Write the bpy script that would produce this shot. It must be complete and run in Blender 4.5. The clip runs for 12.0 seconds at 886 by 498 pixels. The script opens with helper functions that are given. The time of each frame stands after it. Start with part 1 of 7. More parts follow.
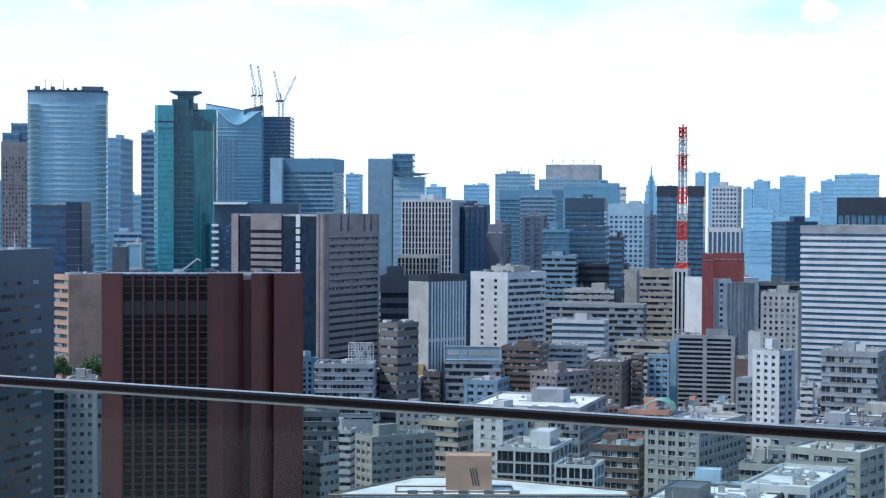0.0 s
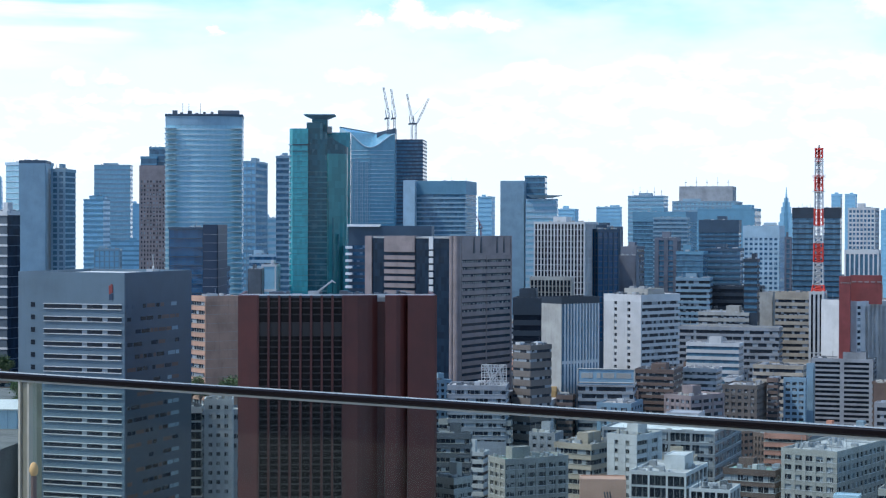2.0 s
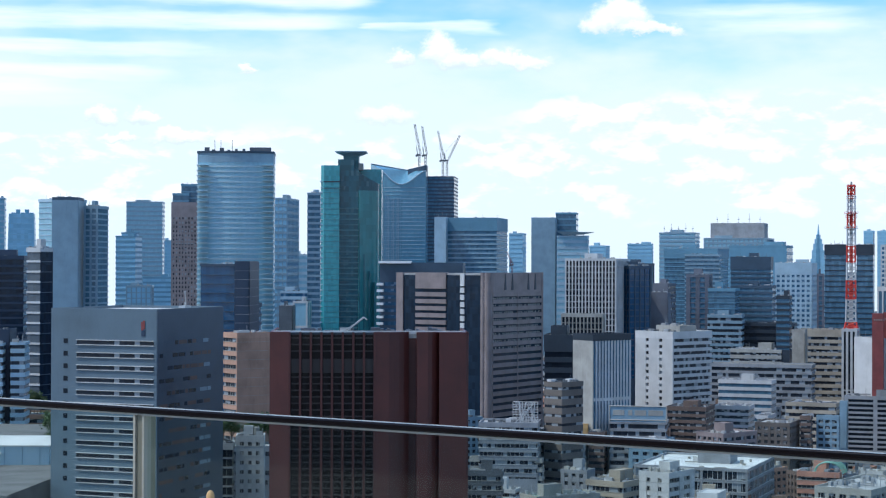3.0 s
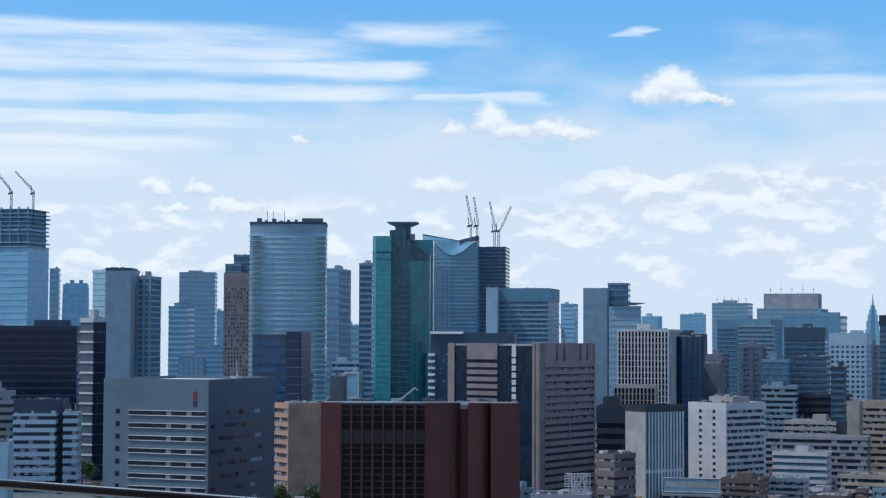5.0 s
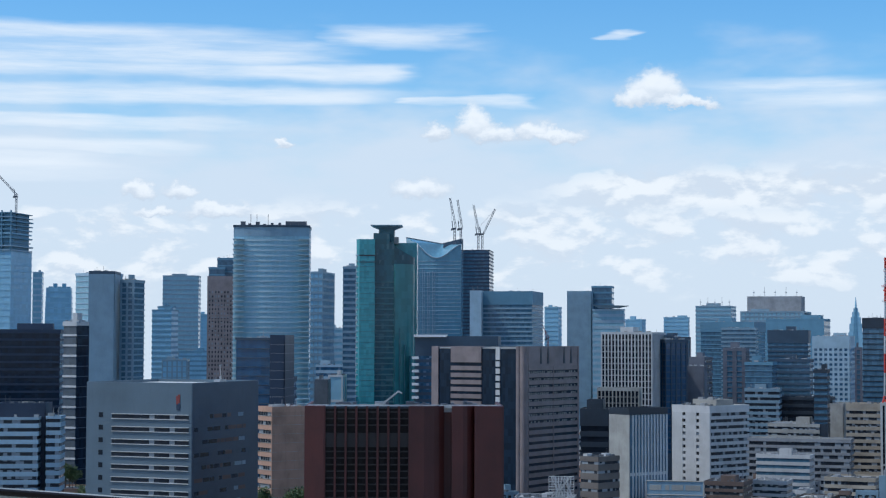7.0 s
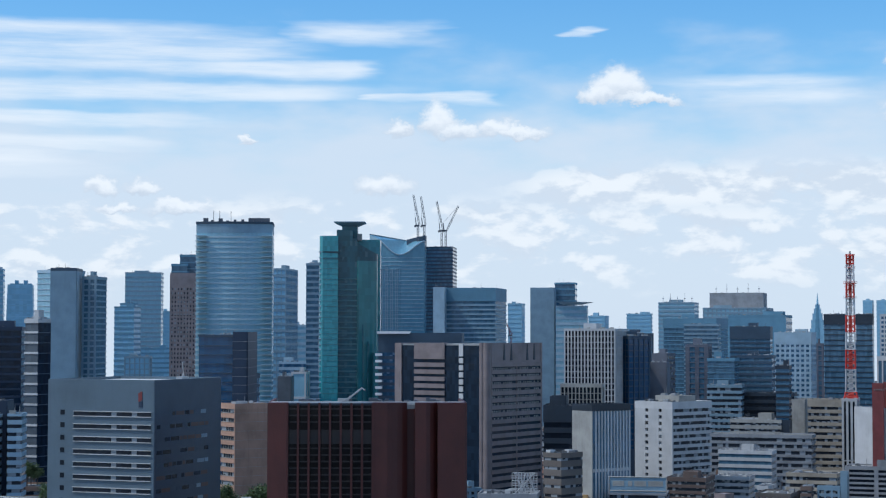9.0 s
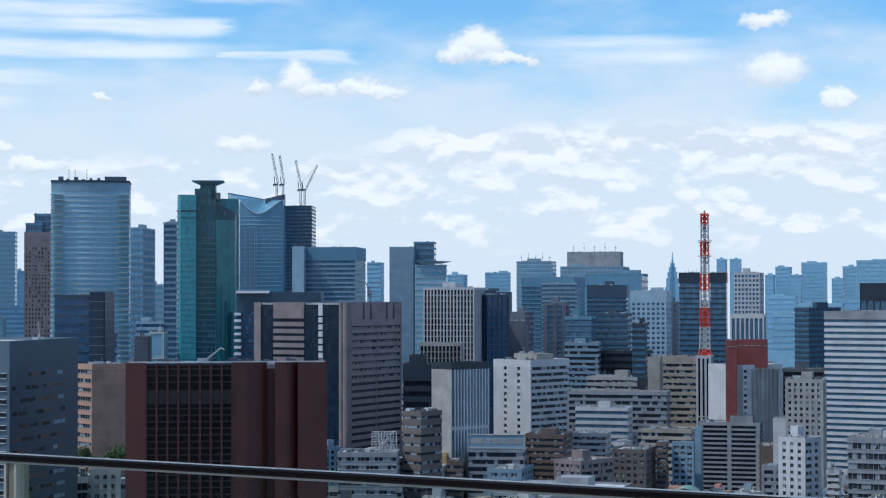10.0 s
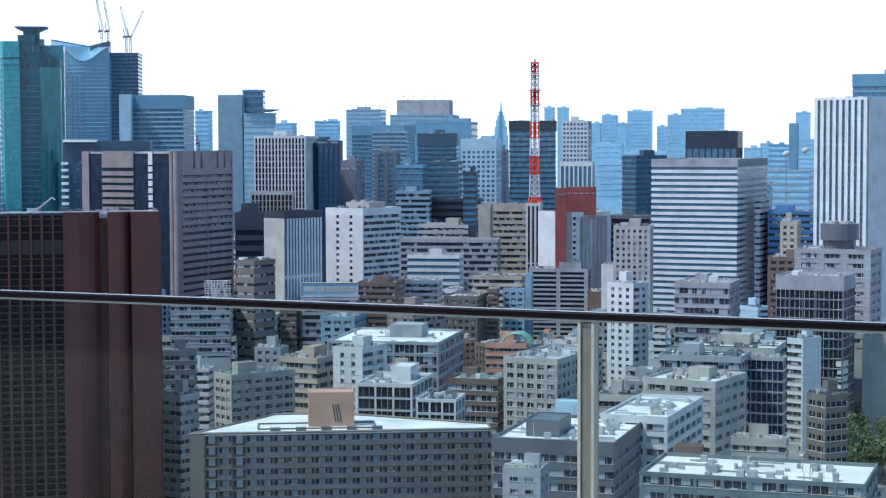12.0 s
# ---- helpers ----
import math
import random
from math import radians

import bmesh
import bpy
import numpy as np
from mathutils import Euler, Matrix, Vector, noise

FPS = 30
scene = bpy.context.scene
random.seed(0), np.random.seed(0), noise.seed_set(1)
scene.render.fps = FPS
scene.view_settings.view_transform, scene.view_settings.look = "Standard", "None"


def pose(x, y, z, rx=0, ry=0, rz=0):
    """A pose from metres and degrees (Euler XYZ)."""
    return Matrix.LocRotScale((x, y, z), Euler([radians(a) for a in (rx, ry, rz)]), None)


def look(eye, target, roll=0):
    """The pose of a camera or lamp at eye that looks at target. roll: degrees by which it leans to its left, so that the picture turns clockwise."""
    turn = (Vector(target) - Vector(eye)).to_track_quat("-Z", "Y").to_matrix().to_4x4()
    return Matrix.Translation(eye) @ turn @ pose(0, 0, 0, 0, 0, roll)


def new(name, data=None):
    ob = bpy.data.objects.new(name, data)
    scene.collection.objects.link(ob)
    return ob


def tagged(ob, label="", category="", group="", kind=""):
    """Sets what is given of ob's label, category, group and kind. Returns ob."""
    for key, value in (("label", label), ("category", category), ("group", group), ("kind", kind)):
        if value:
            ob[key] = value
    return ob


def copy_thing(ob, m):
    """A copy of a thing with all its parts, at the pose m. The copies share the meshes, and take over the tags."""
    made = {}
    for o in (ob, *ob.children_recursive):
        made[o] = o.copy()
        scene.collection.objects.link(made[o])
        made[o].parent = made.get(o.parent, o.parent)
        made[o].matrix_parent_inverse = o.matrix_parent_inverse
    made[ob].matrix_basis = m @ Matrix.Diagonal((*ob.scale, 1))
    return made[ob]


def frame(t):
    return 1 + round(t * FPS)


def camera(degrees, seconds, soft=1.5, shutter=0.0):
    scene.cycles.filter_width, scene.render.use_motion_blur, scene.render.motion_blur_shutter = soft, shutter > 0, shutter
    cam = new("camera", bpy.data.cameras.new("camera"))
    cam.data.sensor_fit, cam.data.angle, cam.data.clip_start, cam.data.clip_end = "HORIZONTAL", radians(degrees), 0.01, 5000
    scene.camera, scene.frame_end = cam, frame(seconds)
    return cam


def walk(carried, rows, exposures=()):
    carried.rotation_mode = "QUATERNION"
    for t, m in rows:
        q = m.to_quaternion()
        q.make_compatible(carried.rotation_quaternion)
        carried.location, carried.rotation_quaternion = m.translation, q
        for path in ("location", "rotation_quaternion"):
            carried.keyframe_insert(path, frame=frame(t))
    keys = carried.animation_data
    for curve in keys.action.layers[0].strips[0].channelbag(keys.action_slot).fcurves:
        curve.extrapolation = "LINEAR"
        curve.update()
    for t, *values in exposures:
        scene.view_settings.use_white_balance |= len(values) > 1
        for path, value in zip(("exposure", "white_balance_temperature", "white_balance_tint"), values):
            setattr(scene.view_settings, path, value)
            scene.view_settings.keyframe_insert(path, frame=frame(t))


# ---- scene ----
cam = camera(27.53, 12.0, soft=1.22)
# seconds, place, yaw, pitch, roll
ROWS = [
    (0.0, 0.420, 0.292, 125.60, -0.000, -1.361, -0.227),
    (0.5, 0.366, 0.244, 125.60, 0.560, -1.387, -0.193),
    (1.0, 0.312, 0.197, 125.60, 2.091, -1.038, -0.201),
    (1.5, 0.139, 0.167, 125.60, 3.347, -0.799, -0.143),
    (2.0, -0.034, 0.136, 125.60, 4.177, -0.674, -0.163),
    (2.5, -0.144, 0.067, 125.60, 4.755, -0.168, -0.179),
    (3.0, -0.253, -0.002, 125.60, 5.153, 0.487, -0.190),
    (3.5, -0.431, -0.086, 125.60, 5.674, 1.073, -0.175),
    (5.5, -0.133, 0.531, 125.60, 6.878, 2.892, -0.242),
    (6.0, -0.132, 0.532, 125.60, 6.674, 2.888, -0.167),
    (6.5, -0.125, 0.545, 125.60, 6.475, 2.814, -0.169),
    (7.0, -0.145, 0.509, 125.60, 6.281, 2.815, -0.166),
    (9.0, -0.059, 0.666, 125.60, 5.125, 2.712, -0.094),
    (9.5, -0.243, 0.560, 125.60, 2.890, 2.579, -0.081),
    (10.0, -0.427, 0.454, 125.60, 0.660, 1.419, 0.073),
    (10.5, -0.611, 0.348, 125.60, -0.864, -0.015, 0.074),
    (11.0, -1.306, 0.532, 125.60, -2.433, -1.307, -0.014),
    (11.5, -1.965, 0.509, 125.60, -4.055, -2.609, 0.075),
    (12.0, -2.432, 0.830, 125.60, -4.768, -3.390, 0.166),
]

walk(cam, [(t, pose(x, y, z, 90 + pitch, roll, yaw)) for t, x, y, z, yaw, pitch, roll in ROWS],
     exposures=[(t, e, 5820, 7) for t, e in ((0.0, 0.47), (2.0, 0.38), (3.5, 0.11), (5.5, -0.19), (9.5, -0.19), (10.0, -0.12), (10.5, -0.07), (11.0, 0.14), (12.0, 0.59))])

# ---- world and sun ----
SUN_AZ, SUN_EL = -107.0, 57.0


def math_node(nt, op, a, b=None, c=None):
    nd = nt.nodes.new("ShaderNodeMath")
    nd.operation = op
    for i, v in enumerate((a, b, c)):
        if v is None:
            continue
        if isinstance(v, (int, float)):
            nd.inputs[i].default_value = v
        else:
            nt.links.new(v, nd.inputs[i])
    return nd.outputs[0]


def mix_rgb(nt, fac, a, b, mode="MIX"):
    nd = nt.nodes.new("ShaderNodeMix")
    nd.data_type, nd.blend_type = "RGBA", mode
    for sock, v in ((nd.inputs[0], fac), (nd.inputs[6], a), (nd.inputs[7], b)):
        if isinstance(v, (int, float)):
            sock.default_value = v
        elif isinstance(v, tuple):
            sock.default_value = (*v[:3], 1)
        else:
            nt.links.new(v, sock)
    return nd.outputs[2]


def noise_tex(nt, vec, scale, detail=4.0, rough=0.55, distort=0.0):
    nd = nt.nodes.new("ShaderNodeTexNoise")
    nd.inputs["Scale"].default_value = scale
    nd.inputs["Detail"].default_value = detail
    nd.inputs["Roughness"].default_value = rough
    nd.inputs["Distortion"].default_value = distort
    if vec is not None:
        nt.links.new(vec, nd.inputs["Vector"])
    return nd


def ramp(nt, v, lo, hi):
    nd = nt.nodes.new("ShaderNodeMapRange")
    nd.interpolation_type = "SMOOTHSTEP"
    nt.links.new(v, nd.inputs[0])
    nd.inputs[1].default_value, nd.inputs[2].default_value = lo, hi
    return nd.outputs[0]


world = bpy.data.worlds.new("sky")
scene.world = world
world.use_nodes = True
wt = world.node_tree
wt.nodes.clear()
sky = wt.nodes.new("ShaderNodeTexSky")
sky.sky_type, sky.sun_disc = "NISHITA", False
sky.sun_elevation, sky.sun_rotation = radians(SUN_EL), radians(SUN_AZ)
sky.altitude, sky.air_density, sky.dust_density, sky.ozone_density = 100, 1.0, 0.6, 2.0
tex = wt.nodes.new("ShaderNodeTexCoord")
sep = wt.nodes.new("ShaderNodeSeparateXYZ")
wt.links.new(tex.outputs["Generated"], sep.inputs[0])
AZ = math_node(wt, "MULTIPLY", math_node(wt, "ARCTAN2", sep.outputs[0], sep.outputs[1]), 57.2958)
EL = math_node(wt, "MULTIPLY", math_node(wt, "ARCSINE", sep.outputs[2]), 57.2958)


def sky_xy(kx, ky):
    cb = wt.nodes.new("ShaderNodeCombineXYZ")
    wt.links.new(math_node(wt, "MULTIPLY", AZ, kx), cb.inputs[0])
    wt.links.new(math_node(wt, "MULTIPLY", EL, ky), cb.inputs[1])
    return cb.outputs[0]


wob = noise_tex(wt, sky_xy(1.5, 2.0), 1.0, 7.0, 0.62)
wsep = wt.nodes.new("ShaderNodeSeparateColor")
wt.links.new(wob.outputs["Color"], wsep.inputs[0])
WAZ = math_node(wt, "ADD", AZ, math_node(wt, "MULTIPLY", math_node(wt, "SUBTRACT", wsep.outputs[0], 0.5), 1.25))
WEL = math_node(wt, "ADD", EL, math_node(wt, "MULTIPLY", math_node(wt, "SUBTRACT", wsep.outputs[1], 0.5), 0.95))


def puff(az, el, sa, se, flat=0.5):
    """A cloud heap: crisp and round above, frayed and flatter below."""
    dx = math_node(wt, "DIVIDE", math_node(wt, "SUBTRACT", WAZ, az), sa)
    dy = math_node(wt, "DIVIDE", math_node(wt, "SUBTRACT", WEL, el), se)
    low = math_node(wt, "DIVIDE", math_node(wt, "MINIMUM", dy, 0.0), flat)
    dy2 = math_node(wt, "ADD", math_node(wt, "MAXIMUM", dy, 0.0), low)
    r = math_node(wt, "ADD", math_node(wt, "MULTIPLY", dx, dx), math_node(wt, "MULTIPLY", dy2, dy2))
    lit = ramp(wt, dy, -0.5, 0.55)
    return ramp(wt, r, 1.45, 0.25), lit


PUFFS, PLIT = 0.0, 0.0
for heap in ((0.45, 7.66, 0.95, 0.8), (-0.2, 7.5, 0.7, 0.5), (1.4, 7.34, 1.0, 0.3), (-5.3, 6.62, 0.62, 0.75), (-4.6, 6.35, 0.7, 0.4), (-3.5, 6.42, 0.6, 0.5), (-2.7, 6.3, 0.9, 0.3), (-6.5, 6.42, 0.42, 0.4), (-15.9, 4.5, 0.57, 0.42), (-14.6, 4.48, 0.61, 0.38), (-13.4, 3.9, 1.07, 0.36), (-15.3, 3.85, 0.7, 0.26), (-11.3, 6.0, 0.4, 0.25), (-7.0, 4.6, 1.0, 0.5), (9.4, 8.4, 0.75, 0.4), (9.7, 6.75, 1.2, 0.75), (11.7, 5.9, 0.7, 0.5), (13.7, 5.5, 0.5, 0.25)):
    body, lit = puff(*heap)
    PUFFS = math_node(wt, "MAXIMUM", PUFFS, body)
    PLIT = math_node(wt, "MAXIMUM", PLIT, math_node(wt, "MULTIPLY", lit, body))


def band(el, se, az0, az1, soft):
    """A long flat streak of high cloud that thins out at both ends."""
    dy = math_node(wt, "DIVIDE", math_node(wt, "SUBTRACT", SEL, el), se)
    g = ramp(wt, math_node(wt, "MULTIPLY", dy, dy), 1.0, 0.0)
    return math_node(wt, "MULTIPLY", g, ramp(wt, SAZ, az1, az1 - soft) if az0 < -30 else math_node(wt, "MULTIPLY", ramp(wt, SAZ, az1, az1 - soft), ramp(wt, SAZ, az0, az0 + soft)))


sw = noise_tex(wt, sky_xy(0.16, 1.0), 1.0, 4.0, 0.55)
ssep = wt.nodes.new("ShaderNodeSeparateColor")
wt.links.new(sw.outputs["Color"], ssep.inputs[0])
SEL = math_node(wt, "ADD", EL, math_node(wt, "MULTIPLY", math_node(wt, "SUBTRACT", ssep.outputs[0], 0.5), 0.7))
SAZ = math_node(wt, "ADD", AZ, math_node(wt, "MULTIPLY", math_node(wt, "SUBTRACT", ssep.outputs[1], 0.5), 9.0))
STREAK = 0.0
for streak in ((9.29, 0.55, -99.0, -10.0, 6.4), (7.59, 0.38, -99.0, -4.8, 5.9), (8.35, 0.34, -99.0, -7.2, 2.2), (9.0, 0.5, -99.0, -9.0, 4.0), (9.58, 0.16, -1.0, 0.4, 0.6), (6.72, 0.27, -99.0, -10.9, 4.5), (8.95, 0.67, -99.0, -9.9, 5.4), (5.97, 0.31, -99.0, -13.4, 3.6), (9.51, 0.49, -11.7, -4.8, 2.1), (7.67, 0.58, 0.9, 9.2, 3.6), (7.47, 0.20, -7.3, -3.2, 1.1), (11.79, 0.67, -99.0, -4.8, 5.4), (5.32, 0.58, -99.0, -15.5, 3.6)):
    STREAK = math_node(wt, "MAXIMUM", STREAK, band(*streak))

fray = noise_tex(wt, sky_xy(0.14, 1.6), 1.0, 6.0, 0.6)
STREAK = math_node(wt, "MULTIPLY", STREAK, math_node(wt, "ADD", math_node(wt, "MULTIPLY", ramp(wt, fray.outputs[0], 0.30, 0.66), 0.6), 0.36))
bank = noise_tex(wt, sky_xy(0.22, 0.6), 1.0, 4.0, 0.5)
BANK = ramp(wt, math_node(wt, "ADD", math_node(wt, "MULTIPLY", bank.outputs[0], 0.6), math_node(wt, "MULTIPLY", EL, -0.075)), -0.42, -0.06)
BANK = math_node(wt, "MULTIPLY", BANK, 0.95)
HIGH = math_node(wt, "MULTIPLY", ramp(wt, noise_tex(wt, sky_xy(0.05, 0.1), 1.0, 6.0).outputs[0], 0.42, 0.7), ramp(wt, EL, 12.0, 20.0))
VEIL = math_node(wt, "MAXIMUM", BANK, HIGH)
shade = noise_tex(wt, sky_xy(0.7, 1.5), 1.0, 4.0, 0.55)
CLOUD = mix_rgb(wt, math_node(wt, "MULTIPLY", math_node(wt, "ADD", PLIT, math_node(wt, "MULTIPLY", shade.outputs[0], 0.6)), 0.8), (5.7, 6.3, 7.1), (9.2, 9.2, 9.2))
sat = wt.nodes.new("ShaderNodeHueSaturation")
sat.inputs["Saturation"].default_value, sat.inputs["Value"].default_value = 1.4, 1.44
wt.links.new(sky.outputs[0], sat.inputs["Color"])
veiled = mix_rgb(wt, VEIL, sat.outputs[0], (7.0, 7.6, 8.3))
veiled = mix_rgb(wt, math_node(wt, "MULTIPLY", STREAK, 0.85), veiled, (9.0, 9.1, 9.2))


def heap_field(lift):
    """Cloud density of the broken cumulus field, taken a little higher up in the sky by lift."""
    cb = wt.nodes.new("ShaderNodeCombineXYZ")
    wt.links.new(math_node(wt, "MULTIPLY", AZ, 0.40), cb.inputs[0])
    wt.links.new(math_node(wt, "MULTIPLY", math_node(wt, "ADD", EL, lift), 0.82), cb.inputs[1])
    nd = noise_tex(wt, cb.outputs[0], 1.0, 8.0, 0.56, 0.15)
    return nd.outputs[0]


# a range of cumulus some five degrees up, thinner towards the west, over a broken lower field
RANGE = math_node(wt, "MULTIPLY", math_node(wt, "MULTIPLY", ramp(wt, EL, 3.4, 4.5), ramp(wt, EL, 5.9, 4.7)), ramp(wt, AZ, -5.0, -0.5))
LOWER = math_node(wt, "MULTIPLY", ramp(wt, EL, 0.6, 2.2), ramp(wt, EL, 4.9, 3.6))
here, above = heap_field(0.0), heap_field(0.32)
lean = math_node(wt, "ADD", here, math_node(wt, "ADD", math_node(wt, "MULTIPLY", RANGE, 0.21), math_node(wt, "MULTIPLY", LOWER, 0.07)))
body = math_node(wt, "MULTIPLY", ramp(wt, lean, 0.50, 0.64), math_node(wt, "MAXIMUM", RANGE, math_node(wt, "MULTIPLY", LOWER, 0.8)))
crest = ramp(wt, math_node(wt, "SUBTRACT", here, above), -0.07, 0.07)
FIELD = mix_rgb(wt, crest, (7.0, 7.45, 8.0), (9.2, 9.15, 9.05))
veiled = mix_rgb(wt, ramp(wt, body, 0.0, 1.0), veiled, FIELD)
heaped = mix_rgb(wt, PUFFS, veiled, CLOUD)
bg = wt.nodes.new("ShaderNodeBackground")
bg.inputs["Strength"].default_value = 0.113
wt.links.new(heaped, bg.inputs[0])
wo = wt.nodes.new("ShaderNodeOutputWorld")
wt.links.new(bg.outputs[0], wo.inputs[0])

sun = new("sun", bpy.data.lights.new("sun", "SUN"))
sun.data.energy, sun.data.angle, sun.data.color = 2.9, radians(0.6), (1.0, 0.95, 0.87)
sa, se = radians(SUN_AZ), radians(SUN_EL)
sun.matrix_world = look((0, 0, 300), (-math.sin(sa) * math.cos(se), -math.cos(sa) * math.cos(se), 300 - math.sin(se)))


# ---- materials ----
def material(name):
    m = bpy.data.materials.new(name)
    m.use_nodes = True
    nt = m.node_tree
    return m, nt, nt.nodes["Principled BSDF"]


def wall_mat(name, rgb, rough=0.75, stain=0.35, grain=0.6, spread=0.10, metal=0.0):
    """Weathered facing: blotches, rain streaks, fine grain, and a slight change of tone from piece to piece."""
    m, nt, b = material(name)
    tc = nt.nodes.new("ShaderNodeTexCoord")
    mp = nt.nodes.new("ShaderNodeMapping")
    mp.inputs["Scale"].default_value = (1.0, 1.0, 0.12)
    nt.links.new(tc.outputs["Object"], mp.inputs[0])
    big = noise_tex(nt, tc.outputs["Object"], 0.09, 5.0)
    run = noise_tex(nt, mp.outputs[0], 0.9, 4.0)
    fine = noise_tex(nt, tc.outputs["Object"], 3.0, 6.0)
    info = nt.nodes.new("ShaderNodeObjectInfo")
    dark = tuple(c * (1 - stain) for c in rgb)
    col = mix_rgb(nt, ramp(nt, big.outputs[0], 0.35, 0.75), rgb, dark)
    col = mix_rgb(nt, math_node(nt, "MULTIPLY", ramp(nt, run.outputs[0], 0.5, 0.8), stain), col, tuple(c * 0.45 for c in rgb))
    tone = math_node(nt, "ADD", math_node(nt, "MULTIPLY", info.outputs["Random"], 2 * spread), 1 - spread)
    tone = math_node(nt, "MULTIPLY", tone, math_node(nt, "ADD", math_node(nt, "MULTIPLY", fine.outputs[0], 0.24), 0.88))
    cb = nt.nodes.new("ShaderNodeCombineXYZ")
    for i in range(3):
        nt.links.new(tone, cb.inputs[i])
    col = mix_rgb(nt, 1.0, col, cb.outputs[0], "MULTIPLY")
    nt.links.new(col, b.inputs["Base Color"])
    b.inputs["Roughness"].default_value, b.inputs["Metallic"].default_value = rough, metal
    bump = nt.nodes.new("ShaderNodeBump")
    bump.inputs["Strength"].default_value, bump.inputs["Distance"].default_value = grain, 0.05
    nt.links.new(fine.outputs[0], bump.inputs["Height"])
    nt.links.new(bump.outputs[0], b.inputs["Normal"])
    return m


def glass_mat(name, rgb, blind=(0.35, 0.38, 0.4), amount=0.3, cell=(1.8, 1.8, 3.8), rough=0.12, spec=0.3, var=0.22):
    """Facade glazing: each pane its own tone, some with blinds down, a slight wobble in the reflection."""
    m, nt, b = material(name)
    tc = nt.nodes.new("ShaderNodeTexCoord")
    dv = nt.nodes.new("ShaderNodeVectorMath")
    dv.operation = "DIVIDE"
    dv.inputs[1].default_value = cell
    nt.links.new(tc.outputs["Object"], dv.inputs[0])
    off = nt.nodes.new("ShaderNodeVectorMath")
    off.operation = "ADD"
    off.inputs[1].default_value = (0.37, 0.37, 0.21)
    nt.links.new(dv.outputs[0], off.inputs[0])
    fl = nt.nodes.new("ShaderNodeVectorMath")
    fl.operation = "FLOOR"
    nt.links.new(off.outputs[0], fl.inputs[0])
    wn = nt.nodes.new("ShaderNodeTexWhiteNoise")
    nt.links.new(fl.outputs[0], wn.inputs["Vector"])
    big = noise_tex(nt, tc.outputs["Object"], 0.05, 3.0)
    dark = mix_rgb(nt, wn.outputs["Value"], tuple(c * (1 - var) for c in rgb), tuple(c * (1 + var) for c in rgb))
    sepc = nt.nodes.new("ShaderNodeSeparateColor")
    nt.links.new(wn.outputs["Color"], sepc.inputs[0])
    pick = math_node(nt, "GREATER_THAN", math_node(nt, "ADD", sepc.outputs[1], math_node(nt, "MULTIPLY", math_node(nt, "SUBTRACT", big.outputs[0], 0.5), 0.5)), 1 - amount)
    col = mix_rgb(nt, math_node(nt, "MULTIPLY", pick, 0.75), dark, blind)
    nt.links.new(col, b.inputs["Base Color"])
    b.inputs["Roughness"].default_value = rough
    b.inputs["Specular IOR Level"].default_value = spec
    wob_n = noise_tex(nt, tc.outputs["Object"], 0.25, 2.0)
    bump = nt.nodes.new("ShaderNodeBump")
    bump.inputs["Strength"].default_value, bump.inputs["Distance"].default_value = 0.35, 0.25
    nt.links.new(wob_n.outputs[0], bump.inputs["Height"])
    nt.links.new(bump.outputs[0], b.inputs["Normal"])
    return m


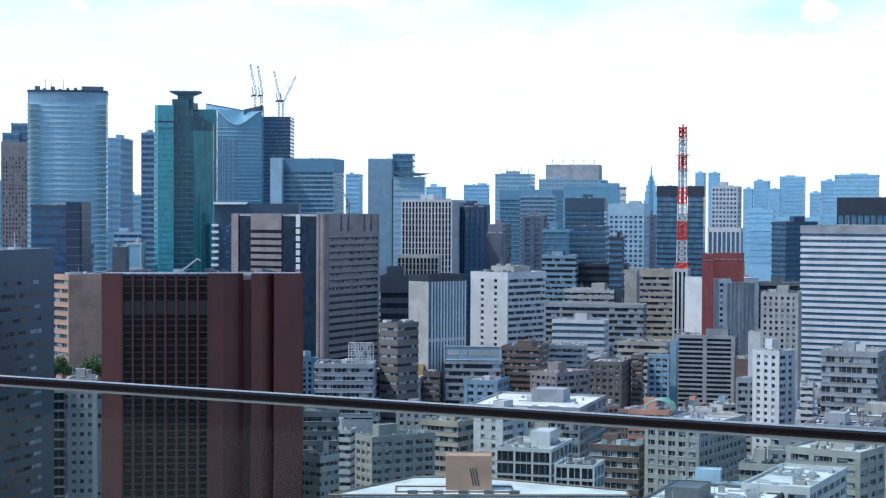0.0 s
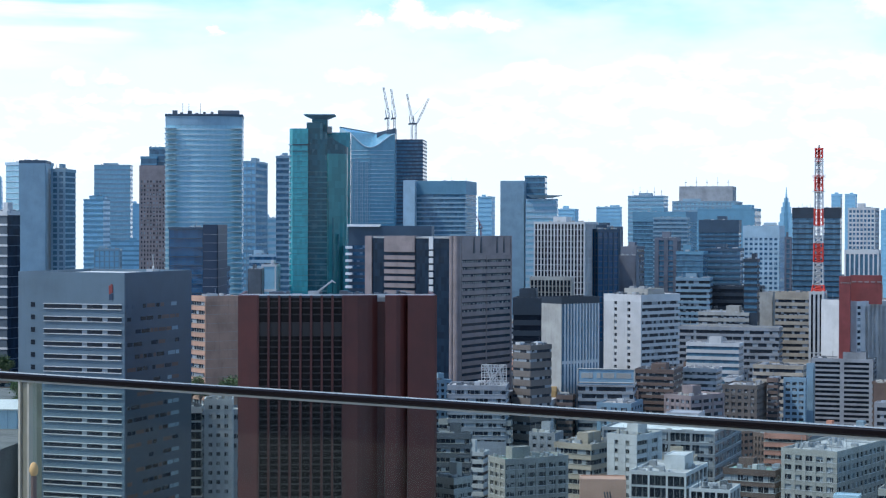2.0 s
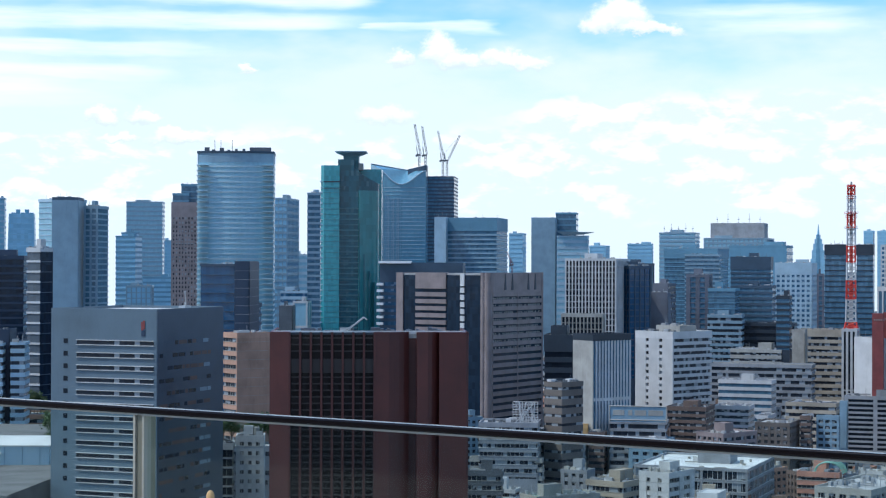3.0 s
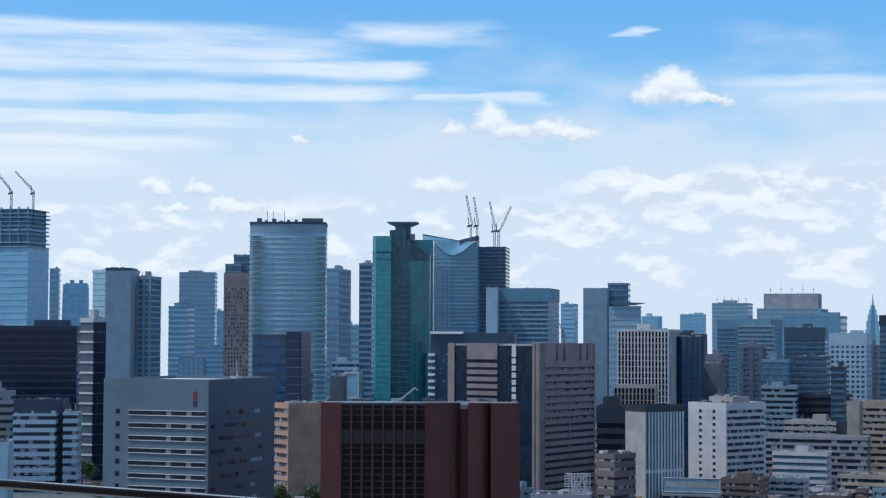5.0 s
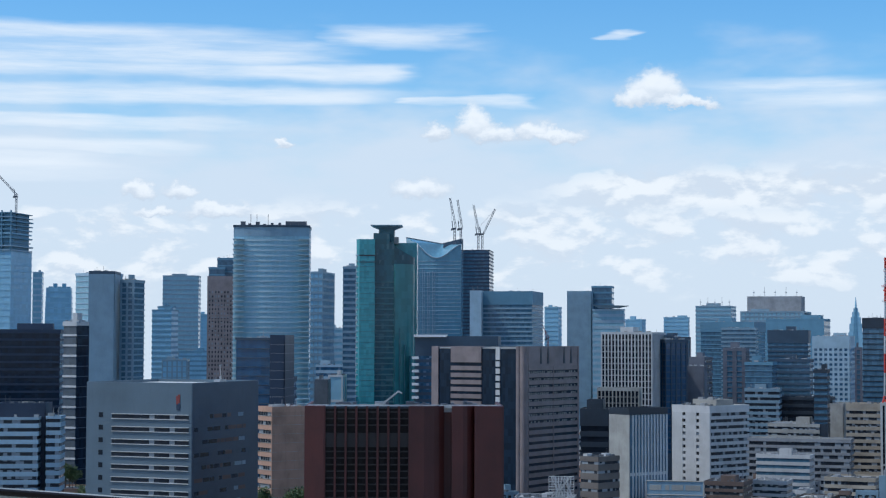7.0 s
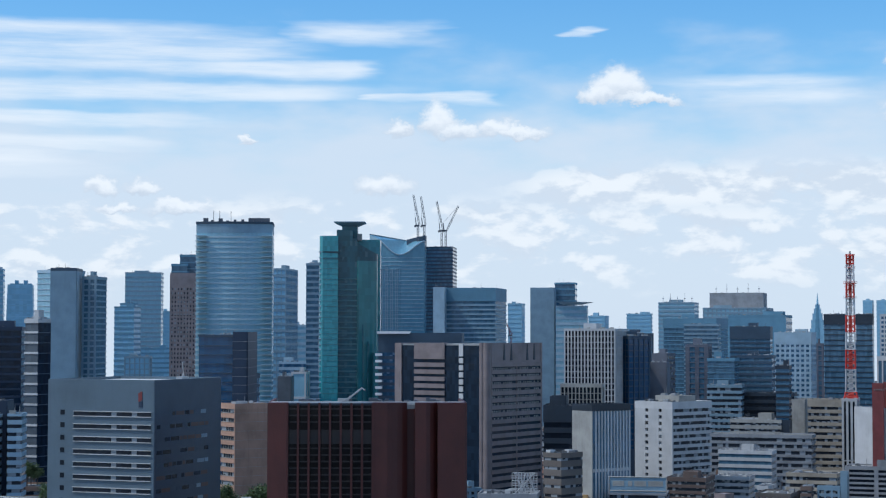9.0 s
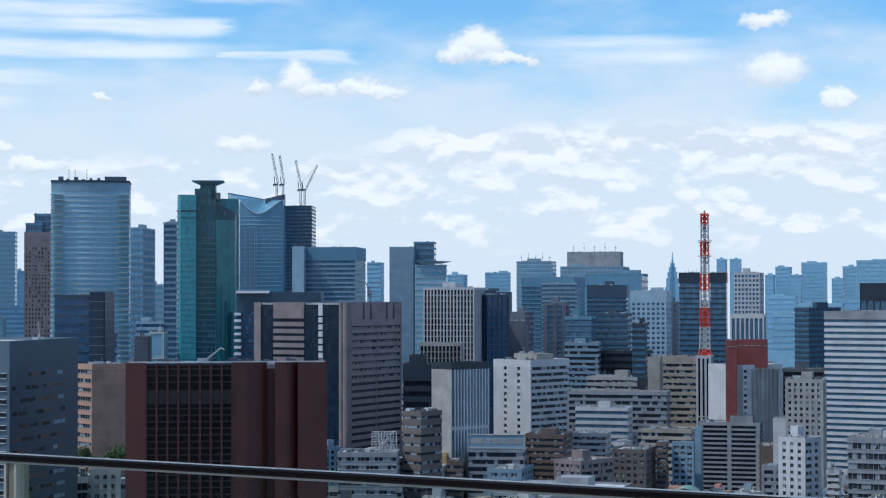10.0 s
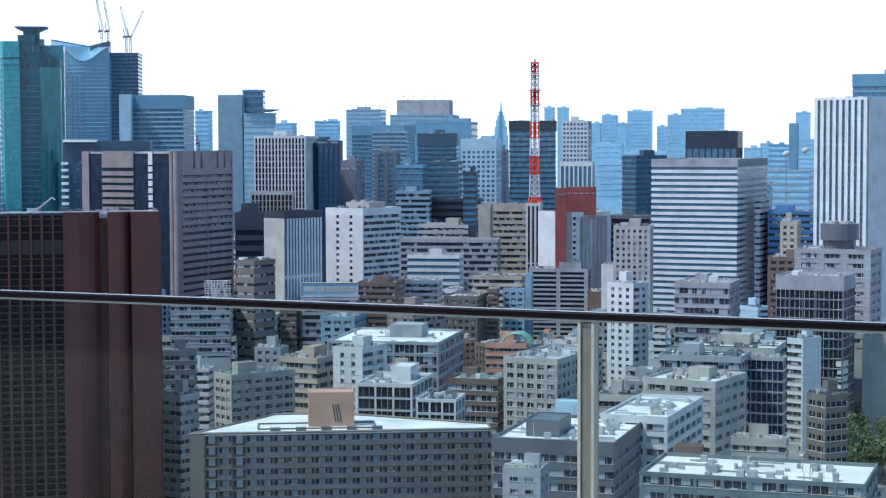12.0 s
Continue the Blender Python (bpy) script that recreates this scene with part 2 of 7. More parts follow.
WALL = {
    "white": wall_mat("white_panel", (0.55, 0.55, 0.54), stain=0.22),
    "offwhite": wall_mat("offwhite_tile", (0.37, 0.36, 0.325), stain=0.35),
    "beige": wall_mat("beige_tile", (0.42, 0.36, 0.28)),
    "tan": wall_mat("tan_stone", (0.46, 0.275, 0.19)),
    "pinkbrown": wall_mat("pink_brown_granite", (0.265, 0.215, 0.205), rough=0.55),
    "brown": wall_mat("brown_tile", (0.15, 0.105, 0.085)),
    "red": wall_mat("red_oxide_steel", (0.078, 0.0165, 0.0125), rough=0.5, stain=0.3, spread=0.05),
    "maroon": wall_mat("maroon_panel", (0.23, 0.05, 0.045), rough=0.55),
    "signred": wall_mat("signal_red_paint", (0.62, 0.05, 0.03), rough=0.5),
    "grey": wall_mat("grey_concrete", (0.30, 0.31, 0.32)),
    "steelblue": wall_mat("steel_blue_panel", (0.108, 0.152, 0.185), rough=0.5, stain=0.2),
    "umber": wall_mat("umber_tile", (0.155, 0.135, 0.118)),
    "darkgrey": wall_mat("dark_grey_panel", (0.11, 0.12, 0.13), rough=0.5),
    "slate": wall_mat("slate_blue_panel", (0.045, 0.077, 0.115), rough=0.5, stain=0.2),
    "black": wall_mat("black_panel", (0.024, 0.034, 0.048), rough=0.45),
    # haze on farther towers is mixed into these two blues; nearer walls share them
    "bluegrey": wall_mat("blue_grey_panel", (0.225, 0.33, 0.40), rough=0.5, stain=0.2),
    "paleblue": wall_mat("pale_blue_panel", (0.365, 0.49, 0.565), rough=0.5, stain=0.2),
    # aerial haze painted into the facing of far towers
    "hazeblue": wall_mat("haze_blue_panel", (0.27, 0.47, 0.59), rough=0.6, stain=0.15),
    "hazedeep": wall_mat("haze_deep_blue_panel", (0.125, 0.265, 0.36), rough=0.6, stain=0.15),
    "teal": wall_mat("teal_panel", (0.045, 0.14, 0.16), rough=0.4, stain=0.2),
    "salmon": wall_mat("salmon_render", (0.55, 0.28, 0.20)),
    "ochre": wall_mat("ochre_render", (0.50, 0.32, 0.13)),
    "blue": wall_mat("blue_sheet", (0.07, 0.18, 0.38), rough=0.5),
    "blackbrown": wall_mat("blackish_brown_panel", (0.030, 0.021, 0.019), rough=0.5, stain=0.3),
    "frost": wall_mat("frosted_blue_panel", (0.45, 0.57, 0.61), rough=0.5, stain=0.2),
    # brown towers greyed by haze painted into their colour; far cranes share it
    "mauve": wall_mat("haze_mauve_grey", (0.135, 0.145, 0.175), rough=0.6),
    # whiter than the other whites, standing in for sun glint
    "bright": wall_mat("glint_white_paint", (0.82, 0.82, 0.80), rough=0.35, stain=0.1),
    "nightblue": wall_mat("night_blue_panel", (0.022, 0.04, 0.075), rough=0.45, stain=0.2),
    "greygreen": wall_mat("grey_green_tile", (0.12, 0.155, 0.155), rough=0.6),
    "green": wall_mat("green_copper", (0.22, 0.42, 0.34)),
}
GLASS = {
    "dark": glass_mat("dark_window_glass", (0.030, 0.036, 0.045)),
    "black": glass_mat("black_window_glass", (0.014, 0.019, 0.027), amount=-0.4),
    "blue": glass_mat("blue_curtain_glass", (0.05, 0.12, 0.20), amount=0.22, blind=(0.2, 0.28, 0.36)),
    # pale glass of distant towers, with their haze in its colour
    "pale": glass_mat("haze_pale_blue_glass", (0.25, 0.42, 0.50), amount=-0.4, blind=(0.36, 0.50, 0.62), rough=0.2, var=0.07),
    "teal": glass_mat("teal_curtain_glass", (0.055, 0.27, 0.30), amount=-0.4, blind=(0.09, 0.33, 0.36), var=0.14),
    "greenglass": glass_mat("sea_green_glass", (0.05, 0.20, 0.205), amount=-0.4, var=0.12, cell=(2.2, 2.2, 5.0)),
    "deepteal": glass_mat("deep_teal_glass", (0.02, 0.085, 0.11), amount=0.12, blind=(0.06, 0.14, 0.16)),
    # dark glass lightened and blued to imitate haze past 900 m
    "navy": glass_mat("haze_navy_glass", (0.075, 0.145, 0.205), amount=0.1, blind=(0.08, 0.15, 0.22)),
    # haze put into the glass colour of the farthest towers
    "far": glass_mat("haze_blue_glass", (0.245, 0.44, 0.565), amount=-0.4, blind=(0.26, 0.42, 0.55), rough=0.35, var=0.1, cell=(6, 6, 8)),
    "steel": glass_mat("steel_blue_glass", (0.13, 0.28, 0.36), amount=-0.4, var=0.08, cell=(3, 3, 4.2), rough=0.18),
    "deepblue": glass_mat("deep_blue_mirror_glass", (0.009, 0.068, 0.15), amount=-0.4, blind=(0.05, 0.1, 0.16), var=0.15, spec=0.5),
    "nightglass": glass_mat("night_blue_glass", (0.012, 0.024, 0.042), amount=-0.4, spec=0.2, var=0.3),
    "umberglass": glass_mat("smoked_brown_glass", (0.016, 0.013, 0.013), amount=-0.4, spec=0.15, var=0.35, cell=(1.1, 1.1, 2.0)),
    "slateglass": glass_mat("slate_grey_glass", (0.10, 0.12, 0.14), amount=-0.4, var=0.1),
    "home": glass_mat("flat_windows", (0.05, 0.055, 0.06), blind=(0.40, 0.39, 0.36), amount=0.22, cell=(1.5, 1.5, 3.1)),
}
ROOF = {
    "light": wall_mat("pale_roof_sheet", (0.60, 0.61, 0.59), rough=0.8, stain=0.3),
    "grey": wall_mat("grey_roof_membrane", (0.40, 0.40, 0.39), rough=0.85, stain=0.4),
    "green": wall_mat("green_roof_paint", (0.23, 0.34, 0.29), rough=0.8, stain=0.4),
    "cream": wall_mat("cream_roof_coating", (0.66, 0.64, 0.57), rough=0.8, stain=0.2),
    "white": wall_mat("white_roof_coating", (0.82, 0.81, 0.77), rough=0.8, stain=0.2),
}
STEEL = wall_mat("galvanised_steel", (0.45, 0.46, 0.47), rough=0.4, metal=0.6, stain=0.2)
DARKSTEEL = wall_mat("dark_steel", (0.10, 0.11, 0.13), rough=0.4, metal=0.4, stain=0.2)


SASH = (WALL["offwhite"], WALL["grey"], WALL["white"])


# ---- building parts ----
def box_mesh(name, x0, x1, y0, y1, z0, z1, inset=0.0, sink=0.0):
    """A box; with inset and sink its top is a sunk tray behind a parapet."""
    v = [(x0, y0, z0), (x1, y0, z0), (x1, y1, z0), (x0, y1, z0), (x0, y0, z1), (x1, y0, z1), (x1, y1, z1), (x0, y1, z1)]
    f = [(3, 2, 1, 0), (0, 1, 5, 4), (1, 2, 6, 5), (2, 3, 7, 6), (3, 0, 4, 7)]
    if inset > 0:
        v += [(x0 + inset, y0 + inset, z1), (x1 - inset, y0 + inset, z1), (x1 - inset, y1 - inset, z1), (x0 + inset, y1 - inset, z1)]
        v += [(a, b, z1 - sink) for a, b, _ in v[8:12]]
        for i in range(4):
            j = (i + 1) % 4
            f += [(4 + i, 4 + j, 8 + j, 8 + i), (8 + i, 8 + j, 12 + j, 12 + i)]
        f.append((12, 13, 14, 15))
    else:
        f.append((4, 5, 6, 7))
    me = bpy.data.meshes.new(name)
    me.from_pydata(v, [], f)
    return me


def mesh_part(name, me, mat, parent, label="", at=None):
    ob = new(name, me)
    if mat is not None and not me.materials:
        me.materials.append(mat)
    ob.parent = parent
    if at is not None:
        ob.matrix_basis = at
    if label:
        ob["label"] = label
    return ob


def part(name, bm, mat, parent, label="", at=None):
    me = bpy.data.meshes.new(name)
    bm.to_mesh(me)
    bm.free()
    return mesh_part(name, me, mat, parent, label, at)


def add_box(bm, x0, x1, y0, y1, z0, z1):
    vs = [bm.verts.new(p) for p in ((x0, y0, z0), (x1, y0, z0), (x1, y1, z0), (x0, y1, z0), (x0, y0, z1), (x1, y0, z1), (x1, y1, z1), (x0, y1, z1))]
    for q in ((3, 2, 1, 0), (0, 1, 5, 4), (1, 2, 6, 5), (2, 3, 7, 6), (3, 0, 4, 7), (4, 5, 6, 7)):
        bm.faces.new([vs[i] for i in q])


def add_bar(bm, a, b, r, sides=6, r2=None):
    """A round or square bar from a to b."""
    a, b = Vector(a), Vector(b)
    q = (b - a).to_track_quat("Z", "Y").to_matrix()
    r2 = r if r2 is None else r2
    rings = []
    for p, rad in ((a, r), (b, r2)):
        rings.append([bm.verts.new(p + q @ Vector((rad * math.cos(2 * math.pi * i / sides), rad * math.sin(2 * math.pi * i / sides), 0))) for i in range(sides)])
    for i in range(sides):
        j = (i + 1) % sides
        bm.faces.new((rings[0][i], rings[0][j], rings[1][j], rings[1][i]))
    bm.faces.new(rings[0][::-1])
    bm.faces.new(rings[1])


rnd = random.Random(7)
PLACED = []


def placed(x, y, rot, wl, wr, h, low=0.0):
    """Notes a footprint: bearings and distances of its corners, its height, and the height below which the camera need
    not see it.
    """
    c, s = math.cos(radians(rot)), math.sin(radians(rot))
    pts = [(x + c * a - s * b, y + s * a + c * b) for a, b in ((-wl, 0), (0, 0), (0, wr), (-wl, wr))]
    az = [math.degrees(math.atan2(p[0], p[1])) for p in pts]
    ds = [math.hypot(*p) for p in pts]
    PLACED.append((min(az), max(az), min(ds), max(ds), h, low))


def roof_gear(ob, wl, wr, h, rng, wall, n=4, room=True, tank=False):
    """Plant room, cooling units, ducts and aerials on a roof at height h."""
    if wl < 5 or wr < 5:
        return
    if room:
        a, b, c = rng.uniform(0.22, 0.4) * wl, rng.uniform(0.25, 0.45) * wr, rng.uniform(2.6, 4.6)
        x0, y0 = -wl + rng.uniform(0.12, 0.9) * (wl - a - 1) + 0.5, rng.uniform(0.2, 0.9) * (wr - b - 1) + 0.5
        mesh_part("plant_room", box_mesh("plant_room", x0, x0 + a, y0, y0 + b, h - 0.9, h + c, 0.25, 0.3), wall, ob)
    unit = None
    for k in range(min(n, 2)):
        s = rng.uniform(0.9, 2.0)
        if unit is None:
            unit = box_mesh("cooling_unit", -s, s, -0.7 * s, 0.7 * s, 0, rng.uniform(1.0, 2.2), 0.2, 0.15)
            unit.materials.append(rng.choice((STEEL, WALL["white"], WALL["grey"], WALL["offwhite"])))
        mesh_part("cooling_unit", unit, None, ob, at=pose(-rng.uniform(0.15, 0.85) * wl, rng.uniform(0.15, 0.85) * wr, h - 0.9, 0, 0, rng.choice((0, 90))))
    if n > 0:
        # pipes, hatches, small units and rails too small to count
        bm = bmesh.new()
        for k in range(6 + 5 * n):
            px, py = -rng.uniform(0.07, 0.93) * wl, rng.uniform(0.07, 0.93) * wr
            q = rng.random()
            if q < 0.5:
                a, b = rng.uniform(0.3, 1.1), rng.uniform(0.3, 1.0)
                add_box(bm, px - a, px + a, py - b, py + b, h - 0.9, h - 0.9 + rng.uniform(0.5, 1.8))
            elif q < 0.75:
                a = rng.uniform(1.5, max(2.0, wl * 0.3))
                add_box(bm, max(px - a, -wl + 0.4), min(px + a, -0.4), py - 0.15, py + 0.15, h - 0.8, h - 0.45)
            elif q < 0.9:
                add_bar(bm, (px, py, h - 0.9), (px, py, h + rng.uniform(1.0, 4.0)), 0.09, 4)
            else:
                add_bar(bm, (px, py, h - 0.9), (px, py, h + rng.uniform(0.2, 0.9)), rng.uniform(0.4, 0.8), 8)
        tagged(part("roof_clutter", bm, rng.choice((STEEL, WALL["offwhite"], WALL["grey"], WALL["darkgrey"])), ob), kind="stuff")
    if tank:
        bm = bmesh.new()
        add_bar(bm, (-wl * 0.3, wr * 0.35, h - 0.9), (-wl * 0.3, wr * 0.35, h + 2.6), 1.2, 12)
        part("water_tank", bm, WALL["offwhite"], ob)


def block(name, x, y, rot, wl, wr, h, label="", cat="building", group="", wall="grey", glass="dark", fh=3.8, band=0.45, pier=0.0, pierw=0.6,
          proud=0.35, low=0.0, top=2.2, roof="grey", gear=3, room=True, blank="", side="", tank=False, capwall="", pier_r=None, every=1, rail=False, far=False, hem=0.0):
    """A building whose near corner stands at x, y: glazed core, a spandrel for each floor, piers, parapet, roof gear.
    wl, wr: lengths of the two faces that meet at that corner; blank: F or R for a face with no windows."""
    rng = random.Random(int(abs(x * 13 + y * 7 + h * 3)))
    ob = new(name)
    ob.matrix_world = pose(x, y, 0, 0, 0, rot)
    tagged(ob, label, cat, group)
    placed(x, y, rot, wl, wr, h, hem if hem else low + 13 if low > 0 else 0)
    W, G = WALL[wall], GLASS[glass]
    i = proud
    mesh_part("glazing", box_mesh("glazing", -wl + i, -i, i, wr - i, max(0.0, low - 6), h - top + 0.1), G, ob)
    if low > 3:
        mesh_part("base_wall", box_mesh("base_wall", -wl, 0, 0, wr, 0, low), W, ob)
    elif band > 0:
        mesh_part("base_wall", box_mesh("base_wall", -wl, 0, 0, wr, -0.5, 0.6), W, ob)
    # floors, counted down from the parapet; past a kilometre the bands are too thin to tell apart and stay in one mesh
    far = far or math.hypot(x, y) > 1000
    zs = []
    z = h - top - fh * every
    while band > 0 and z > low + 0.3:
        zs.append(z)
        z -= fh * every
    if far and zs:
        bm = bmesh.new()
        for z in zs:
            add_box(bm, -wl + 0.02, -0.02, 0.02, wr - 0.02, z, z + fh * band)
        tagged(part("banded_facade", bm, W, ob), kind="stuff")
    elif zs:
        sp = box_mesh("spandrel", -wl + 0.02, -0.02, 0.02, wr - 0.02, 0, fh * band)
        for z in zs:
            mesh_part("spandrel", sp, W, ob, at=pose(0, 0, z))
    mesh_part("parapet", box_mesh("parapet", -wl - 0.06, 0.06, -0.06, wr + 0.06, h - top, h, 0.35, 0.9), WALL[capwall] if capwall else W, ob)
    mesh_part("roof", box_mesh("roof", -wl + 0.34, -0.34, 0.34, wr - 0.34, h - 0.95, h - 0.86), ROOF[roof], ob)
    zt = h - top + 0.05
    pr = pier if pier_r is None else pier_r
    front, flank = [], []
    if pier > 0:
        n = max(1, round((wl - pierw) / pier))
        front = [-wl + pierw / 2 + k * (wl - pierw) / n for k in range(n + 1)]
    if pr > 0:
        n = max(1, round((wr - pierw) / pr))
        flank = [pierw / 2 + k * (wr - pierw) / n for k in range(1 if pier > 0 else 0, n + 1)]
    if far and (front or flank):
        bm = bmesh.new()
        for q in front:
            add_box(bm, q - pierw / 2, q + pierw / 2, -0.05, proud + 0.1, low, zt)
        for q in flank:
            add_box(bm, -proud - 0.1, 0.05, q - pierw / 2, q + pierw / 2, low, zt)
        tagged(part("finned_facade", bm, W, ob), kind="stuff")
    else:
        pm = box_mesh("pier", -pierw / 2, pierw / 2, 0.0, proud + 0.15, low, zt) if front else None
        for q in front:
            mesh_part("pier", pm, W, ob, at=pose(q, -0.05, 0))
        pm2 = box_mesh("pier", -proud - 0.15, 0.0, -pierw / 2, pierw / 2, low, zt) if flank else None
        for q in flank:
            mesh_part("pier", pm2, W, ob, at=pose(0.05, q, 0))
    if not far and 200 < math.hypot(x, y) < 800 and fh < 6:
        # slim sashes that divide the ribbon windows, with a thin pale sill to each floor
        bm = bmesh.new()
        z0, z1 = max(low, 3.0), h - top
        for k in range(1, int(wl / 1.9)):
            q = -wl + k * wl / int(wl / 1.9)
            add_box(bm, q - 0.06, q + 0.06, proud - 0.08, proud + 0.1, z0, z1)
        for k in range(1, int(wr / 1.9)):
            q = k * wr / int(wr / 1.9)
            add_box(bm, -proud - 0.1, -proud + 0.08, q - 0.06, q + 0.06, z0, z1)
        for z in zs:
            add_box(bm, -wl - 0.1, 0.1, -0.12, wr + 0.1, z + fh * band, z + fh * band + 0.09)
        tagged(part("sash_work", bm, SASH[int(abs(x)) % 3], ob), kind="stuff")
    S = WALL[side] if side else W
    if "F" in blank:
        mesh_part("end_wall", box_mesh("end_wall", -wl - 0.08, 0.08, -0.08, proud + 0.2, low, zt), S, ob)
    if "R" in blank:
        mesh_part("end_wall", box_mesh("end_wall", -proud - 0.2, 0.08, -0.08, wr + 0.08, low, zt), S, ob)
    roof_gear(ob, wl, wr, h, rng, WALL[capwall] if capwall else W, gear, room, tank)
    if rail:
        bm = bmesh.new()
        for k in range(13):
            add_bar(bm, (-wl + k * wl / 12, 0.1, h), (-wl + k * wl / 12, 0.1, h + 1.1), 0.05, 4)
        add_bar(bm, (-wl, 0.1, h + 1.1), (0, 0.1, h + 1.1), 0.05, 4)
        part("roof_railing", bm, STEEL, ob)
    return ob


# ---- terrace, balustrade, ground ----
AX = 28.5  # bearing square to the balustrade
TERRACE = pose(0, 0, 124.0, 0, 0, -AX)  # local y runs out towards the balustrade
ground = new("ground", box_mesh("ground", -6000, 6000, -2500, 6000, -3, 0))
ground.data.materials.append(wall_mat("city_ground", (0.12, 0.12, 0.115), rough=0.9, stain=0.5))
tagged(ground, "grey asphalt and paving between city blocks", "ground", kind="structure")

deck = new("terrace_floor", box_mesh("terrace_floor", -14, 14, -5, 4.3, -0.4, 0.0))
deck.data.materials.append(wall_mat("terrace_tile", (0.36, 0.35, 0.33), rough=0.7))
deck.matrix_world = TERRACE
tagged(deck, "grey tiled floor of a high roof terrace", "floor", kind="structure")
host = new("wall_terrace", box_mesh("wall_terrace", -14, 14, -5.4, -5.0, 0.0, 4.0))
host.data.materials.append(WALL["grey"])
host.matrix_world = TERRACE
tagged(host, "plain grey wall behind the terrace", "wall", kind="structure")
tower = new("wall_below", box_mesh("wall_below", -14, 14, -25, 4.2, -124, -0.4))
tower.data.materials.append(WALL["grey"])
tower.matrix_world = TERRACE
tagged(tower, "grey concrete tower carrying the terrace", "building", kind="structure")

RAIL_Y, RAIL_Z = 3.99, 1.15
balustrade = new("balustrade")
balustrade.matrix_world = TERRACE
tagged(balustrade, "glass balustrade with a dark metal handrail", "railing")
rail_m, rt, rb = material("brushed_bronze_rail")
rtc = rt.nodes.new("ShaderNodeTexCoord")
rmp = rt.nodes.new("ShaderNodeMapping")
rmp.inputs["Scale"].default_value = (0.5, 30, 30)
rt.links.new(rtc.outputs["Object"], rmp.inputs[0])
rns = noise_tex(rt, rmp.outputs[0], 3.0, 4.0)
rt.links.new(mix_rgb(rt, rns.outputs[0], (0.004, 0.003, 0.003), (0.012, 0.007, 0.007)), rb.inputs["Base Color"])
rb.inputs["Metallic"].default_value, rb.inputs["Roughness"].default_value = 0.0, 0.16
rb.inputs["Specular IOR Level"].default_value = 0.2
bm = bmesh.new()
rings = []
for ex in (-14, 14):
    ring = []
    for q in range(24):
        an = 2 * math.pi * (q + 0.5) / 24
        ring.append(bm.verts.new((ex, RAIL_Y + (0.013 if math.cos(an) > 0 else -0.013) + 0.006 * math.cos(an), RAIL_Z + (0.004 if math.sin(an) > 0 else -0.004) + 0.006 * math.sin(an))))
    rings.append(ring)
for q in range(24):
    bm.faces.new((rings[0][q], rings[0][(q + 1) % 24], rings[1][(q + 1) % 24], rings[1][q]))
bm.faces.new(rings[0][::-1])
bm.faces.new(rings[1])
bmesh.ops.recalc_face_normals(bm, faces=bm.faces[:])
handrail = part("handrail", bm, rail_m, balustrade, "dark polished metal handrail")
clip_m = wall_mat("pale_aluminium_channel", (0.42, 0.39, 0.31), rough=0.65, metal=0.1, stain=0.1)
mesh_part("glass_channel", box_mesh("glass_channel", -14, 14, RAIL_Y - 0.014, RAIL_Y + 0.014, RAIL_Z - 0.0155, RAIL_Z - 0.0102), clip_m, balustrade, "pale channel under the handrail")
pane_m, pt, pb = material("green_tinted_glass")
tr = pt.nodes.new("ShaderNodeBsdfTransparent")
tr.inputs[0].default_value = (0.925, 0.965, 0.94, 1)
gl = pt.nodes.new("ShaderNodeBsdfGlossy")
gl.inputs["Roughness"].default_value = 0.03
gl.inputs["Color"].default_value = (0.9, 1, 0.97, 1)
lw = pt.nodes.new("ShaderNodeLayerWeight")
lw.inputs[0].default_value = 0.5
mx = pt.nodes.new("ShaderNodeMixShader")
pt.links.new(math_node(pt, "ADD", math_node(pt, "MULTIPLY", math_node(pt, "POWER", lw.outputs["Facing"], 5.0), 0.15), 0.012), mx.inputs[0])
pt.links.new(tr.outputs[0], mx.inputs[1])
pt.links.new(gl.outputs[0], mx.inputs[2])
pt.links.new(mx.outputs[0], pt.nodes["Material Output"].inputs["Surface"])
POST_X = -4.07
post_m = wall_mat("champagne_aluminium", (0.26, 0.25, 0.19), rough=0.3, metal=0.6, stain=0.15)
for k in range(-2, 5):
    px = POST_X + 3.4 * k
    bm = bmesh.new()
    add_box(bm, px - 0.016, px + 0.016, RAIL_Y - 0.006, RAIL_Y + 0.05, 0, RAIL_Z - 0.0158)
    add_box(bm, px - 0.05, px + 0.05, RAIL_Y - 0.04, RAIL_Y + 0.06, 0, 0.015)
    bmesh.ops.bevel(bm, geom=bm.edges[:], offset=0.003, segments=1, affect="EDGES")
    post = part("post", bm, post_m, balustrade, "slim champagne aluminium post")
    for e in (-1, 1):
        mesh_part("edge_strip", box_mesh("edge_strip", px + e * 0.0185 - 0.004, px + e * 0.0185 + 0.004, RAIL_Y - 0.012, RAIL_Y + 0.02, 0.015, RAIL_Z - 0.0158), clip_m, post, "pale edge strip of the post")
    pane = mesh_part("glass_pane", box_mesh("glass_pane", px + 0.03, px + 3.37, RAIL_Y - 0.004, RAIL_Y + 0.004, 0.06, RAIL_Z - 0.016), pane_m, balustrade, "clear glass with a faint green tint")
    pane.visible_shadow = False


# ---- landmark towers ----
def start(name, x, y, rot, label, cat, foot=None):
    ob = new(name)
    if foot:
        placed(x, y, rot, *foot[:3], foot[3] + 13 if foot[3] > 0 else 0)
    ob.matrix_world = pose(x, y, 0, 0, 0, rot)
    return tagged(ob, label, cat)


